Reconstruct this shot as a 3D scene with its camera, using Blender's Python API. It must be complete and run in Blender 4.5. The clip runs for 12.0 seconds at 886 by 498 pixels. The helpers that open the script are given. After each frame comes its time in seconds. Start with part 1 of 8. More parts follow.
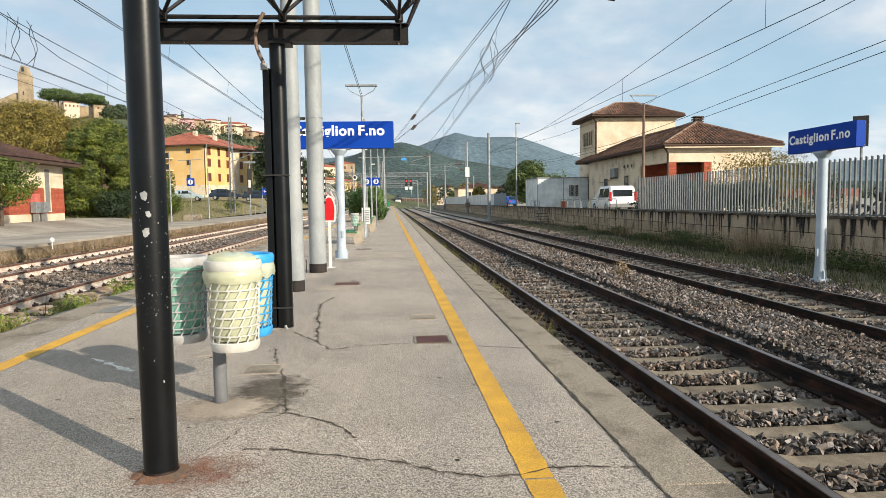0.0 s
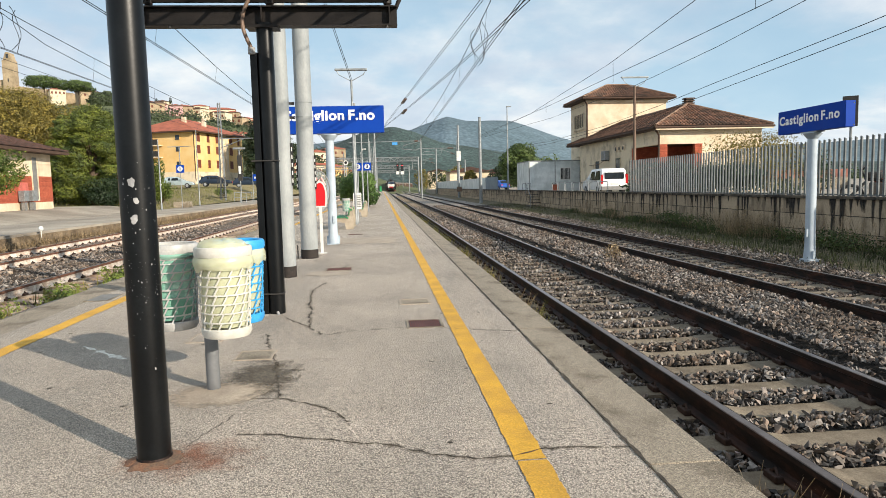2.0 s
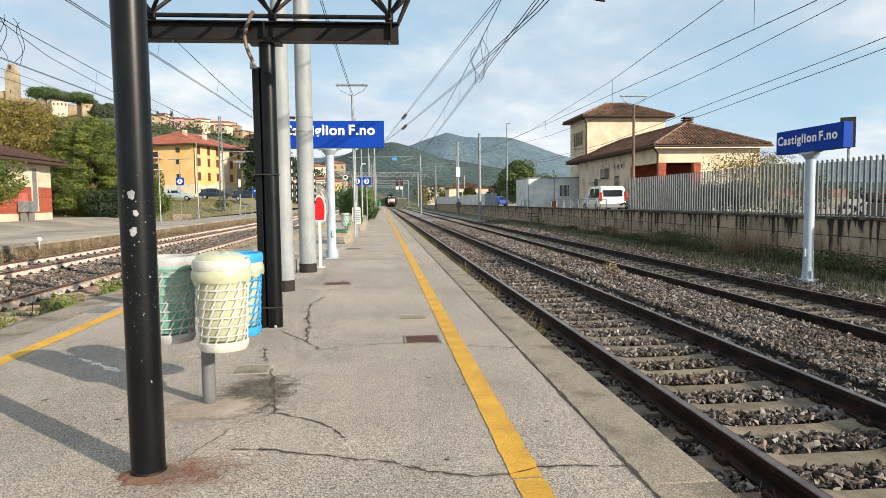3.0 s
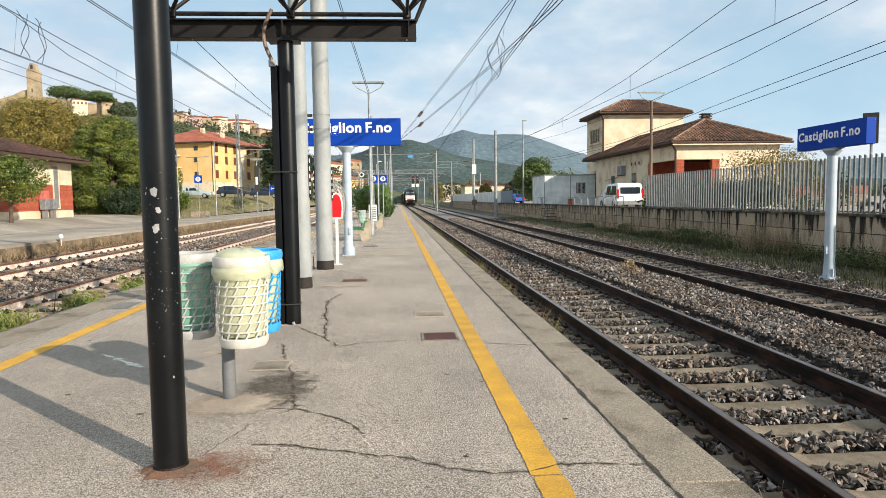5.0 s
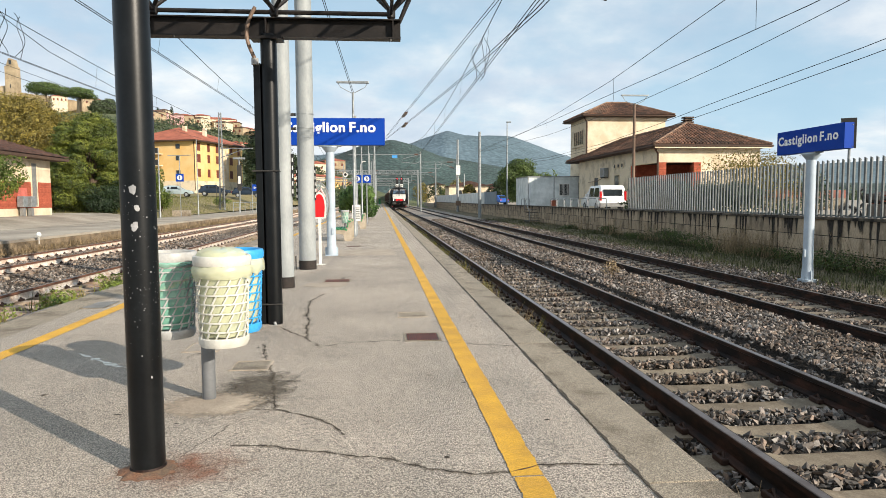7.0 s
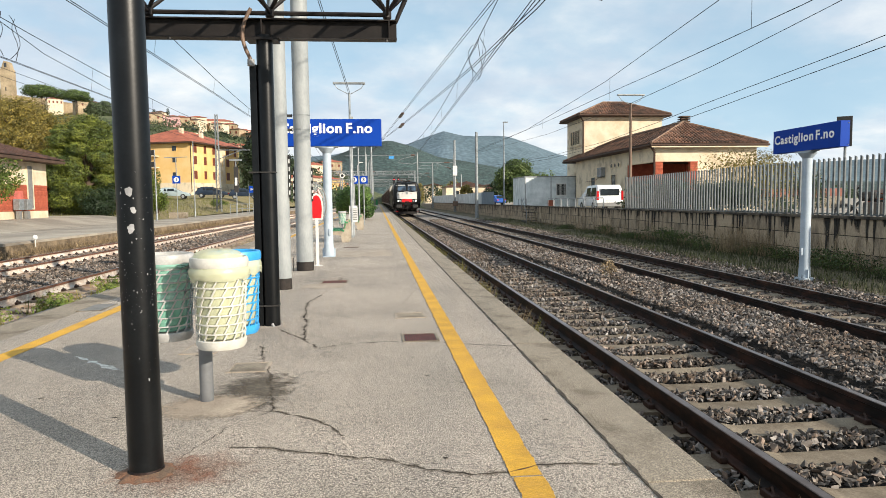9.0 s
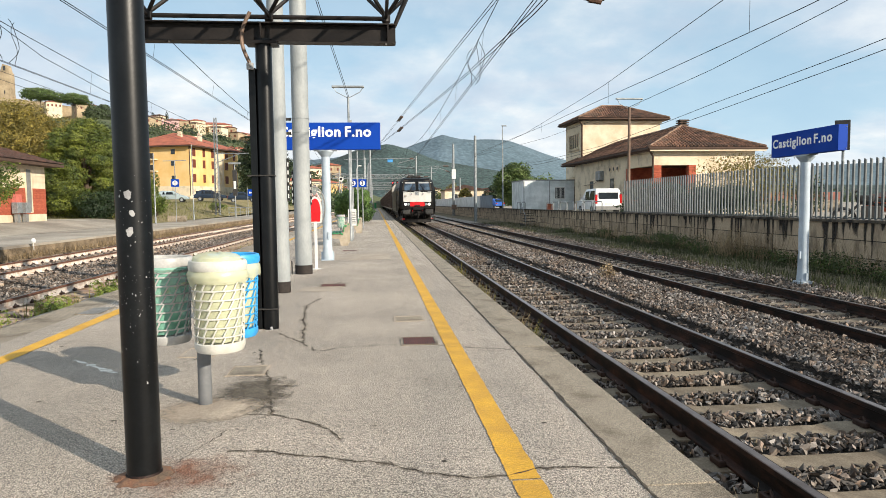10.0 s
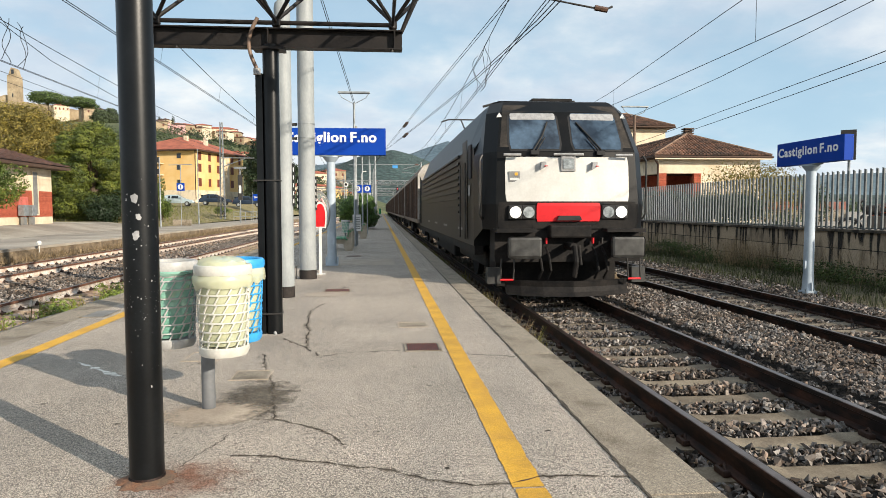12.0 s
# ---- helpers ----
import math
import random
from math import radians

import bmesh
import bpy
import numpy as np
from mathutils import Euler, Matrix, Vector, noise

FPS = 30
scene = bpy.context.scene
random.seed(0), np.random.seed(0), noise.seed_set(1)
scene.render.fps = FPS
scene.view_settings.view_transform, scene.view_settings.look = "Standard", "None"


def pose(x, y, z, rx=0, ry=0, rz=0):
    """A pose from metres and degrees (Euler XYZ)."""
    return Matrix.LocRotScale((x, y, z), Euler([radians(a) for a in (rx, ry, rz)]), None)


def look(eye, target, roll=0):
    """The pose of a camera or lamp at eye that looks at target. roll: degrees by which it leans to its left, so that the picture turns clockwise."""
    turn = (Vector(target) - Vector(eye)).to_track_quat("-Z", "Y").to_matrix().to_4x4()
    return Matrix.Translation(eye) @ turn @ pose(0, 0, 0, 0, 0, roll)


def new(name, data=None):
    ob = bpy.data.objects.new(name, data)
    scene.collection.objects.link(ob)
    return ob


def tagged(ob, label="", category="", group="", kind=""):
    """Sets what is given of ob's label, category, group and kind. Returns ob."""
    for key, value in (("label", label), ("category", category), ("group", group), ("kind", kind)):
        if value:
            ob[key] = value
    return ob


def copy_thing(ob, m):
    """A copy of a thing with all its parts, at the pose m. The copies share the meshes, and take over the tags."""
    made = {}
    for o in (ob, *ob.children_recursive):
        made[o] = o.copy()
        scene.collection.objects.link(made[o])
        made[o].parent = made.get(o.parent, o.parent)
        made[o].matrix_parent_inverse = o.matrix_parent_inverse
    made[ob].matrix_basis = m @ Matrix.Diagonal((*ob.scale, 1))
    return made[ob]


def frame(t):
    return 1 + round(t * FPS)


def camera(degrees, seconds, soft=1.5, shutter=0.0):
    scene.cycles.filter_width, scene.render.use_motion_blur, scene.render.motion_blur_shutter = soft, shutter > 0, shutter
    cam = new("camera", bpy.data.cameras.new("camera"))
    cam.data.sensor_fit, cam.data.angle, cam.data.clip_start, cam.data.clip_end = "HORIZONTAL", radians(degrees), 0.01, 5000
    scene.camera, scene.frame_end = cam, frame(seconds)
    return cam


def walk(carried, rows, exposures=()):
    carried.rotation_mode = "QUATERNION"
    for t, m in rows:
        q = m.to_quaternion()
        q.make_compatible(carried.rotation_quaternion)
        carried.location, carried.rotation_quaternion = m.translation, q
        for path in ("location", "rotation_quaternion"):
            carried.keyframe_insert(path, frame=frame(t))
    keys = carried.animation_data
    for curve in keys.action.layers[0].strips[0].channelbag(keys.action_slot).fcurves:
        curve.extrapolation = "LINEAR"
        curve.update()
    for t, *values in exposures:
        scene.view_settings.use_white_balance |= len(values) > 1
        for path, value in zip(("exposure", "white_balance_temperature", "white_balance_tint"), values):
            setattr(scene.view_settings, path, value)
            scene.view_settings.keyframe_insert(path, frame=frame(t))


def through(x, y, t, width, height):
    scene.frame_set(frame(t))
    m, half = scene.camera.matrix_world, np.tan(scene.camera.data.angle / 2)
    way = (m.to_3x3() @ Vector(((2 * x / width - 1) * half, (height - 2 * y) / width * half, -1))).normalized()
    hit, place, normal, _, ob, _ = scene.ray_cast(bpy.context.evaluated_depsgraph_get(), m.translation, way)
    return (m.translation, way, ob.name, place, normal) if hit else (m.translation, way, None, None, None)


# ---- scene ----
cam = camera(66.6, 12.0, soft=0.4)
PATH = [
    (0, pose(0.008, -0.006, 1.306, 85.965, 0.824, -4.510)),
    (0.5, pose(0.007, -0.007, 1.307, 86.148, 0.761, -4.727)),
    (1, pose(0.011, -0.008, 1.307, 85.954, 1.451, -4.763)),
    (1.5, pose(0.010, -0.008, 1.305, 85.887, 0.856, -4.914)),
    (2, pose(0.016, -0.004, 1.302, 84.636, 1.400, -5.217)),
    (2.5, pose(0.018, -0.004, 1.307, 86.076, 0.682, -5.892)),
    (3, pose(0.015, -0.006, 1.304, 85.949, 0.720, -5.288)),
    (3.2, pose(0.011, -0.010, 1.299, 86.316, 0.926, -4.296)),
    (4.8, pose(-0.004, 0.007, 1.303, 86.489, 0.707, -3.950)),
    (5, pose(-0.003, -0.004, 1.302, 85.744, 0.765, -3.953)),
    (5.5, pose(-0.005, 0.000, 1.299, 85.768, 0.809, -4.047)),
    (6, pose(-0.001, 0.003, 1.301, 85.502, 0.534, -4.577)),
    (6.5, pose(0.003, 0.004, 1.301, 85.744, 0.322, -5.130)),
    (7, pose(0.004, 0.002, 1.299, 85.795, 0.312, -5.313)),
    (9, pose(0.004, 0.006, 1.298, 85.835, 0.642, -5.558)),
    (9.5, pose(0.005, 0.004, 1.297, 85.867, 0.555, -5.627)),
    (10, pose(0.004, 0.003, 1.297, 86.128, 0.613, -5.663)),
    (10.5, pose(0.003, 0.004, 1.299, 85.973, 0.693, -5.492)),
    (11, pose(0.002, 0.005, 1.297, 86.079, 0.782, -5.425)),
    (11.5, pose(0.004, -0.000, 1.298, 86.442, 0.537, -5.405)),
    (12, pose(-0.001, 0.003, 1.298, 86.654, 0.109, -5.288)),
]
walk(cam, PATH, exposures=[(0.0, 0.35), (3.0, 0.41), (5.0, 0.43), (10.5, 0.43), (12.0, 0.40)])

# ---- daylight ----
SUN = Vector((0.718, -0.696, 0.404)).normalized()
world = bpy.data.worlds.new("world")
scene.world = world
world.use_nodes = True
wt = world.node_tree
wt.nodes.clear()


sky = wt.nodes.new("ShaderNodeTexSky")
sky.sky_type, sky.sun_disc = "NISHITA", False
sky.sun_elevation, sky.sun_rotation = math.asin(SUN.z), math.atan2(SUN.x, SUN.y)
sky.air_density, sky.dust_density, sky.ozone_density = 1.0, 1.4, 1.5
wc = wt.nodes.new("ShaderNodeTexCoord")
sep = wt.nodes.new("ShaderNodeSeparateXYZ")
wt.links.new(wc.outputs["Generated"], sep.inputs[0])


def wmath(op, a, b, clamp=False):
    n = wt.nodes.new("ShaderNodeMath")
    n.operation, n.use_clamp = op, clamp
    for i, v in enumerate((a, b)):
        if isinstance(v, (int, float)):
            n.inputs[i].default_value = v
        elif v is not None:
            wt.links.new(v, n.inputs[i])
    return n.outputs[0]


up = wmath("ADD", wmath("MAXIMUM", sep.outputs[2], 0.0), 0.30)
flat = wt.nodes.new("ShaderNodeCombineXYZ")
wt.links.new(wmath("DIVIDE", sep.outputs[0], up), flat.inputs[0])
wt.links.new(wmath("DIVIDE", sep.outputs[1], up), flat.inputs[1])
flat.inputs[2].default_value = 3.7


def cloud_noise(scale, detail, rough, offset):
    n = wt.nodes.new("ShaderNodeTexNoise")
    m = wt.nodes.new("ShaderNodeMapping")
    m.inputs["Location"].default_value = (offset, offset * 0.6, 0)
    wt.links.new(flat.outputs[0], m.inputs[0])
    wt.links.new(m.outputs[0], n.inputs["Vector"])
    n.inputs["Scale"].default_value, n.inputs["Detail"].default_value, n.inputs["Roughness"].default_value = scale, detail, rough
    return n.outputs[0]


def wramp(fac, stops):
    r = wt.nodes.new("ShaderNodeValToRGB")
    r.color_ramp.elements[0].position, r.color_ramp.elements[0].color = stops[0][0], (*stops[0][1], 1)
    r.color_ramp.elements[1].position, r.color_ramp.elements[1].color = stops[-1][0], (*stops[-1][1], 1)
    for p, c in stops[1:-1]:
        e = r.color_ramp.elements.new(p)
        e.color = (*c, 1)
    wt.links.new(fac, r.inputs[0])
    return r.outputs[0]


def wmix(fac, a, b, blend="MIX"):
    n = wt.nodes.new("ShaderNodeMix")
    n.data_type, n.blend_type = "RGBA", blend
    for i, v in ((0, fac), (6, a), (7, b)):
        if isinstance(v, float):
            n.inputs[i].default_value = v
        elif isinstance(v, tuple):
            n.inputs[i].default_value = (*v, 1)
        else:
            wt.links.new(v, n.inputs[i])
    return n.outputs[2]


# broken cumulus over the line, thinning to a pale clear sky towards the east
clear = wramp(wmath("ADD", sep.outputs[0], wmath("MULTIPLY", cloud_noise(0.9, 4, 0.5, 2.2), 0.35)), [(0.44, (0, 0, 0)), (0.68, (0.62, 0.62, 0.62))])
bank = wmath("SUBTRACT", cloud_noise(1.25, 8, 0.56, 4.3), wmath("MULTIPLY", clear, 0.16))
cover = wramp(bank, [(0.37, (0.18, 0.18, 0.18)), (0.45, (0.50, 0.50, 0.50)), (0.51, (0.84, 0.84, 0.84)), (0.60, (0.97, 0.97, 0.97))])
shade = wramp(cloud_noise(1.9, 8, 0.57, 9.1), [(0.36, (5.9, 6.9, 8.1)), (0.47, (7.1, 7.9, 8.8)), (0.55, (8.6, 9.1, 9.5)), (0.63, (10.4, 10.4, 10.2))])
tone = wmix(1.0, sky.outputs[0], (1.0, 1.0, 1.0), "MULTIPLY")
hazy = wmix(wramp(sep.outputs[2], [(0.0, (0.85, 0.85, 0.85)), (0.42, (0.45, 0.45, 0.45))]), tone, (5.0, 7.8, 9.9))
bg = wt.nodes.new("ShaderNodeBackground")
bg.inputs[1].default_value = 0.076
wt.links.new(wmix(cover, hazy, shade), bg.inputs[0])
out = wt.nodes.new("ShaderNodeOutputWorld")
wt.links.new(bg.outputs[0], out.inputs[0])

sun = bpy.data.lights.new("sun", "SUN")
sun.energy, sun.angle, sun.color = 5.0, radians(0.6), (1.0, 0.89, 0.74)
sun_ob = new("sun", sun)
sun_ob.matrix_world = look(SUN * 60, (0, 0, 0))


# ---- materials ----
def lin(r, g, b):
    return tuple((c / 255 / 12.92) if c / 255 < 0.04045 else ((c / 255 + 0.055) / 1.055) ** 2.4 for c in (r, g, b))


def mat(name, color, rough=0.7, metal=0.0, other=None, scale=3.0, fine=60.0, grain=0.18, bump=0.12, stretch=(1, 1, 1), spread=(0.38, 0.62), rand=0.0, alpha=1.0, detail=4, depth=0.01, spec=0.5):
    """A painted, stained and grained surface: two colours mixed by a broad noise, a fine grain over them, and relief."""
    m = bpy.data.materials.new(name)
    m.use_nodes = True
    nt = m.node_tree
    p = nt.nodes["Principled BSDF"]
    p.inputs["Roughness"].default_value, p.inputs["Metallic"].default_value = rough, metal
    p.inputs["Specular IOR Level"].default_value = spec
    other = other or tuple(c * 0.72 for c in color)
    tc = nt.nodes.new("ShaderNodeTexCoord")
    mp = nt.nodes.new("ShaderNodeMapping")
    mp.inputs["Scale"].default_value = stretch
    nt.links.new(tc.outputs["Object"], mp.inputs[0])
    vec = mp.outputs[0]
    if rand:
        oi = nt.nodes.new("ShaderNodeObjectInfo")
        mv = nt.nodes.new("ShaderNodeVectorMath")
        mv.operation = "MULTIPLY_ADD"
        nt.links.new(oi.outputs["Random"], mv.inputs[0])
        mv.inputs[1].default_value = (37.0, 19.0, 53.0)
        nt.links.new(vec, mv.inputs[2])
        vec = mv.outputs[0]
    n1 = nt.nodes.new("ShaderNodeTexNoise")
    n1.inputs["Scale"].default_value, n1.inputs["Detail"].default_value, n1.inputs["Roughness"].default_value = scale, detail, 0.62
    nt.links.new(vec, n1.inputs["Vector"])
    r1 = nt.nodes.new("ShaderNodeMapRange")
    r1.inputs[1].default_value, r1.inputs[2].default_value = spread
    nt.links.new(n1.outputs[0], r1.inputs[0])
    mx = nt.nodes.new("ShaderNodeMix")
    mx.data_type = "RGBA"
    mx.inputs[6].default_value, mx.inputs[7].default_value = (*color, 1), (*other, 1)
    nt.links.new(r1.outputs[0], mx.inputs[0])
    n2 = nt.nodes.new("ShaderNodeTexNoise")
    n2.inputs["Scale"].default_value, n2.inputs["Detail"].default_value = fine, 3
    nt.links.new(vec, n2.inputs["Vector"])
    r2 = nt.nodes.new("ShaderNodeMapRange")
    r2.inputs[1].default_value, r2.inputs[2].default_value, r2.inputs[3].default_value, r2.inputs[4].default_value = 0.3, 0.7, 1 - grain, 1 + grain
    nt.links.new(n2.outputs[0], r2.inputs[0])
    last = r2.outputs[0]
    if rand:
        rr = nt.nodes.new("ShaderNodeMapRange")
        rr.inputs[3].default_value, rr.inputs[4].default_value = 1 - rand, 1 + rand
        nt.links.new(oi.outputs["Random"], rr.inputs[0])
        mm = nt.nodes.new("ShaderNodeMath")
        mm.operation = "MULTIPLY"
        nt.links.new(last, mm.inputs[0])
        nt.links.new(rr.outputs[0], mm.inputs[1])
        last = mm.outputs[0]
    vs = nt.nodes.new("ShaderNodeVectorMath")
    vs.operation = "SCALE"
    nt.links.new(mx.outputs[2], vs.inputs[0])
    nt.links.new(last, vs.inputs["Scale"])
    nt.links.new(vs.outputs[0], p.inputs["Base Color"])
    if bump:
        b = nt.nodes.new("ShaderNodeBump")
        b.inputs["Strength"].default_value, b.inputs["Distance"].default_value = bump, depth
        nt.links.new(n2.outputs[0], b.inputs["Height"])
        nt.links.new(b.outputs[0], p.inputs["Normal"])
    if alpha < 1:
        p.inputs["Alpha"].default_value = alpha
    return m


def island_vary(m, lo, hi, power=1.0):
    """Lets each loose piece of a joined mesh differ in tone."""
    nt = m.node_tree
    p = nt.nodes["Principled BSDF"]
    src = p.inputs["Base Color"].links[0].from_socket
    g = nt.nodes.new("ShaderNodeNewGeometry")
    r = nt.nodes.new("ShaderNodeMapRange")
    r.inputs[3].default_value, r.inputs[4].default_value = lo, hi
    w = nt.nodes.new("ShaderNodeMath")
    w.operation = "POWER"
    w.inputs[1].default_value = power
    nt.links.new(g.outputs["Random Per Island"], w.inputs[0])
    nt.links.new(w.outputs[0], r.inputs[0])
    vs = nt.nodes.new("ShaderNodeVectorMath")
    vs.operation = "SCALE"
    nt.links.new(src, vs.inputs[0])
    nt.links.new(r.outputs[0], vs.inputs["Scale"])
    nt.links.new(vs.outputs[0], p.inputs["Base Color"])
    return m


def glow(name, color, strength):
    m = bpy.data.materials.new(name)
    m.use_nodes = True
    p = m.node_tree.nodes["Principled BSDF"]
    p.inputs["Base Color"].default_value = (*color, 1)
    p.inputs["Emission Color"].default_value, p.inputs["Emission Strength"].default_value = (*color, 1), strength
    return m


def leaf_mat(name, a, b, through=0.25):
    m = mat(name, a, 0.6, 0, b, 0.9, 12, 0.25, 0)
    island_vary(m, 0.42, 1.35)
    nt = m.node_tree
    p = nt.nodes["Principled BSDF"]
    tr = nt.nodes.new("ShaderNodeBsdfTranslucent")
    nt.links.new(p.inputs["Base Color"].links[0].from_socket, tr.inputs[0])
    ms = nt.nodes.new("ShaderNodeMixShader")
    ms.inputs[0].default_value = through
    nt.links.new(p.outputs[0], ms.inputs[1])
    nt.links.new(tr.outputs[0], ms.inputs[2])
    nt.links.new(ms.outputs[0], nt.nodes["Material Output"].inputs[0])
    return m


def glass_mat(name, tint, rough=0.03, alpha=0.35):
    m = bpy.data.materials.new(name)
    m.use_nodes = True
    p = m.node_tree.nodes["Principled BSDF"]
    p.inputs["Base Color"].default_value = (*tint, 1)
    p.inputs["Roughness"].default_value, p.inputs["Alpha"].default_value = rough, alpha
    return m


def speckle(m, scale, dark, light):
    """Adds single light and dark aggregate grains to a surface."""
    nt = m.node_tree
    p = nt.nodes["Principled BSDF"]
    src = p.inputs["Base Color"].links[0].from_socket
    tc = next(n for n in nt.nodes if n.bl_idname == "ShaderNodeTexCoord")
    v = nt.nodes.new("ShaderNodeTexVoronoi")
    v.inputs["Scale"].default_value = scale
    nt.links.new(tc.outputs["Object"], v.inputs["Vector"])
    r = nt.nodes.new("ShaderNodeValToRGB")
    r.color_ramp.elements[0].position, r.color_ramp.elements[0].color = 0.0, (dark, dark, dark, 1)
    r.color_ramp.elements[1].position, r.color_ramp.elements[1].color = 1.0, (light, light, light, 1)
    s = nt.nodes.new("ShaderNodeSeparateColor")
    nt.links.new(v.outputs["Color"], s.inputs[0])
    nt.links.new(s.outputs[0], r.inputs[0])
    x = nt.nodes.new("ShaderNodeMix")
    x.data_type, x.blend_type = "RGBA", "MULTIPLY"
    x.inputs[0].default_value = 1
    nt.links.new(src, x.inputs[6])
    nt.links.new(r.outputs[0], x.inputs[7])
    nt.links.new(x.outputs[2], p.inputs["Base Color"])
    return m


def aggregate(m, scale, gap, dark, light, relief, depth):
    """Single stones bedded in a surface, with pits between them darkened in the colour and sunk in relief."""
    nt = m.node_tree
    p = nt.nodes["Principled BSDF"]
    src = p.inputs["Base Color"].links[0].from_socket
    tc = next(n for n in nt.nodes if n.bl_idname == "ShaderNodeTexCoord")
    v = nt.nodes.new("ShaderNodeTexVoronoi")
    v.inputs["Scale"].default_value = scale
    nt.links.new(tc.outputs["Object"], v.inputs["Vector"])
    pit = nt.nodes.new("ShaderNodeMapRange")
    pit.inputs[1].default_value, pit.inputs[2].default_value, pit.inputs[3].default_value, pit.inputs[4].default_value = 0.38, 0.72, 1.0, gap
    nt.links.new(v.outputs["Distance"], pit.inputs[0])
    c = nt.nodes.new("ShaderNodeSeparateColor")
    nt.links.new(v.outputs["Color"], c.inputs[0])
    tone_ = nt.nodes.new("ShaderNodeMapRange")
    tone_.inputs[3].default_value, tone_.inputs[4].default_value = dark, light
    nt.links.new(c.outputs[0], tone_.inputs[0])
    mul = nt.nodes.new("ShaderNodeMath")
    mul.operation = "MULTIPLY"
    nt.links.new(pit.outputs[0], mul.inputs[0])
    nt.links.new(tone_.outputs[0], mul.inputs[1])
    vs = nt.nodes.new("ShaderNodeVectorMath")
    vs.operation = "SCALE"
    nt.links.new(src, vs.inputs[0])
    nt.links.new(mul.outputs[0], vs.inputs["Scale"])
    nt.links.new(vs.outputs[0], p.inputs["Base Color"])
    bp = nt.nodes.new("ShaderNodeBump")
    bp.invert = True
    bp.inputs["Strength"].default_value, bp.inputs["Distance"].default_value = relief, depth
    nt.links.new(v.outputs["Distance"], bp.inputs["Height"])
    if p.inputs["Normal"].links:
        nt.links.new(p.inputs["Normal"].links[0].from_socket, bp.inputs["Normal"])
    nt.links.new(bp.outputs[0], p.inputs["Normal"])
    return m


def island_hue(m, tint, share):
    """Turns a share of the loose pieces of a joined mesh towards another colour."""
    nt = m.node_tree
    p = nt.nodes["Principled BSDF"]
    src = p.inputs["Base Color"].links[0].from_socket
    g = nt.nodes.new("ShaderNodeNewGeometry")
    w = nt.nodes.new("ShaderNodeTexWhiteNoise")
    w.noise_dimensions = "1D"
    nt.links.new(g.outputs["Random Per Island"], w.inputs["W"])
    r = nt.nodes.new("ShaderNodeMapRange")
    r.inputs[1].default_value, r.inputs[2].default_value = 1 - share, 1.0
    nt.links.new(w.outputs["Value"], r.inputs[0])
    x = nt.nodes.new("ShaderNodeMix")
    x.data_type, x.blend_type = "RGBA", "MULTIPLY"
    x.inputs[7].default_value = (*tint, 1)
    nt.links.new(r.outputs[0], x.inputs[0])
    nt.links.new(src, x.inputs[6])
    nt.links.new(x.outputs[2], p.inputs["Base Color"])
    return m


def fade(m, reach, strength):
    """Lets a stain thin out raggedly towards its outline."""
    nt = m.node_tree
    p = nt.nodes["Principled BSDF"]
    tc = nt.nodes.new("ShaderNodeTexCoord")
    ln = nt.nodes.new("ShaderNodeVectorMath")
    ln.operation = "DISTANCE"
    ln.inputs[1].default_value = (0.5, 0.5, 0.0)
    flat_ = nt.nodes.new("ShaderNodeVectorMath")
    flat_.operation = "MULTIPLY"
    flat_.inputs[1].default_value = (1, 1, 0)
    nt.links.new(tc.outputs["Generated"], flat_.inputs[0])
    nt.links.new(flat_.outputs[0], ln.inputs[0])
    ns = nt.nodes.new("ShaderNodeTexNoise")
    ns.inputs["Scale"].default_value, ns.inputs["Detail"].default_value, ns.inputs["Roughness"].default_value = 9, 6, 0.7
    nt.links.new(tc.outputs["Object"], ns.inputs["Vector"])
    ad = nt.nodes.new("ShaderNodeMath")
    ad.operation = "MULTIPLY_ADD"
    nt.links.new(ns.outputs[0], ad.inputs[0])
    ad.inputs[1].default_value = 0.7
    nt.links.new(ln.outputs["Value"], ad.inputs[2])
    mr = nt.nodes.new("ShaderNodeMapRange")
    mr.inputs[1].default_value, mr.inputs[2].default_value, mr.inputs[3].default_value, mr.inputs[4].default_value = reach, reach + 0.26, strength, 0.0
    nt.links.new(ad.outputs[0], mr.inputs[0])
    nt.links.new(mr.outputs[0], p.inputs["Alpha"])
    return m


ASPHALT = aggregate(speckle(mat("worn_asphalt", lin(200, 187, 172), 0.92, 0, lin(178, 167, 153), 0.6, 150, 0.14, 0.5, depth=0.004), 330, 0.75, 1.25), 150, 0.32, 0.70, 1.30, 0.75, 0.005)
PATCH = aggregate(mat("patched_concrete", lin(186, 172, 154), 0.9, 0, lin(166, 152, 136), 2.5, 150, 0.15, 0.3, depth=0.004), 170, 0.7, 0.8, 1.15, 0.3, 0.003)
STAIN = fade(aggregate(mat("damp_stain", lin(104, 94, 80), 0.85, 0, lin(120, 110, 96), 6, 170, 0.25, 0.4, depth=0.004), 118, 0.45, 0.6, 1.35, 0.6, 0.005), 0.50, 0.92)
RUSTSTAIN = fade(speckle(mat("rust_stain", lin(150, 84, 50), 0.9, 0, lin(118, 80, 58), 9, 170, 0.25, 0.4, depth=0.004), 130, 0.6, 1.3), 0.38, 0.55)
COPING = aggregate(mat("coping_concrete", lin(162, 150, 132), 0.9, 0, lin(108, 96, 79), 2.0, 120, 0.25, 0.5, spread=(0.48, 0.68), detail=8, depth=0.004), 150, 0.50, 0.70, 1.28, 0.6, 0.004)
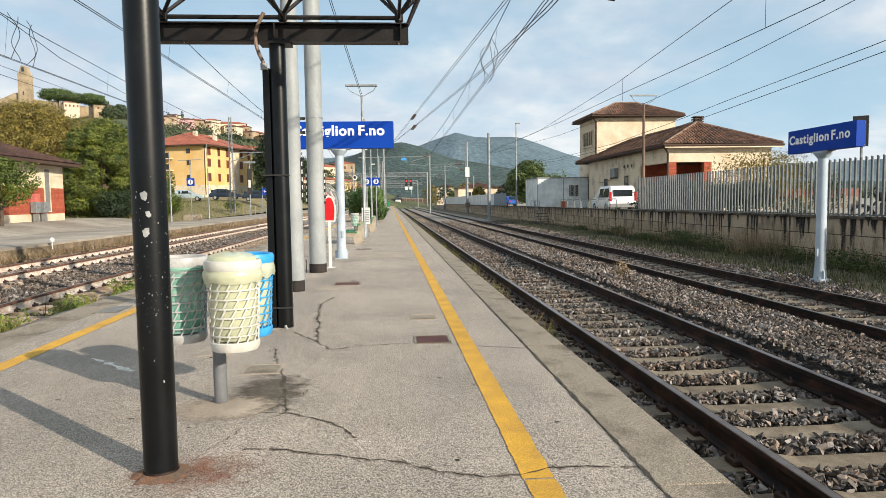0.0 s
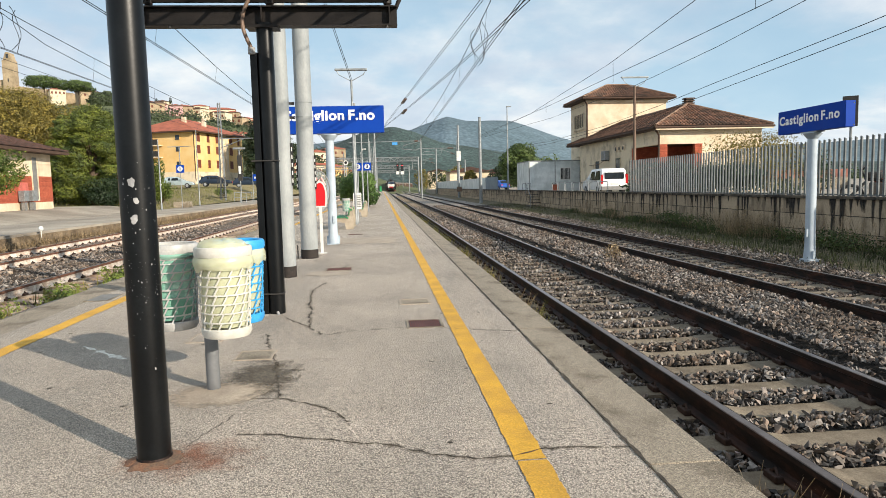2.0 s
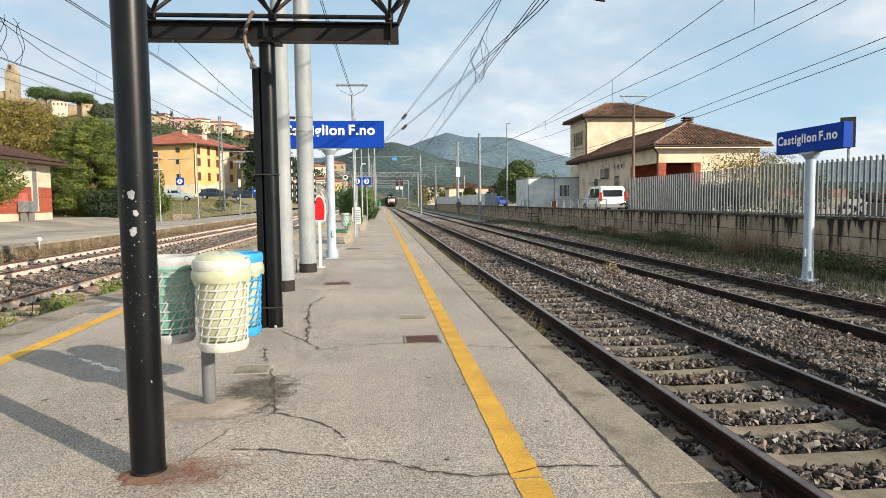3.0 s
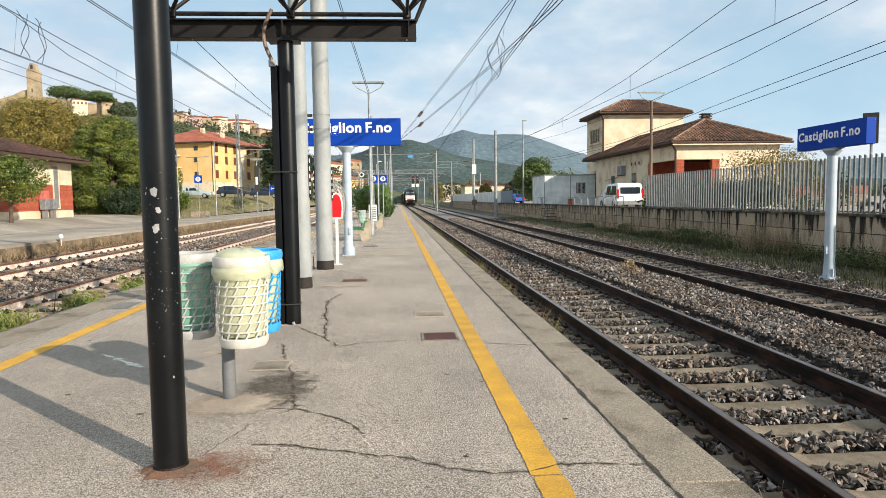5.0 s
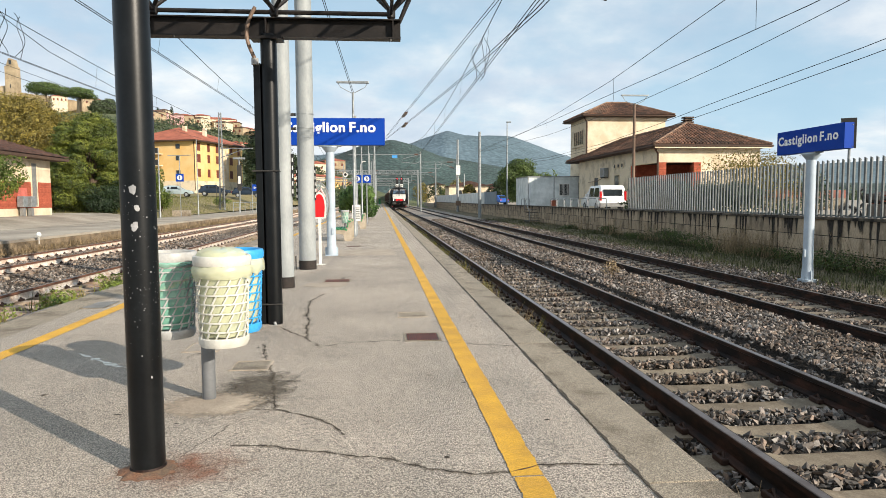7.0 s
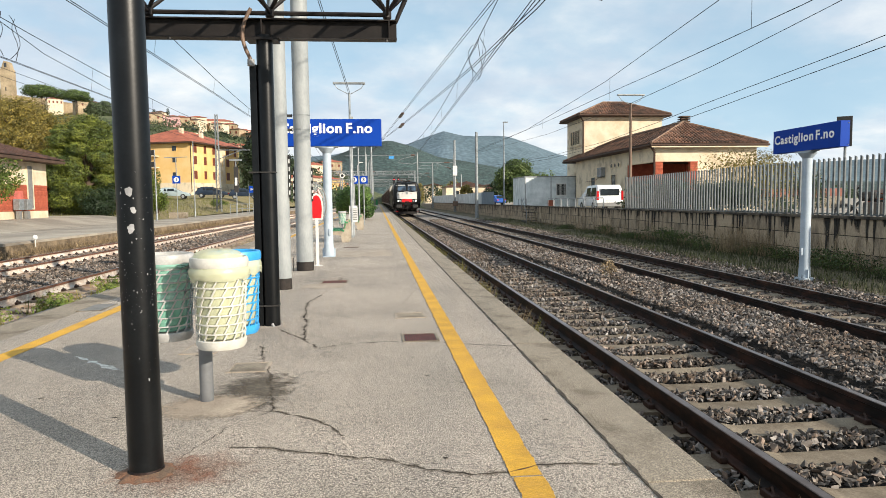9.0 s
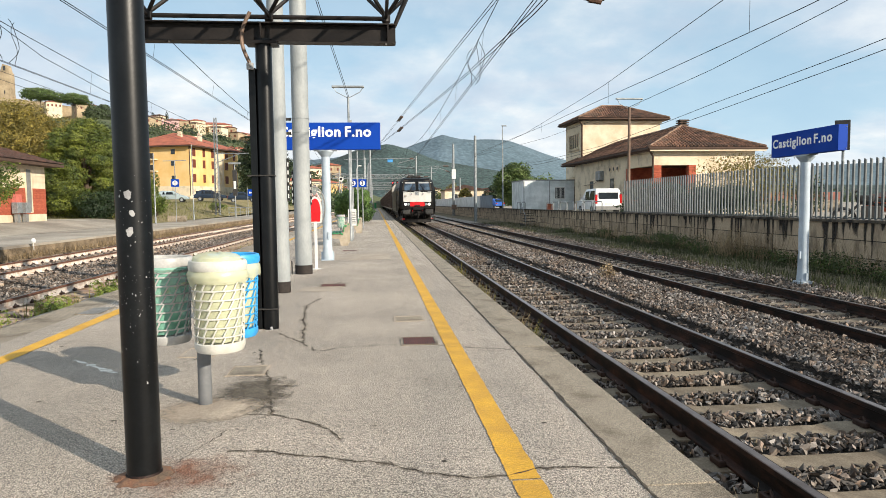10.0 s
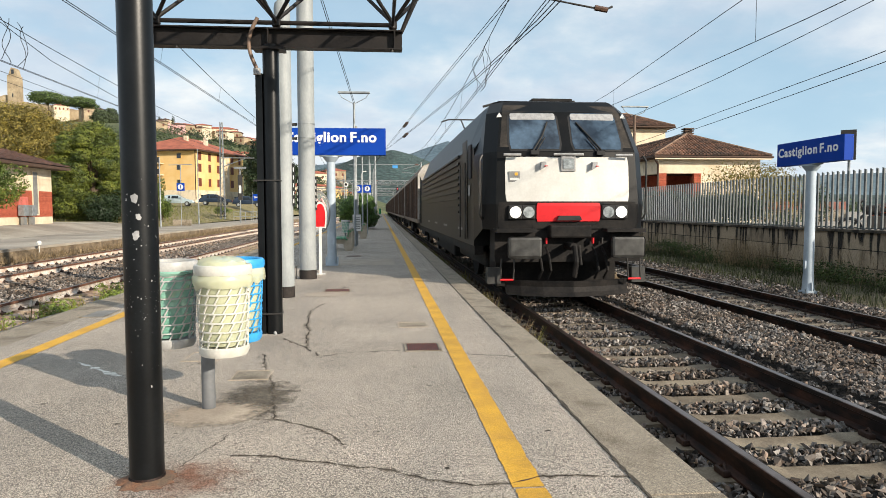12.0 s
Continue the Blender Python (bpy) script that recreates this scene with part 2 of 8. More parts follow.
MORTAR = fade(aggregate(mat("bedding_mortar", lin(196, 180, 160), 0.9, 0, lin(174, 158, 140), 3, 150, 0.15, 0.3, depth=0.004), 170, 0.7, 0.8, 1.15, 0.3, 0.003), 0.62, 1.0)
CRACKDIRT = mat("crack_dirt", lin(92, 82, 66), 0.95, 0, lin(116, 104, 88), 9, 90, 0.3, 0.3, alpha=0.28)
PALEMARK = mat("mottled_pale_mark", lin(226, 223, 214), 0.8, 0, lin(176, 168, 156), 16, 120, 0.2, 0.3, spread=(0.46, 0.60))
DIRT = mat("rusty_dirt", lin(128, 92, 70), 0.95, 0, lin(100, 84, 70), 14, 120, 0.3, 0.8, depth=0.008)
CRACK = mat("crack_tar", lin(50, 44, 38), 0.95, 0, lin(80, 72, 62), 14, 90, 0.3, 0.2)
YELLOW = aggregate(mat("yellow_line_paint", lin(222, 170, 52), 0.75, 0, lin(200, 152, 56), 3.0, 160, 0.14, 0.35, depth=0.003), 118, 0.80, 0.90, 1.10, 0.40, 0.005)
BALLAST = island_hue(island_hue(island_vary(mat("ballast_stone", lin(112, 109, 106), 0.85, 0, lin(92, 84, 76), 1.2, 30, 0.3, 0.2), 0.20, 2.4, 1.6), (1.0, 0.74, 0.58), 0.6), (0.86, 0.94, 1.0), 0.3)
# BED is near black between the loose stones; BED_FAR has the stones' tone.
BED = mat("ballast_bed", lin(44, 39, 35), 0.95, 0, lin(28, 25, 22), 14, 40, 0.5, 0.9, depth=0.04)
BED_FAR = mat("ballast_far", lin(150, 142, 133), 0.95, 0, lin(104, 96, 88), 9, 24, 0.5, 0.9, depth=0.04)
RAIL_RUST = mat("rusty_rail", lin(23, 17, 15), 0.6, 0, lin(70, 44, 33), 8, 60, 0.3, 0.2, spread=(0.45, 0.7), spec=0.25, stretch=(1, 0.3, 1))
RAIL_LIME = mat("limewashed_rail", lin(226, 218, 208), 0.8, 0, lin(190, 168, 150), 5, 60, 0.2, 0.2)
RAIL_HEAD = mat("rust_brown_head", lin(92, 58, 44), 0.7, 0.1, lin(120, 84, 66), 5, 60, 0.25, 0.1)
RAIL_TOP = mat("worn_rail_head", lin(120, 108, 102), 0.28, 0.9, lin(90, 74, 64), 3, 40, 0.1, 0.02)
SLEEPER = mat("concrete_sleeper", lin(130, 118, 100), 0.9, 0, lin(104, 92, 76), 4, 70, 0.22, 0.3, rand=0.14)
SLEEPER_DARK = mat("brown_stained_sleeper", lin(178, 160, 140), 0.9, 0, lin(122, 100, 84), 4, 70, 0.22, 0.3, rand=0.14)
CLIP = mat("rail_clip_iron", lin(62, 44, 36), 0.7, 0.4, None, 20, 80, 0.2, 0.1)
STREAK = mat("streaked_concrete", lin(100, 91, 78), 0.92, 0, lin(36, 32, 28), 2.6, 50, 0.2, 0.3, stretch=(1, 1, 0.16), spread=(0.42, 0.62), rand=0.2)


def drip(m):
    """Lets a water stain thin out to ragged threads at its sides and foot."""
    nt = m.node_tree
    p = nt.nodes["Principled BSDF"]
    tc = nt.nodes.new("ShaderNodeTexCoord")
    sp = nt.nodes.new("ShaderNodeSeparateXYZ")
    nt.links.new(tc.outputs["Generated"], sp.inputs[0])
    mp = nt.nodes.new("ShaderNodeMapping")
    mp.inputs["Scale"].default_value = (1, 1, 0.13)
    nt.links.new(tc.outputs["Object"], mp.inputs[0])
    ns = nt.nodes.new("ShaderNodeTexNoise")
    ns.inputs["Scale"].default_value, ns.inputs["Detail"].default_value, ns.inputs["Roughness"].default_value = 16, 5, 0.65
    nt.links.new(mp.outputs[0], ns.inputs["Vector"])
    last = ns.outputs[0]
    for src, mid, gain in ((sp.outputs[1], 0.5, -1.1), (sp.outputs[2], 1.0, -0.42)):
        d = nt.nodes.new("ShaderNodeMath")
        d.operation = "SUBTRACT"
        nt.links.new(src, d.inputs[0])
        d.inputs[1].default_value = mid
        a = nt.nodes.new("ShaderNodeMath")
        a.operation = "ABSOLUTE"
        nt.links.new(d.outputs[0], a.inputs[0])
        s = nt.nodes.new("ShaderNodeMath")
        s.operation = "MULTIPLY_ADD"
        nt.links.new(a.outputs[0], s.inputs[0])
        s.inputs[1].default_value = gain
        nt.links.new(last, s.inputs[2])
        last = s.outputs[0]
    mr = nt.nodes.new("ShaderNodeMapRange")
    mr.inputs[1].default_value, mr.inputs[2].default_value, mr.inputs[3].default_value, mr.inputs[4].default_value = -0.07, 0.20, 0.0, 0.94
    nt.links.new(last, mr.inputs[0])
    nt.links.new(mr.outputs[0], p.inputs["Alpha"])
    return m


DRIP = drip(mat("water_stain", lin(36, 32, 28), 0.9, 0, lin(58, 52, 46), 9, 60, 0.25, 0.1))
WALLPANEL = mat("precast_wall_panel", lin(170, 152, 128), 0.92, 0, lin(84, 74, 62), 2.4, 50, 0.2, 0.35, stretch=(1, 1, 0.3), spread=(0.48, 0.72), rand=0.12)
JOINTDARK = mat("dark_joint_backing", lin(34, 31, 28), 0.9, 0, lin(58, 52, 46), 9, 60, 0.25, 0.1)
PLATFORM_EDGE = mat("old_platform_edge", lin(140, 122, 98), 0.95, 0, lin(96, 82, 64), 2.2, 24, 0.4, 0.5, depth=0.03)
PAVING = mat("light_paving", lin(168, 159, 145), 0.92, 0, lin(136, 127, 115), 0.35, 30, 0.2, 0.3, detail=8)
BLACK = mat("black_enamel", lin(8, 10, 12), 0.36, 0, lin(20, 23, 25), 3, 60, 0.3, 0.03, spread=(0.45, 0.7), spec=0.3, detail=8)
DARKSTEEL = mat("dark_painted_steel", lin(25, 22, 21), 0.5, 0.1, lin(38, 34, 32), 4, 90, 0.2, 0.06, spec=0.3)
CHIP = mat("bare_primer", lin(158, 158, 158), 0.6, 0, None, 14, 90, 0.1, 0.05)
GREYPAINT = mat("grey_green_mast_paint", lin(156, 160, 160), 0.6, 0, lin(134, 139, 140), 2.2, 50, 0.06, 0.05, stretch=(1, 1, 0.4))
BITUMEN = mat("bitumen_foot", lin(26, 22, 20), 0.8, 0, lin(44, 37, 33), 7, 60, 0.2, 0.15)
GALV = mat("galvanised_steel", lin(150, 154, 155), 0.5, 0.35, lin(120, 125, 127), 6, 60, 0.1, 0.04)
PALEPOST = mat("pale_blue_grey_post", lin(178, 190, 200), 0.5, 0, lin(158, 171, 182), 2, 60, 0.06, 0.04)
SIGNBLUE = mat("sign_blue_film", lin(6, 56, 150), 0.6, 0, lin(8, 62, 158), 1, 30, 0.03, 0.0, spec=0.15)
SIGNNAVY = mat("sign_box_side", lin(10, 28, 92), 0.5, 0, None, 1, 30, 0.03, 0.0)
WHITE = mat("white_paint", lin(216, 216, 212), 0.5, 0, lin(200, 200, 196), 3, 60, 0.04, 0.02)
LETTER = mat("bright_white_lettering", lin(244, 245, 246), 0.5, 0, lin(238, 239, 240), 3, 60, 0.02, 0.0)
RED = mat("red_enamel", lin(214, 26, 34), 0.42, 0, lin(190, 22, 30), 3, 60, 0.06, 0.02)
GREY = mat("grey_plastic", lin(128, 128, 126), 0.5, 0, lin(112, 112, 110), 4, 60, 0.08, 0.05)
GREYPOST = mat("grey_plastic_post", lin(112, 114, 116), 0.45, 0, lin(98, 100, 102), 4, 60, 0.06, 0.03)
BINWHITE = mat("white_bin_plastic", lin(208, 206, 198), 0.42, 0, lin(192, 190, 180), 5, 60, 0.05, 0.03)
BINGREY = mat("grey_bin_plastic", lin(178, 178, 176), 0.45, 0, lin(158, 157, 154), 5, 60, 0.08, 0.03)
BINBLUE = mat("blue_bin_plastic", lin(58, 158, 220), 0.42, 0, lin(48, 142, 206), 5, 60, 0.06, 0.03)
CABLE = mat("brown_conduit", lin(122, 100, 84), 0.6, 0, None, 5, 60, 0.1, 0.03)
RUBBER = mat("black_rubber", lin(24, 24, 25), 0.7, 0, None, 6, 80, 0.15, 0.05)
GRATE = mat("rusty_grate", lin(120, 68, 58), 0.8, 0.2, lin(92, 54, 46), 20, 90, 0.3, 0.2)
IRON = mat("dark_iron", lin(60, 58, 56), 0.6, 0.3, None, 10, 80, 0.2, 0.1)
GREEN = mat("green_plastic", lin(46, 142, 88), 0.5, 0, None, 4, 60, 0.1, 0.04)
BENCH = mat("bench_concrete", lin(172, 160, 142), 0.9, 0, lin(148, 136, 118), 4, 60, 0.15, 0.2)
STUCCO = mat("cream_stucco", lin(222, 206, 182), 0.9, 0, lin(200, 182, 154), 0.8, 30, 0.07, 0.15)
STUCCO_OLD = mat("peeling_grey_stucco", lin(214, 199, 172), 0.92, 0, lin(168, 154, 132), 0.9, 20, 0.12, 0.2, spread=(0.5, 0.68), detail=7)
TILE = island_vary(mat("clay_roof_tile", lin(116, 84, 67), 0.9, 0, lin(76, 60, 50), 1.3, 30, 0.3, 0.3, rand=0.16), 0.65, 1.4)
TILE_DARK = island_vary(mat("dark_roof_tile", lin(84, 58, 50), 0.9, 0, lin(58, 45, 40), 1.3, 30, 0.3, 0.3), 0.7, 1.3)
RIDGE = mat("pale_ridge_tile", lin(150, 122, 100), 0.9, 0, lin(104, 82, 68), 3.0, 30, 0.3, 0.3)
EAVE = mat("dark_wood_eave", lin(78, 58, 46), 0.8, 0, None, 3, 40, 0.2, 0.1)
BRICK = mat("red_brick", lin(176, 92, 66), 0.9, 0, lin(150, 72, 52), 5, 40, 0.2, 0.25, rand=0.15)
OCHRE = mat("ochre_stucco", lin(222, 190, 134), 0.9, 0, lin(214, 174, 108), 0.3, 20, 0.06, 0.1)
ROOFRED = mat("orange_tile_roof", lin(168, 96, 72), 0.9, 0, lin(138, 78, 60), 0.8, 10, 0.25, 0.3)
SHUTTER = mat("brown_shutter", lin(110, 56, 40), 0.7, 0, None, 4, 40, 0.15, 0.1)
OPENING = mat("dim_window_glass", lin(40, 44, 48), 0.12, 0, lin(58, 62, 66), 1, 20, 0.1, 0.0)
FENCE = mat("dull_zinc_bars", lin(104, 109, 110), 0.55, 0.0, lin(82, 88, 90), 5, 60, 0.1, 0.03, rand=0.12)
CABIN = mat("cabin_sheet", lin(226, 232, 232), 0.5, 0, lin(192, 200, 200), 1, 30, 0.03, 0.02)
CARWHITE = mat("white_car_paint", lin(238, 240, 240), 0.22, 0, lin(214, 216, 216), 1, 30, 0.02, 0.0)
CARSILVER = mat("silver_car_paint", lin(176, 192, 196), 0.25, 0.3, None, 1, 30, 0.02, 0.0)
CARDARK = mat("dark_blue_car_paint", lin(44, 56, 72), 0.22, 0.2, None, 1, 30, 0.02, 0.0)
CARGLASS = mat("car_window", lin(28, 34, 38), 0.06, 0, None, 1, 20, 0.05, 0.0)
TAIL = mat("red_lamp_lens", lin(190, 20, 24), 0.2, 0, None, 3, 20, 0.05, 0.0)
WIRE = mat("dark_wire", lin(36, 38, 42), 0.6, 0.4, None, 3, 30, 0.05, 0.0)
INSUL = mat("brown_insulator", lin(96, 74, 62), 0.3, 0, None, 6, 30, 0.1, 0.0)
LOCO = mat("black_loco_paint", lin(10, 11, 12), 0.42, 0.0, lin(32, 28, 25), 0.9, 24, 0.2, 0.04, spread=(0.50, 0.80), spec=0.18, detail=7)
LOCOFRAME = mat("dirty_underframe", lin(15, 15, 16), 0.7, 0.0, lin(36, 33, 31), 3, 30, 0.3, 0.2, spec=0.2)
LOCODUST = mat("dusty_black_paint", lin(40, 37, 34), 0.6, 0.0, lin(66, 60, 54), 1.6, 24, 0.2, 0.05, spec=0.2, detail=7)
LOCOGREY = mat("grey_buffer_steel", lin(70, 70, 68), 0.5, 0.3, lin(48, 47, 46), 5, 40, 0.2, 0.05)
# Mottled blue in the glass colour stands for the sky reflected there.
SCREEN = mat("cab_glass_sky_tint", lin(36, 46, 58), 0.05, 0, lin(74, 92, 110), 1.5, 9, 0.15, 0.0)
LAMPON = glow("lit_headlamp", (1.0, 0.97, 0.9), 1.1)
FRONTWHITE = mat("white_front_paint", lin(200, 199, 194), 0.5, 0, lin(188, 186, 180), 2.2, 30, 0.04, 0.02, detail=7)
LENS = mat("clear_lamp_lens", lin(160, 166, 168), 0.1, 0, lin(108, 114, 116), 9, 40, 0.1, 0.03)
WAGON = mat("brown_wagon_side", lin(92, 68, 52), 0.7, 0, lin(66, 52, 44), 1.1, 18, 0.25, 0.1, stretch=(1, 1, 0.5))
WAGONROOF = mat("grey_wagon_roof", lin(126, 112, 98), 0.7, 0, lin(92, 80, 70), 0.8, 18, 0.2, 0.1)
WAGONEND = mat("pale_wagon_end", lin(186, 182, 174), 0.7, 0, lin(150, 142, 132), 1.6, 18, 0.15, 0.1)
LEAF = leaf_mat("green_leaves", lin(112, 126, 46), lin(66, 86, 32))
LEAF_DEEP = leaf_mat("deep_green_leaves", lin(122, 130, 44), lin(62, 78, 30), 0.15)
LEAF_PINE = leaf_mat("pine_needles", lin(104, 122, 62), lin(70, 90, 48))
LEAF_WEED = leaf_mat("weed_leaves", lin(84, 98, 46), lin(52, 68, 32))
LEAF_OLIVE = leaf_mat("olive_leaves", lin(140, 124, 52), lin(104, 96, 42), 0.15)
LEAF_DARK = leaf_mat("dark_leaves", lin(52, 70, 38), lin(34, 52, 30))
LEAF_HEDGE = leaf_mat("hedge_leaves", lin(100, 128, 58), lin(60, 90, 42))
EDGEGREEN = leaf_mat("bright_weed_leaves", lin(138, 150, 66), lin(94, 116, 48))
LEAF_FAR = leaf_mat("far_leaves", lin(84, 96, 62), lin(62, 76, 52), 0.1)
GRASS = leaf_mat("grass_blades", lin(74, 80, 42), lin(52, 60, 32))
EDGEWEED = leaf_mat("yellowing_weeds", lin(140, 132, 56), lin(100, 104, 46))
STRAW = leaf_mat("dry_stalks", lin(158, 138, 106), lin(128, 110, 82))
BARK = mat("bark", lin(96, 80, 66), 0.9, 0, lin(70, 58, 48), 8, 40, 0.3, 0.4)
LAWN = leaf_mat("lawn_blades", lin(128, 124, 66), lin(98, 102, 50))
VERGE = mat("weedy_earth", lin(78, 72, 50), 0.95, 0, lin(104, 93, 70), 0.9, 20, 0.4, 0.6, depth=0.04)
SOIL = mat("grassy_soil", lin(112, 106, 66), 0.95, 0, lin(136, 122, 90), 0.5, 8, 0.35, 0.5, depth=0.05)
FIELD = mat("far_ground", lin(118, 116, 84), 0.95, 0, lin(96, 102, 64), 0.02, 0.6, 0.2, 0.0)
HILLWOOD = mat("near_hill_scrub", lin(92, 96, 58), 0.95, 0, lin(66, 74, 46), 0.03, 0.4, 0.35, 0.8, depth=1.5)
STONEWALL = mat("old_stone", lin(176, 158, 130), 0.92, 0, lin(140, 124, 100), 0.2, 2, 0.2, 0.3, depth=0.3)
# Distance haze is mixed into these hill colours, bluer and paler with range.
HILLFAR = aggregate(mat("wooded_hill_haze_tint", lin(66, 86, 84), 1.0, 0, lin(46, 64, 60), 0.006, 0.10, 0.3, 0.4, depth=5.0, detail=7), 0.12, 0.66, 0.76, 1.22, 0.8, 4.0)
HILLFAR2 = aggregate(mat("mountain_haze_tint", lin(96, 115, 126), 1.0, 0, lin(80, 99, 108), 0.003, 0.05, 0.15, 0.2, depth=6.0, detail=7), 0.045, 0.86, 0.90, 1.08, 0.5, 7.0)
BAG_Y = glass_mat("pale_yellow_bag", lin(212, 214, 180), 0.30, 0.62)
BAG_G = glass_mat("green_bag", lin(140, 196, 176), 0.25, 0.6)
CLEAR = glass_mat("clear_plastic_disc", lin(190, 196, 198), 0.08, 0.20)
PINK = mat("faded_pink_print", lin(220, 176, 172), 0.6, 0, None, 6, 40, 0.1, 0.0)


# ---- mesh helpers ----
def box(bm, x0, x1, y0, y1, z0, z1, bev=0.0):
    v = [bm.verts.new((x, y, z)) for x in (x0, x1) for y in (y0, y1) for z in (z0, z1)]
    fs = [bm.faces.new([v[i] for i in f]) for f in ((0, 1, 3, 2), (4, 6, 7, 5), (0, 4, 5, 1), (2, 3, 7, 6), (0, 2, 6, 4), (1, 5, 7, 3))]
    if bev:
        es = list({e for f in fs for e in f.edges})
        bmesh.ops.bevel(bm, geom=es, offset=bev, segments=2, affect="EDGES", profile=0.5)


def ring_loft(bm, rings, caps=True, closed=True):
    """Joins rings of points, each of the same count, into a skin."""
    rows = [[bm.verts.new(p) for p in r] for r in rings]
    n = len(rows[0])
    for a, b in zip(rows, rows[1:]):
        for i in range(n if closed else n - 1):
            j = (i + 1) % n
            bm.faces.new((a[i], a[j], b[j], b[i]))
    if caps and closed:
        bm.faces.new(rows[0][::-1])
        bm.faces.new(rows[-1])
    return rows


def tube(bm, pts, r, seg=8, r1=None):
    """A round bar along a line of points."""
    pts = [Vector(p) for p in pts]
    rings = []
    side = None
    for i, p in enumerate(pts):
        d = (pts[min(i + 1, len(pts) - 1)] - pts[max(i - 1, 0)]).normalized()
        if side is None:
            side = d.cross(Vector((0, 0, 1)) if abs(d.z) < 0.9 else Vector((1, 0, 0))).normalized()
        side = (side - d * side.dot(d)).normalized()
        w = d.cross(side)
        rr = r if r1 is None else r + (r1 - r) * i / (len(pts) - 1)
        rings.append([p + (side * math.cos(a) + w * math.sin(a)) * rr for a in (2 * math.pi * k / seg for k in range(seg))])
    ring_loft(bm, rings)


def lathe(bm, prof, seg=24, cx=0.0, cy=0.0, caps=True):
    ring_loft(bm, [[(cx + r * math.cos(a), cy + r * math.sin(a), z) for a in (2 * math.pi * k / seg for k in range(seg))] for r, z in prof], caps)


def prism(bm, outline, y0, y1):
    """An outline in x and z pushed along y."""
    ring_loft(bm, [[(x, y0, z) for x, z in outline], [(x, y1, z) for x, z in outline]])


def finish(bm, name, material, smooth=False):
    bmesh.ops.recalc_face_normals(bm, faces=bm.faces)
    me = bpy.data.meshes.new(name)
    if smooth:
        for f in bm.faces:
            f.smooth = True
        for e in bm.edges:
            if len(e.link_faces) == 2 and e.calc_face_angle() > 0.6:
                e.smooth = False
    bm.to_mesh(me)
    bm.free()
    me.materials.append(material)
    return me


def part(name, bm, material, parent=None, label="", smooth=False):
    """Links a bmesh, or a mesh made before, as one object under a thing."""
    me = bm if isinstance(bm, bpy.types.Mesh) else finish(bm, name, material, smooth)
    ob = new(name, me)
    if parent is not None:
        ob.parent = parent
    if label:
        ob["label"] = label
    return ob


def thing(name, label, category, m=None, group="", kind=""):
    ob = new(name)
    if m is not None:
        ob.matrix_basis = m
    return tagged(ob, label, category, group, kind)


def solid(name, bm, material, label, category, kind="", m=None, group="", smooth=False):
    """A thing of one mesh."""
    ob = part(name, bm, material, None, "", smooth)
    if m is not None:
        ob.matrix_basis = m
    return tagged(ob, label, category, group, kind)


def made(fn, *args, **kw):
    bm = bmesh.new()
    fn(bm, *args, **kw)
    return bm


def boxes(*dims, bev=0.0):
    bm = bmesh.new()
    for d in dims:
        box(bm, *d, bev=bev)
    return bm


def tubes(*lines, seg=8):
    bm = bmesh.new()
    for pts, r in lines:
        tube(bm, pts, r, seg)
    return bm


def text_bm(words, size, depth=0.004, align="CENTER", bold=0.0, space=1.0):
    cu = bpy.data.curves.new("lettering", "FONT")
    cu.body, cu.size, cu.extrude, cu.align_x, cu.align_y, cu.offset = words, size, depth, align, "CENTER", bold
    cu.space_character = space
    ob = bpy.data.objects.new("lettering", cu)
    scene.collection.objects.link(ob)
    me = bpy.data.meshes.new_from_object(ob.evaluated_get(bpy.context.evaluated_depsgraph_get()))
    bpy.data.objects.remove(ob)
    bm = bmesh.new()
    bm.from_mesh(me)
    bpy.data.meshes.remove(me)
    bmesh.ops.rotate(bm, verts=bm.verts, cent=(0, 0, 0), matrix=Matrix.Rotation(math.pi / 2, 3, "X"))
    return bm


def fast_mesh(name, verts, faces, material):
    """A mesh from arrays; all faces have as many corners as the array is wide."""
    me = bpy.data.meshes.new(name)
    n, k = faces.shape
    me.vertices.add(len(verts))
    me.vertices.foreach_set("co", verts.astype(np.float32).ravel())
    me.loops.add(n * k)
    me.loops.foreach_set("vertex_index", faces.astype(np.int32).ravel())
    me.polygons.add(n)
    me.polygons.foreach_set("loop_start", np.arange(0, n * k, k, dtype=np.int32))
    me.update(calc_edges=True)
    me.validate()
    me.shade_flat()
    me.materials.append(material)
    return me


RNG = np.random.default_rng(7)


def scatter(shape_v, shape_f, spots, sizes, squash=0.7):
    """Copies a small shape to many spots, each turned, sized and stretched at random."""
    n, k = len(spots), len(shape_v)
    q = RNG.normal(size=(n, 4))
    q /= np.linalg.norm(q, axis=1, keepdims=True)
    w, x, y, z = q.T
    rot = np.stack([np.stack([1 - 2 * (y * y + z * z), 2 * (x * y - z * w), 2 * (x * z + y * w)], 1),
                    np.stack([2 * (x * y + z * w), 1 - 2 * (x * x + z * z), 2 * (y * z - x * w)], 1),
                    np.stack([2 * (x * z - y * w), 2 * (y * z + x * w), 1 - 2 * (x * x + y * y)], 1)], 1)
    ax = RNG.uniform(squash, 1.25, size=(n, 1, 3))
    v = np.einsum("nij,nkj->nki", rot, shape_v[None] * ax) * sizes[:, None, None] + spots[:, None, :]
    f = shape_f[None] + (np.arange(n) * k)[:, None, None]
    return v.reshape(-1, 3), f.reshape(-1, shape_f.shape[1])


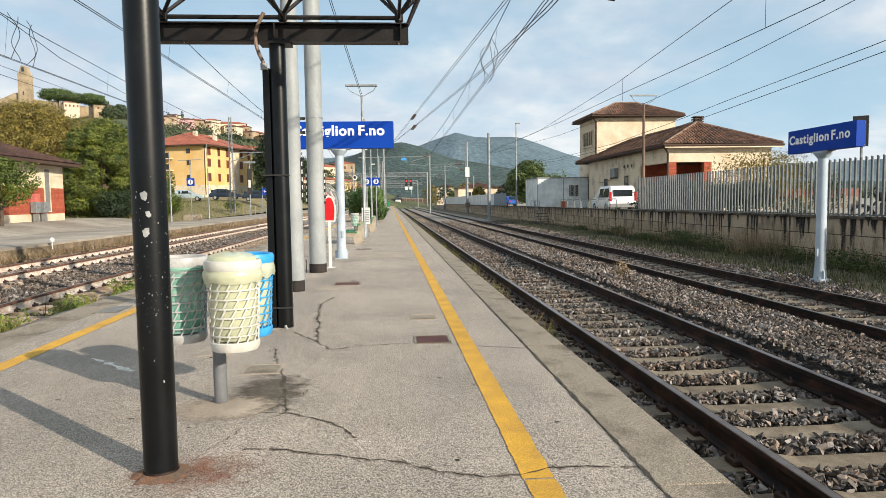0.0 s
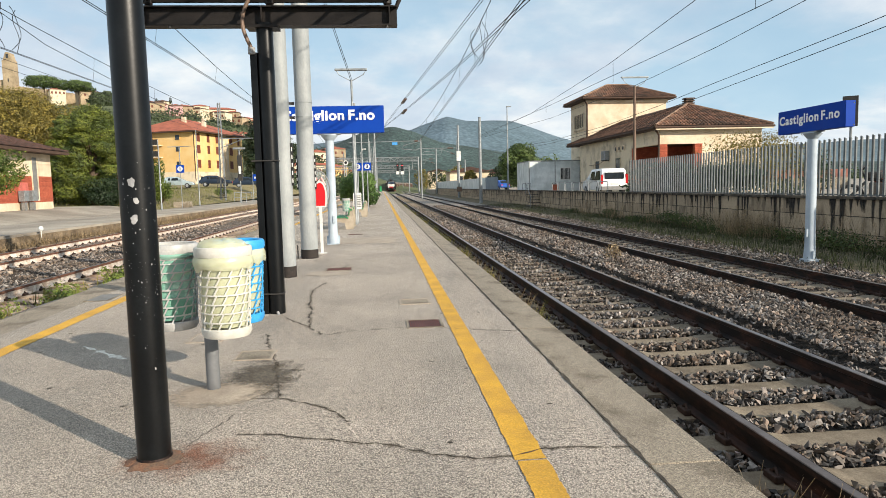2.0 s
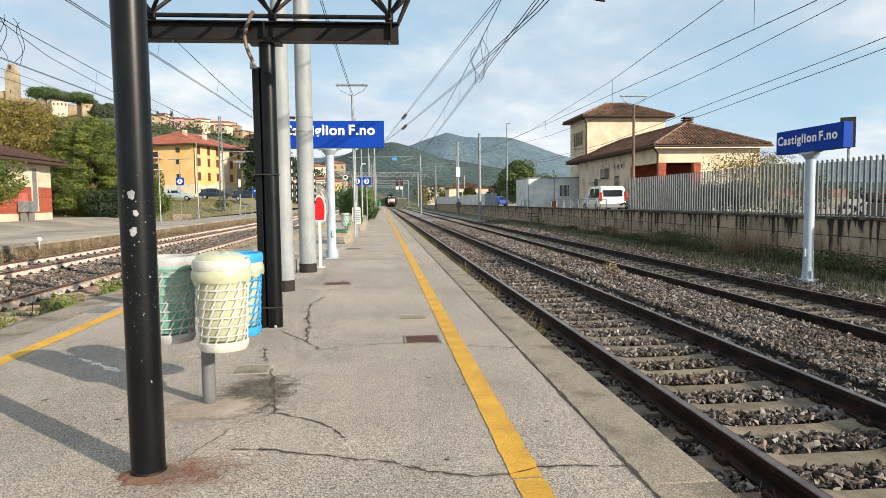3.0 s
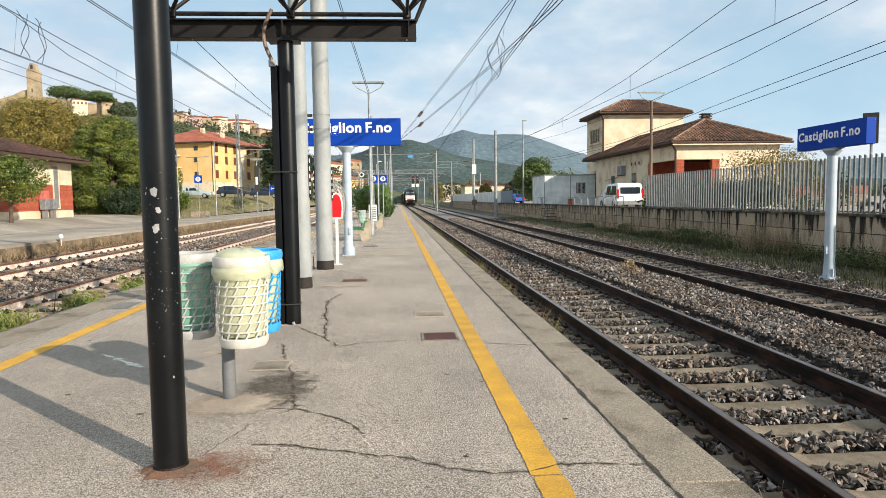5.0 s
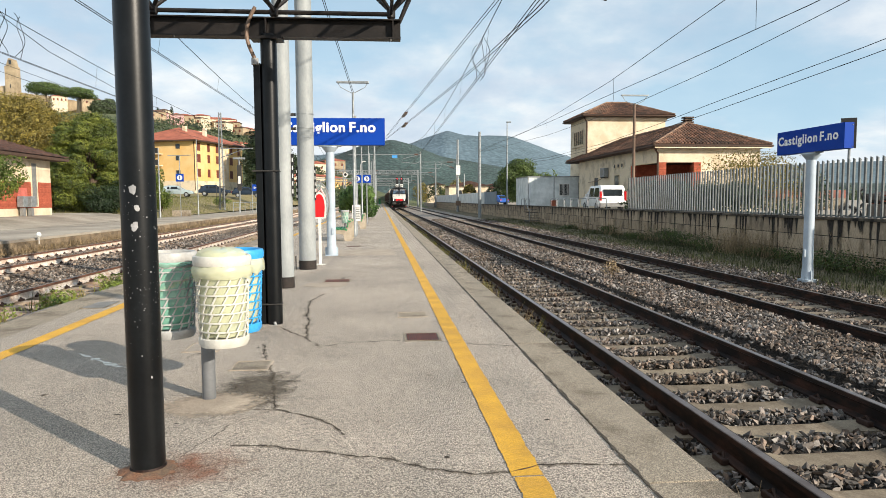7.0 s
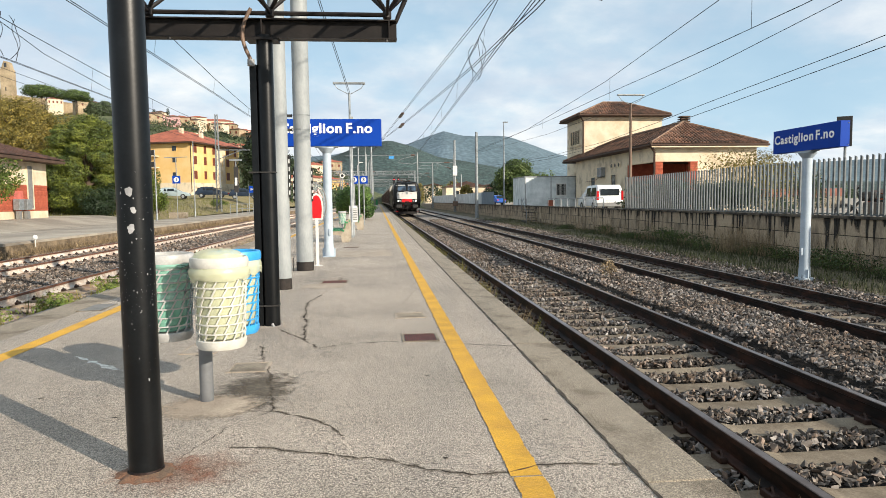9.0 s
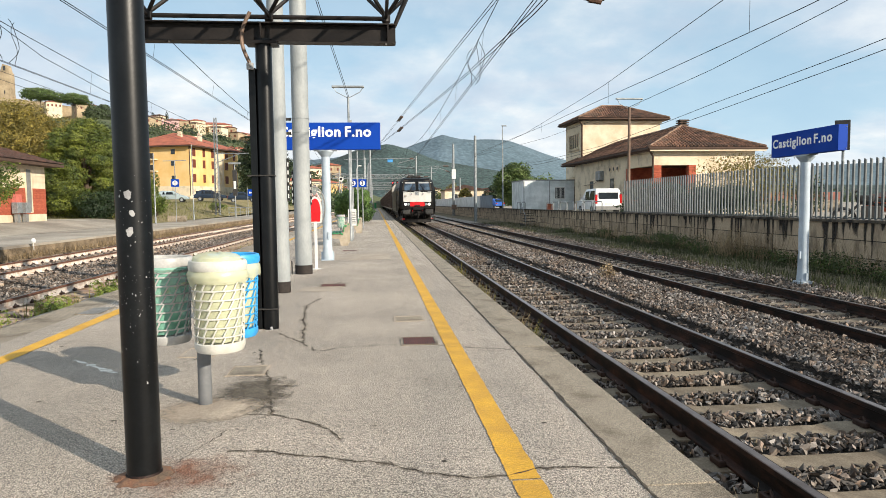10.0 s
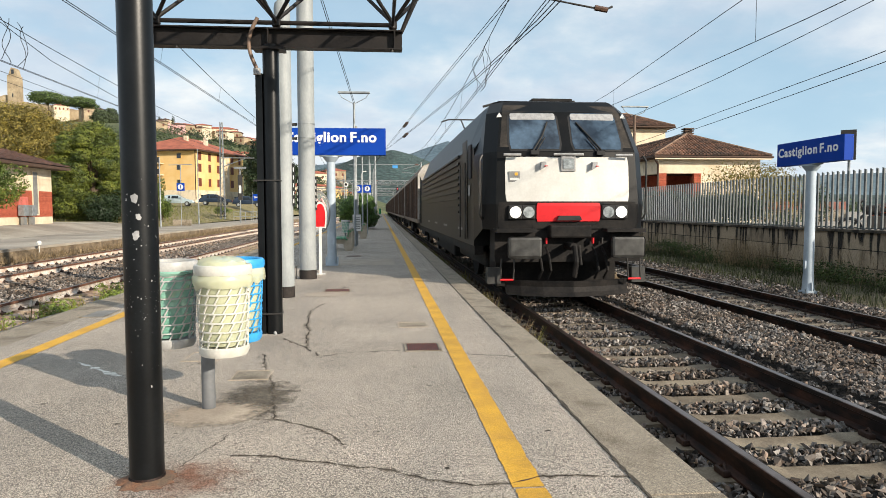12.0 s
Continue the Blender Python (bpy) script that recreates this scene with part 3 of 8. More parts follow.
def stone_shape(kind, seed=3):
    bm = bmesh.new()
    if kind == "fine":
        r = np.random.default_rng(seed)
        q = r.normal(size=(8, 3))
        q /= np.linalg.norm(q, axis=1, keepdims=True)
        for p in q * r.uniform(0.85, 1.2, (8, 1)):
            bm.verts.new(p)
        hull = bmesh.ops.convex_hull(bm, input=bm.verts)
        bmesh.ops.delete(bm, geom=[v for v in bm.verts if not v.link_faces], context="VERTS")
    else:
        for p in ((1, 0, 0), (-1, 0, 0), (0, 1, 0), (0, -1, 0), (0, 0, 1), (0, 0, -1)):
            bm.verts.new(p)
        bmesh.ops.convex_hull(bm, input=bm.verts)
    r = np.random.default_rng(seed)
    for v in bm.verts:
        v.co *= r.uniform(0.62, 1.22) if kind != "fine" else 1.0
    bm.verts.index_update()
    v = np.array([v.co[:] for v in bm.verts])
    f = np.array([[q.index for q in p.verts] for p in bm.faces])
    bm.free()
    return v, f


# ---- ground, platforms and tracks ----
RAILZ = -0.33            # top of the running rails; the platform's top is 0
TRACKS = ((3.155, RAILZ), (7.0, RAILZ - 0.07), (-5.85, RAILZ), (-10.15, RAILZ))
EDGE_R, EDGE_L, EDGE_1 = 1.545, -4.07, -12.4

solid("ground", made(box, -2600, 2600, -400, 4300, -1.6, -1.0), FIELD, "flat farmland and scrub reaching to the foot of the hills", "ground", "structure")

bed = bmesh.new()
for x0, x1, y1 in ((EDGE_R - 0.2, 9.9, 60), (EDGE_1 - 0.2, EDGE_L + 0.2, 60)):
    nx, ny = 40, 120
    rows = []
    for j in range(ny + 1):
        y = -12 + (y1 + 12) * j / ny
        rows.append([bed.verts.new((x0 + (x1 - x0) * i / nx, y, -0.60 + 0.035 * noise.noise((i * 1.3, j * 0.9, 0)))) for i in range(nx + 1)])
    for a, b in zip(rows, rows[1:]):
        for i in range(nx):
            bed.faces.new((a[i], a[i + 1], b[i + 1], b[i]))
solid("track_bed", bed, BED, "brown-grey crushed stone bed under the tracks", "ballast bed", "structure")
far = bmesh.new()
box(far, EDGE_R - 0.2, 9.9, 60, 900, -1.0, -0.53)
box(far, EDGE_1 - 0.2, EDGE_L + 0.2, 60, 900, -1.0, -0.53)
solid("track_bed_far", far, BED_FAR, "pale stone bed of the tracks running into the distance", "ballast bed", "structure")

platform = thing("platform", "worn grey asphalt island platform with a concrete edge", "platform", kind="structure")
part("surface", made(box, -3.60, 1.195, -14, 330, -1.0, 0.0), ASPHALT, platform, "rough cracked asphalt")
part("edge_fill", made(box, -4.06, -3.605, -14, 330, -1.0, -0.004), COPING, platform, "worn concrete margin")
part("wall", made(box, 1.20, 1.45, -14, 330, -1.0, -0.12), PLATFORM_EDGE, platform)
slab = finish(made(box, 0.0, 0.345, 0.0, 2.990, -0.14, 0.003, bev=0.006), "coping_slab", COPING)
for k in range(40):
    ob = part("coping_slab", slab, COPING, platform)
    ob.location = (1.203, -9.1 + 3.0 * k, 0)
part("coping", made(box, 1.203, 1.548, 110.9, 330, -0.14, 0.003), COPING, platform)


def strip_line(x0, x1, y0, y1, z, seed):
    """Painted line with ragged edges."""
    bm = bmesh.new()
    n = int((y1 - y0) / 0.014) if y1 < 40 else int((y1 - y0) / 0.4)
    prev = None
    for i in range(n + 1):
        y = y0 + (y1 - y0) * i / n
        a = bm.verts.new((x0 + 0.007 * noise.noise((y * 6, seed, 0)) + 0.004 * noise.noise((y * 23, seed, 4)) + 0.006 * noise.noise((y * 71, seed, 2)), y, z))
        b = bm.verts.new((x1 + 0.007 * noise.noise((y * 6, seed, 9)) + 0.004 * noise.noise((y * 23, seed, 7)) + 0.006 * noise.noise((y * 71, seed, 5)), y, z))
        if prev:
            bm.faces.new((prev[0], prev[1], b, a))
        prev = (a, b)
    return bm


part("yellow_line", strip_line(0.612, 0.755, -6, 3.02, 0.004, 1), YELLOW, platform, "yellow painted safety line")
part("yellow_line", strip_line(0.606, 0.755, 3.035, 30, 0.004, 2), YELLOW, platform, "yellow painted safety line")
part("yellow_line", strip_line(0.606, 0.755, 30, 320, 0.004, 3), YELLOW, platform, "yellow painted safety line")
part("yellow_line", strip_line(-3.275, -3.12, -6, 30, 0.004, 4), YELLOW, platform, "yellow painted safety line")
part("yellow_line", strip_line(-3.275, -3.12, 30, 320, 0.004, 5), YELLOW, platform, "yellow painted safety line")


def crack(points, width, seed, z=0.0025, sway=1.0):
    """A meandering crack between a few turning points."""
    bm = bmesh.new()
    pts = []
    for (xa, ya), (xb, yb) in zip(points, points[1:]):
        n = max(2, int(math.hypot(xb - xa, yb - ya) / 0.03))
        pts += [(xa + (xb - xa) * i / n, ya + (yb - ya) * i / n) for i in range(n)]
    pts.append(points[-1])
    prev = None
    for i, (x, y) in enumerate(pts):
        d = Vector(pts[min(i + 1, len(pts) - 1)]) - Vector(pts[max(i - 1, 0)])
        side = Vector((-d.y, d.x)).normalized()
        off = 0.028 * noise.noise((i * 0.13, seed, 0)) + 0.022 * noise.noise((i * 0.5, seed, 3))
        w = 0.6 * width * max(0.08, 0.65 + 1.3 * noise.noise((i * 0.45, seed, 8)) + 0.5 * noise.noise((i * 1.7, seed, 2)))
        c = Vector((x, y)) + side * off * sway
        a, b = (bm.verts.new((*(c + side * s * w / 2), z)) for s in (-1, 1))
        if prev:
            bm.faces.new((prev[0], prev[1], b, a))
        prev = (a, b)
    return bm


CRACKS = (
    ([(-0.80, 3.58), (-0.54, 3.54), (-0.23, 3.41), (0.06, 3.29), (0.12, 3.24), (0.41, 3.08), (0.62, 3.09), (0.78, 3.16), (0.92, 3.15), (1.19, 3.11)], 0.022),
    ([(-1.06, 6.15), (-0.95, 5.6), (-0.81, 5.03), (-0.67, 4.20), (-0.48, 4.06), (-0.27, 3.86), (-0.21, 3.69)], 0.018),
    ([(-1.02, 6.96), (-0.70, 6.35), (-0.54, 6.0), (-0.29, 6.11), (0.02, 6.16), (0.22, 6.18), (0.5, 6.12), (0.84, 5.92), (1.18, 5.82)], 0.016),
    ([(-0.70, 6.35), (-0.80, 7.4), (-0.91, 8.65), (-0.80, 9.4)], 0.03),
    ([(1.2, -2.0), (1.2, 1.5), (1.2, 60)], 0.034),
    ([(-1.0, 10.5), (-0.7, 10.9), (-0.62, 11.4)], 0.03),
    ([(0.60, 3.08), (0.76, 3.15)], 0.016),
    ([(-0.67, 4.20), (-0.88, 3.91), (-1.01, 3.45), (-1.07, 3.34)], 0.010),
    ([(-0.99, 4.24), (-0.82, 4.20), (-0.67, 4.20)], 0.012),
    ([(-1.9, 5.4), (-1.6, 5.7), (-1.5, 6.1)], 0.008),
    ([(0.60, 6.08), (0.70, 6.0), (0.76, 5.97)], 0.010),
    ([(-0.62, 7.1), (-0.1, 7.4), (0.3, 8.4), (0.5, 9.6)], 0.007),
)
for i, (pts, w) in enumerate(CRACKS):
    part("crack", crack(pts, w, i * 3.1, 0.0055 if i in (4, 6, 10) else 0.0025, 0.15 if i == 4 else 1.0), CRACK, platform, "dark irregular crack")
    if w > 0.01 and i not in (4, 6):
        part("crack_dirt", crack(pts, w * 4.2, i * 3.1, 0.0016), CRACKDIRT, platform, "dirt gathered along a crack")


def blob(cx, cy, rx, ry, seed, z, turn=0.0, rough=0.35):
    bm = bmesh.new()
    vs = []
    for k in range(40):
        a = 2 * math.pi * k / 40
        r = 1 + rough * noise.noise((math.cos(a) * 1.6, math.sin(a) * 1.6, seed)) + 0.12 * noise.noise((math.cos(a) * 6, math.sin(a) * 6, seed))
        x, y = rx * r * math.cos(a), ry * r * math.sin(a)
        vs.append(bm.verts.new((cx + x * math.cos(turn) - y * math.sin(turn), cy + x * math.sin(turn) + y * math.cos(turn), z)))
    bm.faces.new(vs)
    return bm


part("stain", blob(-0.86, 4.68, 0.30, 0.62, 2, 0.0015, 0.25), STAIN, platform, "dark damp stain")
part("stain", blob(-1.02, 3.30, 0.62, 0.40, 5, 0.0018), RUSTSTAIN, platform, "rust stain")
part("repair_patch", blob(-1.09, 4.36, 0.34, 0.30, 11, 0.005, 0.1, 0.3), MORTAR, platform, "pale mortar patch")
part("repair_patch", boxes((-1.05, 0.33, 15.9, 17.7, -0.1, 0.004)), PATCH, platform, "pale concrete repair")
part("repair_patch", blob(-0.82, 10.45, 0.36, 0.30, 13, 0.004), PATCH, platform, "pale mortar patch")
part("stain", blob(0.05, 8.2, 0.02, 0.015, 23, 0.003), CRACK, platform)
# Pale streak drawn on the asphalt left of the bins.
part("pale_mark", crack([(-2.57, 5.95), (-2.05, 5.42)], 0.13, 2.2, 0.0022, 0.1), PALEMARK, platform, "pale streak on the asphalt")
for k in range(34):
    part("gum_spot", blob(RNG.uniform(-3, 1.1), RNG.uniform(2.4, 9), RNG.uniform(0.008, 0.02), RNG.uniform(0.008, 0.016), k, 0.003), CRACK, platform)


def cover(x, y, w, d, name, label, grated, material):
    t = thing(name, label, "drain cover" if grated else "manhole cover", pose(x, y, 0))
    fr = boxes((-w / 2, w / 2, -d / 2, -d / 2 + 0.02, -0.01, 0.007), (-w / 2, w / 2, d / 2 - 0.02, d / 2, -0.01, 0.007),
               (-w / 2, -w / 2 + 0.02, -d / 2 + 0.02, d / 2 - 0.02, -0.01, 0.007), (w / 2 - 0.02, w / 2, -d / 2 + 0.02, d / 2 - 0.02, -0.01, 0.007))
    part("frame", fr, COPING if grated else PATCH, t)
    part("bed", boxes((-w / 2 + 0.021, w / 2 - 0.021, -d / 2 + 0.021, d / 2 - 0.021, -0.01, 0.0035)), IRON if grated else material, t)
    if grated:
        n = int((w - 0.04) / 0.022)
        for k in range(n):
            xk = -w / 2 + 0.03 + k * 0.022
            part("bar", boxes((xk, xk + 0.013, -d / 2 + 0.022, d / 2 - 0.022, 0.0036, 0.008)), material, t)
    return t


cover(0.385, 6.30, 0.34, 0.36, "drain_cover", "rusty red-brown cast iron drain grate in the asphalt", True, GRATE)
cover(0.35, 7.55, 0.34, 0.34, "manhole_cover", "grey concrete manhole cover with a pale rim", False, COPING)
cover(-1.02, 5.35, 0.30, 0.31, "manhole_cover", "grey concrete manhole cover with a pale rim", False, COPING)
cover(-1.56, 6.08, 0.31, 0.38, "manhole_cover", "grey concrete manhole cover with a pale rim", False, ASPHALT)
cover(-0.70, 10.9, 0.42, 0.36, "drain_cover", "brown cast iron drain grate beside a mortar patch", True, GRATE)
cover(-3.50, 8.75, 0.30, 0.55, "drain_cover", "grey iron drain grate beside the yellow line", True, GREY)
cover(-0.75, 19.0, 0.42, 0.36, "drain_cover", "brown cast iron drain grate in the asphalt", True, GRATE)

box_ = thing("platform_cabinet", "green painted metal cabinet far along the platform", "cabinet", pose(-0.15, 190, 0))
part("body", boxes((-0.28, 0.28, -0.2, 0.2, 0.08, 1.55), bev=0.02), GREEN, box_)
part("plinth", boxes((-0.3, 0.3, -0.22, 0.22, 0.0, 0.079)), COPING, box_)
part("roof", boxes((-0.31, 0.31, -0.24, 0.24, 1.551, 1.60)), GREEN, box_)

# opposite platform and forecourt
platform1 = thing("platform_opposite", "pale paved side platform with a crumbling earthen edge", "platform", kind="structure")
part("surface", made(box, -17.0, EDGE_1, -10, 330, -1.0, 0.0), PAVING, platform1)
part("edge_wall", made(box, EDGE_1 + 0.002, EDGE_1 + 0.06, -10, 330, -1.0, -0.09), PLATFORM_EDGE, platform1)


def smooth(a, b, x):
    t = min(1, max(0, (x - a) / (b - a)))
    return t * t * (3 - 2 * t)


def rise(x, y):
    return 0.45 * smooth(-16.5, -20.5, x) + 2.2 * smooth(52, 125, y) * smooth(-15, -23, x)


def terrain(name, x0, x1, nx, y0, y1, ny, fn, material, label, category):
    bm = bmesh.new()
    rows = [[bm.verts.new((x0 + (x1 - x0) * i / nx, y0 + (y1 - y0) * j / ny, fn(x0 + (x1 - x0) * i / nx, y0 + (y1 - y0) * j / ny))) for i in range(nx + 1)] for j in range(ny + 1)]
    for a, b in zip(rows, rows[1:]):
        for i in range(nx):
            bm.faces.new((a[i], a[i + 1], b[i + 1], b[i]))
    return solid(name, bm, material, label, category, "structure", smooth=True)


terrain("forecourt", -60, -16.9, 40, -10, 51.9, 40, lambda x, y: rise(x, y) - 0.004, PAVING, "pale paved yard behind the side platform", "pavement")
terrain("grass_bank", -120, -16.9, 50, 52, 200, 50, lambda x, y: rise(x, y) + 0.05 * noise.noise((x * 0.4, y * 0.4, 0)), SOIL, "grassy bank with bare earth patches rising to the car park", "grass")


def rail(x, z, y0, y1, web, parent):
    prof = [(-0.036, -0.0015), (0.036, -0.0015), (0.036, -0.036), (0.010, -0.050), (0.010, -0.138), (0.07, -0.156), (0.07, -0.172), (-0.07, -0.172), (-0.07, -0.156), (-0.010, -0.138), (-0.010, -0.050), (-0.036, -0.036)]
    r = part("rail", made(prism, [(x + a, z + b) for a, b in prof], y0, y1), web, parent)
    if web is RAIL_LIME:
        part("rail_head", made(prism, [(x - 0.038, z - 0.046), (x + 0.038, z - 0.046), (x + 0.038, z - 0.0012), (x - 0.038, z - 0.0012)], y0, y1), RAIL_HEAD, r, "rust-brown rail head")
    part("running_surface", made(prism, [(x - 0.030, z - 0.001), (x + 0.030, z - 0.001), (x + 0.026, z + 0.0015), (x - 0.026, z + 0.0015)], y0, y1), RAIL_TOP, r, "worn bright rail head")


bms = bmesh.new()
prism(bms, [(-1.2, -0.22), (1.2, -0.22), (1.2, -0.02), (1.15, 0.0), (0.45, 0.0), (0.35, -0.02), (-0.35, -0.02), (-0.45, 0.0), (-1.15, 0.0), (-1.2, -0.02)], -0.13, 0.13)
SL = finish(bms, "sleeper", SLEEPER)
SLD = SL.copy()
SLD.materials[0] = SLEEPER_DARK
bmc = boxes((-0.13, -0.075, -0.07, 0.07, 0, 0.045), (0.075, 0.13, -0.07, 0.07, 0, 0.045), bev=0.01)
tube(bmc, [(-0.1, -0.05, 0.03), (-0.09, 0, 0.07), (-0.1, 0.05, 0.03)], 0.012, 5)
tube(bmc, [(0.1, -0.05, 0.03), (0.09, 0, 0.07), (0.1, 0.05, 0.03)], 0.012, 5)
CL = finish(bmc, "clip", CLIP)
LABELS = ("rusty running rails on pale concrete sleepers beside the platform", "rusty running rails on pale concrete sleepers beside the wall", "white-limed rails on brown-stained sleepers", "white-limed rails on sleepers beside the opposite platform")
for k, (tx, tz) in enumerate(TRACKS):
    t = thing("railway_track", LABELS[k], "railway track", kind="structure")
    web = RAIL_RUST if k < 2 else RAIL_LIME
    for s in (-0.7535, 0.7535):
        rail(tx + s, tz, -14, 620, web, t)
    y = -1.7 if k < 2 else 5.0
    while y < (42 if k < 2 else 46):
        ob = part("sleeper", SL if k < 2 else SLD, None, t)
        ob.location = (tx, y, tz - 0.172)
        for s in (-0.7535, 0.7535):
            c = part("rail_clip", CL, None, ob)
            c.location = (s, 0, 0)
        y += 0.6
    fb = bmesh.new()
    while y < 130:
        box(fb, tx - 1.2, tx + 1.2, y - 0.13, y + 0.13, tz - 0.3, tz - 0.172)
        y += 0.6
    part("far_sleepers", fb, SLEEPER if k < 2 else SLEEPER_DARK, t)["kind"] = "stuff"


def bed_spots(x0, x1, y0, y1, density, keep, lift):
    n = int((x1 - x0) * (y1 - y0) * density)
    p = np.stack([RNG.uniform(x0, x1, n), RNG.uniform(y0, y1, n), np.zeros(n)], 1)
    ok = keep(p)
    p = p[ok]
    prof = np.full(len(p), -0.555)
    for tx, tz in TRACKS:
        dx = np.abs(p[:, 0] - tx)
        near = dx < 1.3
        ph = np.abs(((p[:, 1] + 1.7 - (0 if tx > 0 else 6.7)) / 0.6 + 0.5) % 1 - 0.5) * 0.6
        on = near & (ph < 0.14)
        prof = np.where(near, -0.527 + 0.014 * (ph > 0.14) - 0.02 * (dx > 0.6) * (dx < 0.92), prof)
        prof = np.where(on, -9, prof)
        if tx > 5:
            prof = np.where(near & (prof > -1), prof - 0.085, prof)
    prof = np.where((np.abs(p[:, 0] + 5.85) < 1.3) & (prof > -1), prof - 0.05, prof)
    mid = (p[:, 0] > 4.5) & (p[:, 0] < 5.8)
    prof = np.where(mid, -0.44, prof)
    prof = np.where(p[:, 0] > 8.35, -0.52, prof)
    p[:, 2] = prof + RNG.uniform(-0.02, 0.025, len(p)) + lift
    return p[p[:, 2] > -2]


FINE, ROUGH = [stone_shape("fine", k) for k in (3, 8, 12)], [stone_shape("fine", 20), stone_shape("rough")]
sv, sf = [], []
base = 0
for x0, x1, y0, y1, dens, shape, s0, s1, keep in (
        (1.62, 9.0, 1.6, 13, 950, FINE, 0.019, 0.043, lambda p: p[:, 0] < 0.86 * p[:, 1] + 0.5),
        (1.62, 9.6, 13, 32, 420, ROUGH, 0.024, 0.052, lambda p: p[:, 0] < 0.86 * p[:, 1]),
        (1.62, 9.6, 32, 60, 110, ROUGH, 0.04, 0.07, lambda p: p[:, 0] > 0),
        (-12.3, -4.2, 6, 26, 330, ROUGH, 0.026, 0.050, lambda p: p[:, 0] > -0.66 * p[:, 1]),
        (-12.3, -4.2, 26, 60, 90, ROUGH, 0.04, 0.07, lambda p: p[:, 0] < 0)):
    for q in shape:
        spots = bed_spots(x0, x1, y0, y1, dens / len(shape), keep, 0.0)
        v, f = scatter(*q, spots, s0 + (s1 - s0) * RNG.random(len(spots)) ** 1.6, 0.32)
        sv.append(v), sf.append(f + base)
        base += len(v)
tagged(new("ballast", fast_mesh("ballast", np.concatenate(sv), np.concatenate(sf), BALLAST)), "loose grey and rust-tinted crushed track stones", "gravel", kind="stuff")


# ---- plants ----
def leaves(spots, size, squash=1.0):
    """Small bent leaf faces at the given spots."""
    shape = np.array([(-0.5, 0, 0), (0, -0.28, 0.06), (0.5, 0, 0.0), (0, 0.28, 0.06)])
    faces = np.array([[0, 1, 2, 3]])
    return scatter(shape, faces, spots, RNG.uniform(0.6, 1.3, len(spots)) * size, 0.7)


def crown_leaves(centers, radii, per, size, shell=0.55, loose=0.75):
    """Leaves on the outside of clumps, turned mostly outwards and up, as a crown holds them to the light."""
    vs = []
    for c, r in zip(centers, radii):
        d = RNG.normal(size=(per, 3))
        d /= np.linalg.norm(d, axis=1, keepdims=True)
        lump = 1 + 0.16 * np.sin(5.0 * d[:, :1] + c[0] * 3) * np.sin(6.0 * d[:, 1:2] + c[1] * 3) + 0.12 * np.sin(9.0 * d[:, 2:] + c[2])
        at = np.asarray(c) + d * (RNG.uniform(shell, 1.0, (per, 1)) ** 0.5) * lump * np.asarray(r)
        n = d + np.array((0, 0, 0.25)) + loose * RNG.normal(size=(per, 3)) * 0.6
        n /= np.linalg.norm(n, axis=1, keepdims=True)
        u = np.cross(n, RNG.normal(size=(per, 3)))
        u /= np.linalg.norm(u, axis=1, keepdims=True)
        w = np.cross(n, u)
        q = (RNG.uniform(0.6, 1.3, (per, 1)) * size)
        vs.append(np.stack([at - 0.5 * u * q, at - 0.28 * w * q + 0.06 * n * q, at + 0.5 * u * q, at + 0.28 * w * q + 0.06 * n * q], 1))
    v = np.concatenate(vs).reshape(-1, 3)
    return v, np.arange(len(v)).reshape(-1, 4)


def crown_spots(centers, radii, per, shell=0.55):
    out = []
    for c, r in zip(centers, radii):
        d = RNG.normal(size=(per, 3))
        d /= np.linalg.norm(d, axis=1, keepdims=True)
        rr = RNG.uniform(shell, 1.0, (per, 1)) ** 0.6
        out.append(np.asarray(c) + d * rr * np.asarray(r))
    return np.concatenate(out)


def tree(name, label, x, y, z, height, spread, trunk, material, clumps=26, per=420, leaf=0.16, low=0.25, flat=0.8, clump=0.3, seed=1, kind_of="tree"):
    r = np.random.default_rng(seed)
    t = thing(name, label, kind_of, pose(x, y, z))
    bm = bmesh.new()
    top = height * (low + 0.45 * (1 - low))
    tube(bm, [(0, 0, -0.2), (0.1 * trunk, 0.05, top * 0.4), (-0.3 * trunk, 0.2 * trunk, top)], trunk, 8, trunk * 0.5)
    cs, rs = [], []
    for k in range(clumps):
        a, u = 2.4 * k + r.uniform(-0.3, 0.3), (k + 0.5) / clumps
        zz = height * (low + (1 - low) * u * 0.93)
        prof = math.sqrt(max(0.05, 1 - (2 * u - 0.85) ** 2 * 0.85))
        rad = spread * prof * r.uniform(0.45, 0.95)
        cs.append((rad * math.cos(a), rad * math.sin(a), zz))
        q = spread * clump * r.uniform(0.75, 1.3)
        rs.append((q, q, q * flat))
        if k % 3 == 0:
            tube(bm, [(0, 0, top * 0.7 * min(1, 0.4 + u)), (rad * 0.4 * math.cos(a), rad * 0.4 * math.sin(a), zz * 0.85), cs[-1]], trunk * 0.35, 5, trunk * 0.08)
    part("trunk", bm, BARK, t, "", True)
    v, f = crown_leaves(cs, rs, per, leaf)
    part("crown", fast_mesh("crown", v, f, material), None, t)
    return t


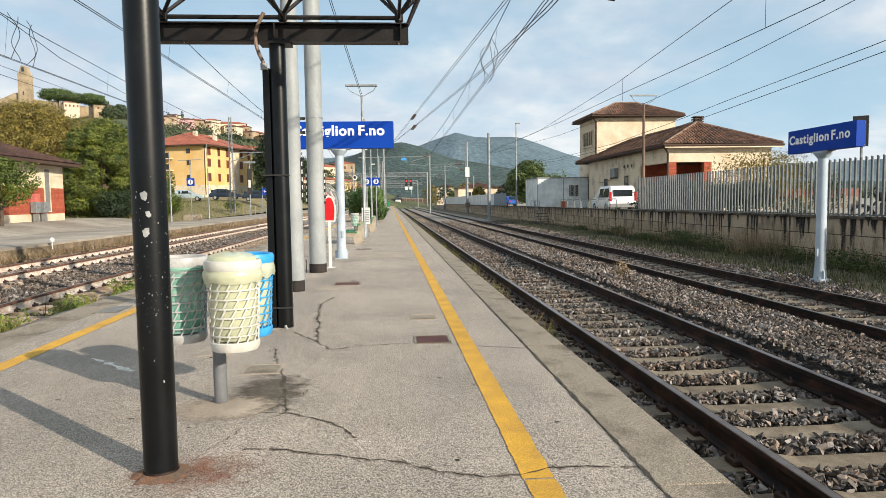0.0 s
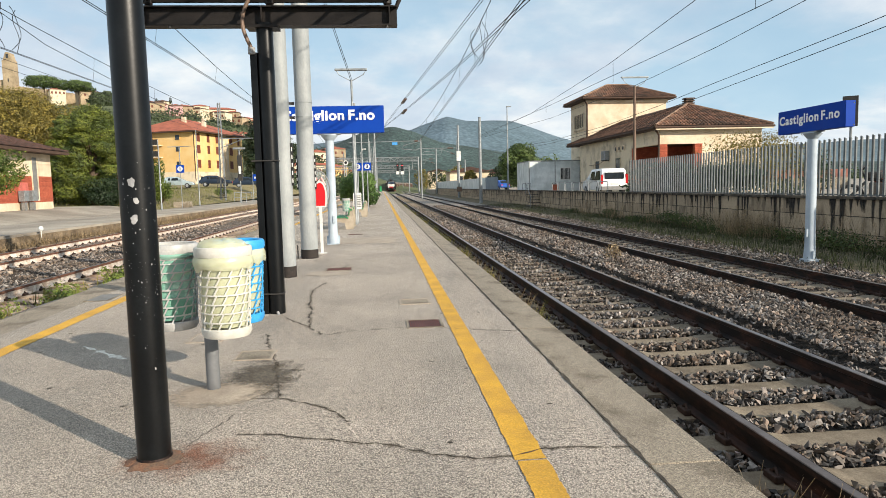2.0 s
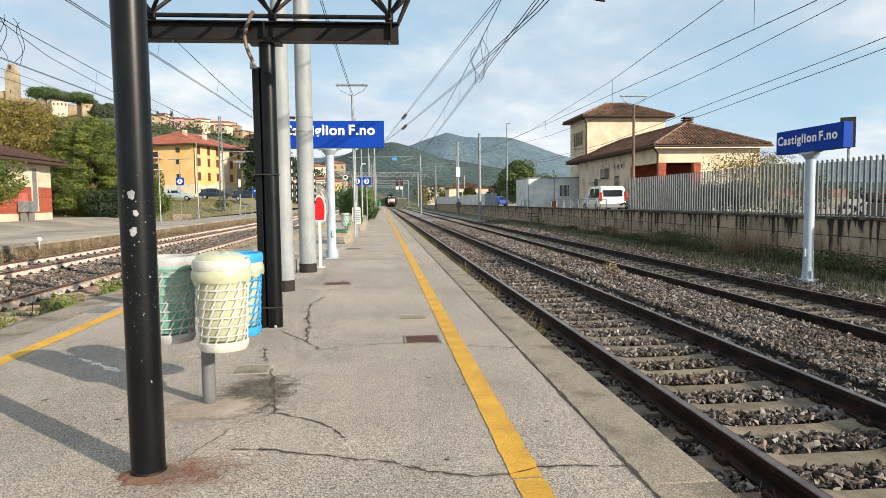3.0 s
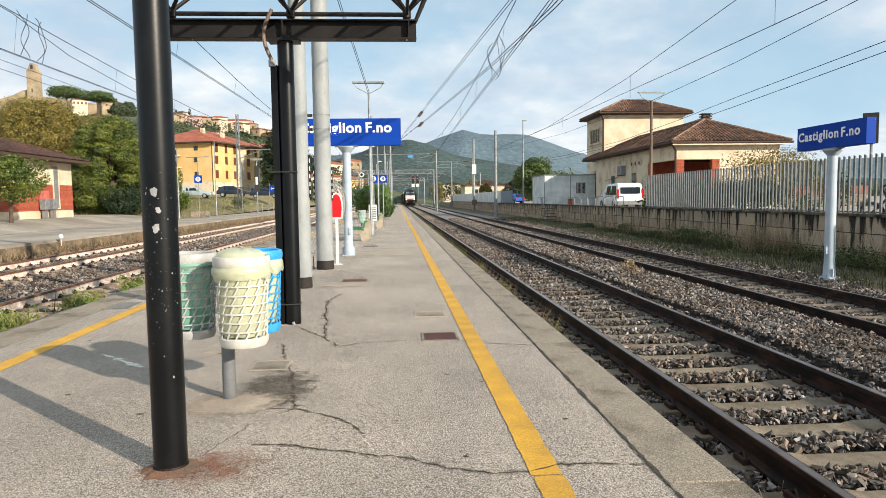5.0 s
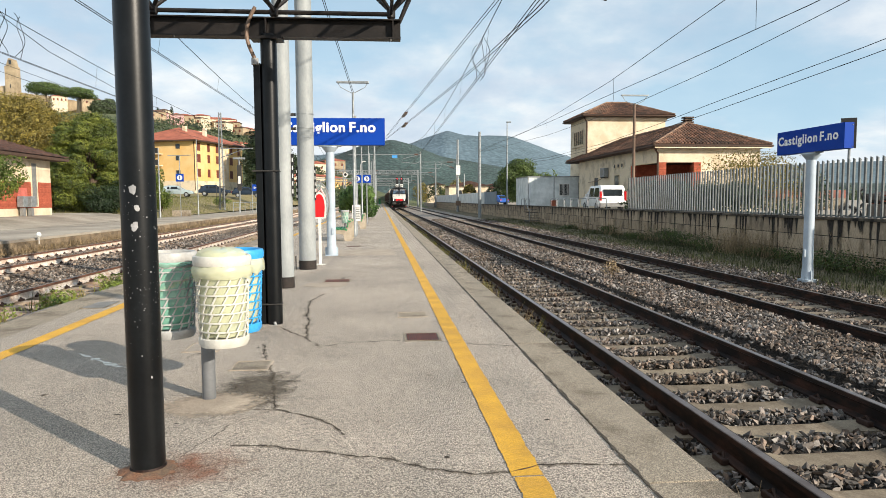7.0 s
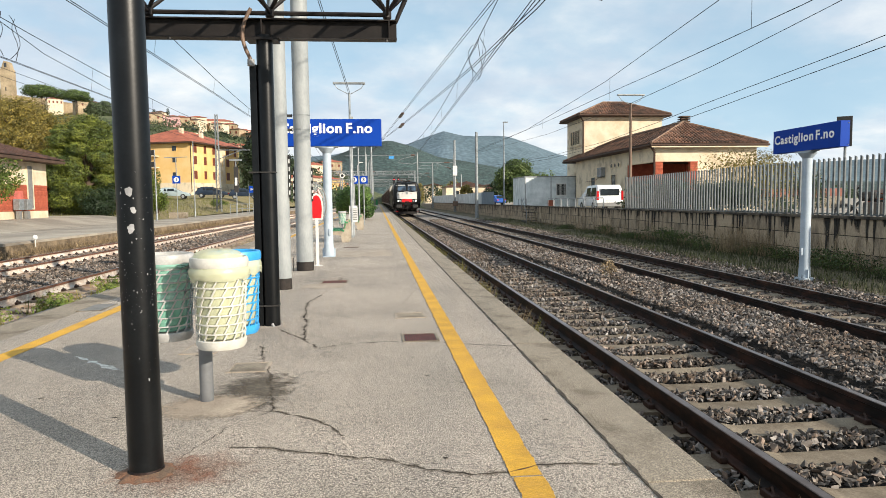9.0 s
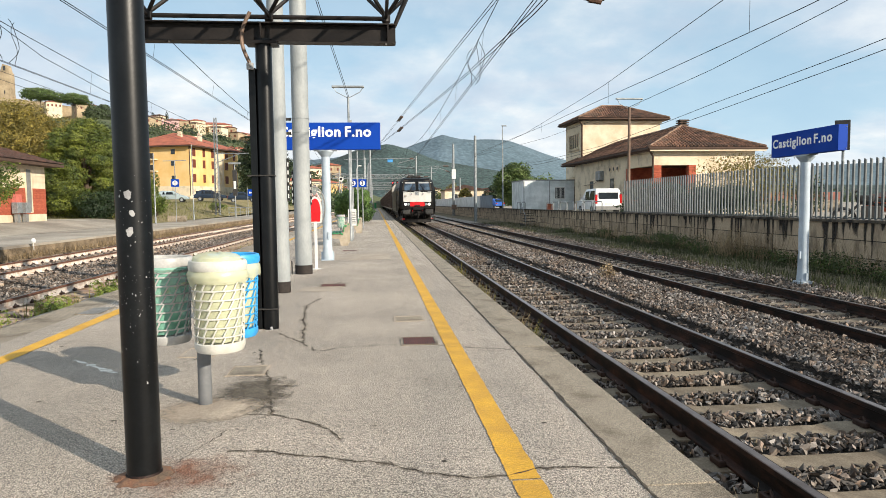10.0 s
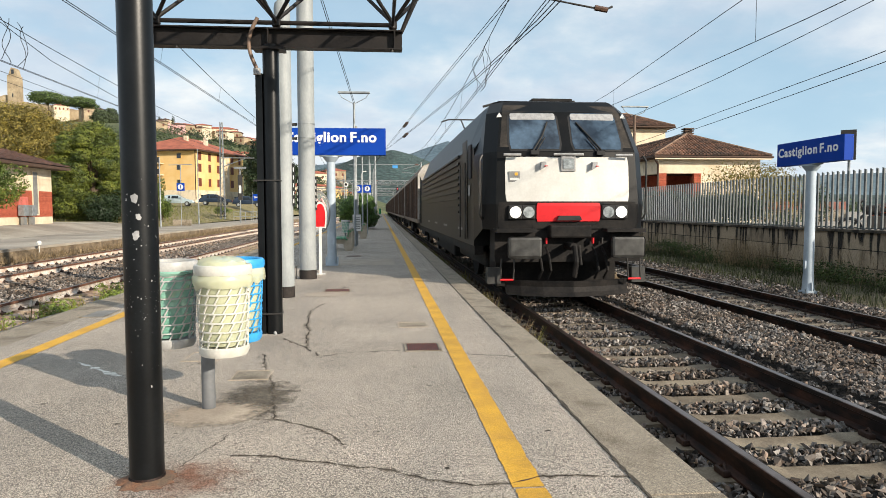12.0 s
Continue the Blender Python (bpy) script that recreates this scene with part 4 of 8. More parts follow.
def bush(name, label, x, y, z, w, d, h, material, count=5000, leaf=0.1, seed=3, category="bush"):
    r = np.random.default_rng(seed)
    t = thing(name, label, category, pose(x, y, z))
    n = 14
    cs = [(r.uniform(-0.32, 0.32) * w, r.uniform(-0.32, 0.32) * d, h * r.uniform(0.22, 0.72)) for _ in range(n)]
    rs = [(w * r.uniform(0.16, 0.30), d * r.uniform(0.16, 0.30), h * r.uniform(0.2, 0.30)) for _ in range(n)]
    v, f = crown_leaves(cs, rs, count // n, leaf, 0.4)
    part("foliage", fast_mesh("foliage", v, f, material), None, t)
    thick = min(0.03, 0.018 * h + 0.004)
    for k in range(6):
        a = k * 1.05
        part("stem", made(tube, [(0, 0, -0.1), (0.2 * w * math.cos(a), 0.2 * d * math.sin(a), h * 0.55)], thick, 5, thick / 3), BARK, t)
    return t


def blades(spots, height, width, lean=0.35):
    """Upright tapering blades of grass or stalks."""
    n = len(spots)
    a = RNG.uniform(0, 2 * np.pi, n)
    hgt = RNG.uniform(0.45, 1.15, n) * height
    ln = RNG.uniform(-lean, lean, (n, 2)) * hgt[:, None]
    w = np.stack([np.cos(a), np.sin(a)], 1) * (RNG.uniform(0.6, 1.3, n) * width)[:, None]
    v = np.zeros((n, 4, 3))
    v[:, 0, :2], v[:, 1, :2] = spots[:, :2] - w, spots[:, :2] + w
    v[:, 2, :2], v[:, 3, :2] = spots[:, :2] + ln + w * 0.3, spots[:, :2] + ln - w * 0.3
    v[:, :, 2] = spots[:, 2:3]
    v[:, 2:, 2] += hgt[:, None]
    f = np.arange(n * 4).reshape(n, 4)
    return v.reshape(-1, 3), f


def tuft(name, label, spots, height, width, material, lean=0.4, kind="stuff", category="grass"):
    v, f = blades(np.asarray(spots, float), height, width, lean)
    return tagged(new(name, fast_mesh(name, v, f, material)), label, category, kind=kind)


def cloud_of(cx, cy, z, sx, sy, n):
    return np.stack([RNG.normal(cx, sx, n), RNG.normal(cy, sy, n), np.full(n, z)], 1)


# ---- the canopy and posts on the platform ----
def paint_chips(parent, r, spots, seed):
    """Flakes of bare primer on a round post: angle, height, width, height."""
    for i, (a, z, w, h) in enumerate(spots):
        bm = bmesh.new()
        c = bm.verts.new(((r + 0.0012) * math.cos(a), (r + 0.0012) * math.sin(a), z))
        ring = []
        for k in range(14):
            t = 2 * math.pi * k / 14
            q = 0.8 + 0.55 * noise.noise((math.cos(t) * 1.5, math.sin(t) * 1.5, seed + i * 1.7))
            aa = a + w * q * math.cos(t) / r
            ring.append(bm.verts.new(((r + 0.0012) * math.cos(aa), (r + 0.0012) * math.sin(aa), z + h * q * math.sin(t))))
        for k in range(14):
            bm.faces.new((c, ring[k], ring[(k + 1) % 14]))
        part("paint_chip", bm, CHIP, parent, "bare grey primer where the paint has flaked")


near_post = thing("canopy_post", "black enamelled round steel post with chipped paint and a rusty foot", "post", pose(-1.128, 3.30, 0))
part("shaft", made(lathe, [(0.079, -0.05), (0.079, 4.2)], 40), BLACK, near_post, "", True)
part("base_collar", made(lathe, [(0.084, -0.02), (0.084, 0.022), (0.080, 0.030)], 32), RAIL_RUST, near_post, "rusty collar", True)
mound = bmesh.new()
ring_loft(mound, [[((r + k_ * noise.noise((2.2 * math.cos(a), 2.2 * math.sin(a), 4.0)) + 0.5 * k_ * noise.noise((7 * math.cos(a), 7 * math.sin(a), 1.0))) * math.cos(a), (r + k_ * noise.noise((2.2 * math.cos(a), 2.2 * math.sin(a), 4.0))) * math.sin(a), z) for a in (2 * math.pi * k / 48 for k in range(48))] for r, k_, z in ((0.142, 0.045, -0.004), (0.120, 0.035, 0.007), (0.100, 0.02, 0.015), (0.080, 0.0, 0.022))], False)
part("dirt_rim", mound, DIRT, near_post, "crumbling rusty dirt round the foot", True)
toward = math.atan2(-3.3, 1.14)
chips = [(toward - 0.30, 1.355, 0.022, 0.024), (toward - 0.12, 1.265, 0.016, 0.018), (toward - 0.26, 1.185, 0.023, 0.024)]
crng = np.random.default_rng(5)
for k in range(110):
    s = 0.0009 + 0.0034 * crng.random() ** 3
    chips.append((toward + crng.uniform(-1.2, 1.2), crng.choice([0.83, 0.83, 1.28, 1.22, 1.02, 0.98, 0.55, 0.84]) + crng.normal(0, 0.08), s, s * crng.uniform(0.8, 2.0)))
paint_chips(near_post, 0.079, chips, 3)

canopy = thing("platform_canopy", "dark steel platform canopy frame of beams and tubular space trusses", "canopy", pose(-1.14, 7.20, -0.077))
canopy.scale = (1.059, 1.059, 1.059)
part("post", made(lathe, [(0.078, -0.05), (0.078, 2.9)], 28, 0.02, 0), BLACK, canopy, "black enamelled round post", True)
part("post_cap", boxes((-0.14, 0.16, -0.10, 0.10, 2.845, 2.868)), DARKSTEEL, canopy)
dp = bmesh.new()
prism(dp, [(-0.122, 0), (-0.058, 0), (-0.058, 2.62), (-0.122, 2.62)], -0.045, 0.02)
part("downpipe", dp, BLACK, canopy, "black boxed downpipe")
part("clamp", boxes((-0.155, 0.10, -0.082, 0.06, 1.58, 1.592)), IRON, canopy)
part("clamp", boxes((-0.155, 0.10, -0.082, 0.06, 0.27, 0.282)), IRON, canopy)
part("cable_stub", tubes(([(0.06, -0.12, 0.0), (0.05, -0.10, 0.05), (0.03, -0.085, 0.10)], 0.014)), CHIP, canopy, "torn pale cable stub")
part("drain_hose", tubes(([(-0.08 - 0.02 * u / 14 - 0.075 * math.sin(math.pi * u / 14), -0.11 + 0.02 * (u / 14) ** 3, 3.13 - 0.47 * u / 14) for u in range(15)], 0.018)), CABLE, canopy, "brown corrugated drain hose", True)
part("hose_collar", made(lathe, [(0.034, 2.60), (0.034, 2.66)], 16, -0.10, -0.07), CHIP, canopy)
bm = bmesh.new()
for z in (2.868, 3.042):
    box(bm, -1.20, 1.30, -0.07, 0.07, z, z + 0.012)
box(bm, -1.20, 1.30, -0.005, 0.005, 2.88, 3.042)
for x in (-1.1, 0.0, 1.22):
    box(bm, x, x + 0.012, -0.07, 0.07, 2.88, 3.042)
part("beam", bm, DARKSTEEL, canopy, "dark rolled steel beam")
for x in (-0.85, 0.06, 1.20):
    part("bolt", made(lathe, [(0.016, 2.845), (0.016, 2.868)], 8, x, -0.05), IRON, canopy)
# space truss: bottom nodes on the beam, top nodes half a bay over
low_n = [(-1.05 + 1.13 * i, -1.13 * j, 3.115) for i in range(3) for j in range(4)]
for x, y, z in low_n:
    part("node", made(lathe, [(0.02, z - 0.06), (0.042, z - 0.03), (0.042, z + 0.03), (0.02, z + 0.055)], 12, x, y), DARKSTEEL, canopy)
for i in range(3):
    part("lower_chord", tubes(([(-1.05 + 1.13 * i, 0.0, 3.115), (-1.05 + 1.13 * i, -3.39, 3.115)], 0.017)), DARKSTEEL, canopy)
for j in range(4):
    part("lower_chord", tubes(([(-1.15, -1.13 * j, 3.115), (1.21, -1.13 * j, 3.115)], 0.022)), DARKSTEEL, canopy)
for x, y, z in low_n:
    for sx in (-0.565, 0.565):
        for sy in (-0.565, 0.565):
            part("strut", tubes(([(x, y, z + 0.02), (x + sx, y + sy, z + 0.72)], 0.019)), DARKSTEEL, canopy)
for k in range(4):
    part("upper_chord", tubes(([(-1.62 + 1.13 * k, 0.565, 3.835), (-1.62 + 1.13 * k, -3.96, 3.835)], 0.019)), DARKSTEEL, canopy)
for k in range(5):
    part("upper_chord", tubes(([(-1.62, 0.565 - 1.13 * k, 3.835), (1.78, 0.565 - 1.13 * k, 3.835)], 0.019)), DARKSTEEL, canopy)
part("gusset", tubes(([(1.29, 0, 3.04), (1.62, -0.1, 3.835)], 0.019), ([(1.29, 0, 3.04), (1.62, 0.45, 3.835)], 0.019)), DARKSTEEL, canopy)


def mast(name, label, x, y, r, height, foot, top_round=False):
    t = thing(name, label, "mast", pose(x, y, 0))
    prof = [(r, foot), (r * 0.93, height)]
    if top_round:
        prof += [(r * 0.85, height + 0.06), (r * 0.5, height + 0.11), (r * 0.1, height + 0.12)]
    part("shaft", made(lathe, prof, 32), GREYPAINT, t, "", True)
    part("foot", made(lathe, [(r * 1.03, -0.05), (r * 1.03, foot)], 32), BITUMEN, t, "black bitumen coating", True)
    return t


m1 = mast("catenary_mast", "thick grey-green tubular mast with a bitumen-black foot", -1.41, 10.18, 0.125, 4.23, 0.165, True)
m2 = mast("catenary_mast", "tall grey-green tubular mast with a black foot and number plates", -1.37, 12.88, 0.158, 9.0, 0.17)
for t, r, zs in ((m1, 0.125, 1.36), (m2, 0.156, 1.30)):
    for s in ((1,) if t is m1 else (-1, 1)):
        pl = part("number_strip", boxes((s * (r + 0.012) - 0.012, s * (r + 0.012) + 0.012, -0.05, 0.01, zs, zs + 0.62)), RUBBER, t, "black strip with white marks")
        for k in range(5):
            part("mark", boxes((s * (r + 0.012) - 0.008, s * (r + 0.012) + 0.008, -0.053, -0.051, zs + 0.04 + k * 0.115, zs + 0.10 + k * 0.115)), WHITE, pl)
for z in (2.62, 2.88):
    part("strap", made(lathe, [(0.160, z), (0.160, z + 0.018)], 24), GALV, m2)
    part("bracket", boxes((-0.30, -0.17, -0.02, 0.02, z - 0.02, z + 0.03)), IRON, m2)
part("earth_wire", tubes(([(-0.21, -0.05, 0), (-0.215, -0.05, 0.25)], 0.012)), IRON, m2)

# stop paddle and clear disc beside the mast
paddle = thing("stop_paddle", "red rounded paddle with white rim on a white post", "signal paddle", pose(-1.21, 13.74, 0))
part("post", boxes((-0.028, 0.028, -0.02, 0.02, 0.0, 1.0)), WHITE, paddle)
part("foot_plate", boxes((-0.09, 0.09, -0.07, 0.07, 0.0, 0.012)), WHITE, paddle)


def arch(bm, w, z0, z1, y0, y1, seg=18):
    pts = [(-w * 0.86, z0), (w * 0.86, z0)]
    for k in range(seg + 1):
        a = math.pi * k / seg
        pts.append((w * math.cos(a), z1 - (z1 - z0) * 0.62 + (z1 - z0) * 0.62 * math.sin(a) ** 0.8))
    prism(bm, pts, y0, y1)


part("rim", made(arch, 0.135, 0.93, 1.46, -0.012, 0.012), WHITE, paddle, "white rim")
part("face", made(arch, 0.105, 0.96, 1.42, -0.022, -0.013), RED, paddle, "red enamel face")
disc = thing("clear_disc", "round clear plastic disc with grey rim on the sign post", "mirror", pose(-1.36, 15.2, 1.24, 0, 0, 14))
bm = bmesh.new()
lathe(bm, [(0.235, -0.008), (0.235, 0.008)], 36)
bmesh.ops.rotate(bm, verts=bm.verts, cent=(0, 0, 0), matrix=Matrix.Rotation(math.pi / 2, 3, "X"))
bmesh.ops.scale(bm, verts=bm.verts, vec=(1, 1, 1.9))
part("pane", bm, CLEAR, disc)
part("rim", tubes(([(0.24 * math.cos(a), 0, 0.455 * math.sin(a)) for a in (2 * math.pi * k / 40 for k in range(41))], 0.014)), GREY, disc, "grey plastic rim")
part("print", tubes(([(-0.13, -0.02, 0.13), (-0.04, -0.02, 0.30), (0.0, -0.02, 0.22), (0.05, -0.02, 0.31), (0.14, -0.02, 0.13)], 0.026), ([(-0.10, -0.02, 0.04), (0.0, -0.02, 0.16), (0.10, -0.02, 0.03)], 0.022)), PINK, disc, "faded pink print")
part("bracket", boxes((-0.04, 0.04, 0.012, 0.62, -0.03, 0.03)), GALV, disc)


def station_sign(x, y, z0, turn, post_base, board, label, lead=0.0, dark=False):
    """A blue name board on a flared pale post."""
    w, h = board
    t = thing("station_sign", label, "sign", pose(x, y, 0, 0, 0, turn))
    part("post", made(lathe, [(0.125, post_base), (0.105, post_base + 0.35), (0.098, z0 - 0.12)], 28), PALEPOST, t, "pale blue-grey round post", True)
    part("post_head", made(lathe, [(0.098, z0 - 0.14), (0.19, z0 - 0.025), (0.19, z0)], 28), PALEPOST, t, "", True)
    part("post_foot", boxes((-0.14, 0.14, -0.14, 0.14, post_base - 0.05, post_base + 0.02)), PALEPOST, t)
    for sx in (-1, 1):
        part("stiffener", boxes((sx * 0.12 - 0.03, sx * 0.12 + 0.03, -0.012, 0.012, post_base + 0.03, post_base + 0.20)), PALEPOST, t)
    part("cable_door", boxes((0.02, 0.07, -0.128, -0.095, post_base + 0.5, post_base + 0.66)), PALEPOST, t)
    part("saddle", boxes((-0.26, 0.26, -0.10, 0.10, z0 - 0.002, z0 + 0.02)), GALV, t)
    b = part("board", boxes((lead - w / 2, lead + w / 2, -0.10, 0.10, z0 + 0.021, z0 + h), bev=0.006), SIGNBLUE, t, "blue board")
    part("end_panel", boxes((lead + w / 2 + 0.001, lead + w / 2 + 0.012, -0.096, 0.096, z0 + 0.025, z0 + h - 0.004)), SIGNBLUE, b)
    part("end_panel", boxes((lead - w / 2 - 0.012, lead - w / 2 - 0.001, -0.096, 0.096, z0 + 0.025, z0 + h - 0.004)), SIGNNAVY, b)
    for sx in (-1, 1):
        for zz in (z0 + 0.06, z0 + h - 0.05):
            part("rivet", made(lathe, [(0.01, zz - 0.008), (0.01, zz + 0.008)], 6, lead + sx * (w / 2 + 0.013), 0.07), GALV, b)
    return t, b, lead, z0 + h / 2


def words_on(b, words, size, x, z, y=-0.106, squeeze=1.0, bold=0.008, space=1.0):
    """Lettering on a board, one part a word, centred on x."""
    made_, at_x = [], 0.0
    for word in words.split(" "):
        bm = text_bm(word, size, 0.003, align="LEFT", bold=bold, space=space)
        bmesh.ops.scale(bm, verts=bm.verts, vec=(squeeze, 1, 1))
        lo, hi = min(v.co.x for v in bm.verts), max(v.co.x for v in bm.verts)
        made_.append((word, bm, at_x - lo))
        at_x += hi - lo + size * 0.30 * squeeze
    whole = at_x - size * 0.30 * squeeze
    for word, bm, off in made_:
        bmesh.ops.translate(bm, verts=bm.verts, vec=(x - whole / 2 + off, y, z))
        part("lettering", bm, LETTER, b, "white lettering")


t, b, lead, zc = station_sign(-1.14, 15.95, 2.54, -1.0, 0.0, (2.52, 0.64), "blue station name board with white lettering on a pale round post", 0.0)
words_on(b, "Castiglion F.no", 0.315, lead + 0.0, zc + 0.10, squeeze=1.05, bold=0.010, space=1.08)
t, b, lead, zc = station_sign(9.12, 13.62, 2.23, -90.0, -0.47, (2.22, 0.53), "blue station name board on a pale post by the wall", 0.02)
words_on(b, "Castiglion F.no", 0.265, lead - 0.05, zc + 0.04, squeeze=1.10, bold=0.007, space=1.16)
spk = thing("platform_display", "slim dark sign panel seen edge on behind the station sign", "sign", pose(12.85, 17.9, 0.42, 0, 0, -34))
part("panel", boxes((-0.02, 0.36, -0.05, 0.05, 2.24, 3.07), bev=0.01), IRON, spk)
part("pole", tubes(([(0.2, 0.06, 0.0), (0.2, 0.06, 2.6)], 0.035)), GALV, spk)


# ---- litter bins ----
def basket(bm, r0, r1, z0, z1, rows, cols):
    """A lattice of rings and slanting bars round a slightly tapering bin."""
    def rad(z):
        return r0 + (r1 - r0) * (z - z0) / (z1 - z0)

    for i in range(rows + 1):
        z = z0 + (z1 - z0) * i / rows
        hb = 0.0044
        seg = 36
        lathe_pts = [(rad(z) + 0.005, z - hb), (rad(z) + 0.005, z + hb), (rad(z) - 0.004, z + hb), (rad(z) - 0.004, z - hb), (rad(z) + 0.005, z - hb)]
        ring_loft(bm, [[(r * math.cos(a), r * math.sin(a), zz) for a in (2 * math.pi * k / seg for k in range(seg))] for r, zz in lathe_pts], False)
    for i in range(rows):
        za, zb = z0 + (z1 - z0) * i / rows, z0 + (z1 - z0) * (i + 1) / rows
        for k in range(cols):
            a0 = 2 * math.pi * (k + 0.22 * i) / cols
            a1 = a0 + 2 * math.pi * 0.50 / cols
            d = 0.0056 / rad(za)
            q = [(rad(za), a0 - d, za), (rad(za), a0 + d, za), (rad(zb), a1 + d, zb), (rad(zb), a1 - d, zb)]
            o = [bm.verts.new(((r + 0.004) * math.cos(a), (r + 0.004) * math.sin(a), z)) for r, a, z in q]
            n = [bm.verts.new(((r - 0.004) * math.cos(a), (r - 0.004) * math.sin(a), z)) for r, a, z in q]
            bm.faces.new(o)
            bm.faces.new(n[::-1])
            for j in range(4):
                bm.faces.new((o[j], n[j], n[(j + 1) % 4], o[(j + 1) % 4]))


def bag(bm, r0, r1, z0, z1, seed, over, mouth=None):
    """A crumpled liner, its mouth folded over the rim."""
    seg = 40
    prof = [(r0 * 0.3, z0), (r0 * 0.9, z0 + 0.02), (r0, z0 + 0.10), (r0, z0 + 0.2), ((r0 + r1) / 2, z0 + 0.3), ((r0 + r1) / 2, z0 + 0.4), (r1, z1 - 0.03), (r1 + 0.004, z1)]
    rings = []
    for r, z in prof:
        rings.append([(rr * math.cos(a), rr * math.sin(a), z + 0.008 * noise.noise((a * 2, z * 9, seed))) for a, rr in ((2 * math.pi * k / seg, r * (1 + 0.045 * (noise.noise((3 * math.cos(2 * math.pi * k / seg), 3 * math.sin(2 * math.pi * k / seg), z * 7 + seed)) - 0.5))) for k in range(seg))])
    ring_loft(bm, rings, False)
    rings = []
    for u in range(5):
        z = z1 + 0.008 - over * u / 4
        rings.append([((r1 + (0.014, 0.026, 0.030, 0.024, 0.014)[u] + 0.012 * noise.noise((4 * math.cos(a), 4 * math.sin(a), seed + u))) * math.cos(a), (r1 + (0.014, 0.026, 0.030, 0.024, 0.014)[u] + 0.012 * noise.noise((4 * math.cos(a), 4 * math.sin(a), seed + u))) * math.sin(a), z + (0.03 * noise.noise((2 * math.cos(a), 2 * math.sin(a), seed)) if u == 4 else 0)) for a in (2 * math.pi * k / seg for k in range(seg))])
    ring_loft(bm, rings, False)


def litter_bin(label, x, y, z, turn, material, liner, seed, bulge, over):
    t = thing("litter_bin", label, "litter bin", pose(x, y, z, 0, 0, turn), "bins on one post")
    t.scale = (0.85, 0.85, 0.94)
    part("basket", made(basket, 0.168, 0.190, 0.055, 0.535, 8, 15), material, t)
    part("base", made(lathe, [(0.12, 0.0), (0.163, 0.008), (0.178, 0.035), (0.178, 0.065), (0.168, 0.072), (0.16, 0.06)], 36), material, t, "", True)
    part("rim", made(lathe, [(0.190, 0.538), (0.201, 0.541), (0.206, 0.556), (0.206, 0.585), (0.200, 0.602), (0.19, 0.607), (0.178, 0.60), (0.176, 0.5), (0.182, 0.50), (0.190, 0.538)], 40, caps=False), material, t, "", True)
    part("liner", made(bag, 0.166, 0.184, 0.06, 0.535, seed, over), liner, t, "thin plastic bag folded over the rim", True)
    if bulge:
        bm = bmesh.new()
        rings = []
        for r, zz in ((0.172, 0.595), (0.160, 0.622), (0.13, 0.640), (0.08, 0.650), (0.03, 0.652)):
            rings.append([(r * (1 + 0.08 * noise.noise((3 * math.cos(a), 3 * math.sin(a), seed))) * math.cos(a), r * math.sin(a), zz + 0.02 * noise.noise((2 * math.cos(a), 2 * math.sin(a), zz * 9 + seed))) for a in (2 * math.pi * k / 30 for k in range(30))])
        ring_loft(bm, rings)
        part("bag_top", bm, liner, t, "bag bulging over the rim", True)
    rub = bmesh.new()
    rr = np.random.default_rng(seed)
    for k in range(12):
        a, q = rr.uniform(0, 6.28), rr.uniform(0, 0.10)
        m = Matrix.Translation((q * math.cos(a), q * math.sin(a), 0.10 + rr.uniform(0, 0.25 if bulge else 0.1))) @ Euler(rr.uniform(0, 3, 3)).to_matrix().to_4x4()
        bmesh.ops.create_icosphere(rub, subdivisions=1, radius=rr.uniform(0.03, 0.06), matrix=m)
    part("rubbish", rub, BAG_Y if bulge else GREEN, t, "crumpled rubbish")
    return t


stand = thing("bin_stand", "grey round post set in a mortar patch carrying three bins", "post", pose(-1.13, 4.48, 0))
part("post", made(lathe, [(0.043, -0.03), (0.043, 0.95)], 24), GREYPOST, stand, "", True)
for a in (-70, 55, 180):
    part("arm", tubes(([(0, 0, 0.9), (0.08 * math.cos(radians(a)), 0.08 * math.sin(radians(a)), 0.9)], 0.018)), GREYPOST, stand)
litter_bin("white lattice litter bin with a pale yellow bag", -0.975, 4.27, 0.395, 20, BINWHITE, BAG_Y, 1, True, 0.085)
litter_bin("bright blue lattice litter bin with a pale bag", -0.97, 4.70, 0.40, 70, BINBLUE, BAG_Y, 2, False, 0.10)
litter_bin("grey lattice litter bin with a green bag", -1.375, 4.55, 0.40, 110, BINGREY, BAG_G, 3, False, 0.03)


# ---- further along the platform ----
def slim_post(name, label, x, y, h, r=0.03, material=None):
    t = thing(name, label, "post", pose(x, y, 0))
    part("pole", made(lathe, [(r * 1.4, -0.03), (r * 1.4, 0.5), (r, 0.55), (r * 0.8, h)], 14), material or GALV, t, "", True)
    return t


lamp = slim_post("platform_lamp", "slim pale lamp post with a long strip lamp across its top", -0.90, 24.1, 5.05, 0.045)
for s in (-1, 1):
    part("arm", tubes(([(0, 0, 5.0), (0.42 * s, 0, 5.22), (0.53 * s, 0, 5.40)], 0.012)), GALV, lamp)
part("strip_lamp", boxes((-0.56, 0.56, -0.07, 0.07, 5.36, 5.43), bev=0.015), GALV, lamp, "pale strip lamp housing")
post2 = slim_post("notice_post", "slim pale post with notice boards", -0.88, 25.0, 4.1, 0.04)
part("notice", boxes((-0.14, 0.16, -0.05, -0.03, 0.52, 1.12)), WHITE, post2, "white notice board")
for k in range(7):
    part("print_line", boxes((-0.11, 0.13, -0.053, -0.051, 0.60 + k * 0.065, 0.63 + k * 0.065)), GREY, post2)
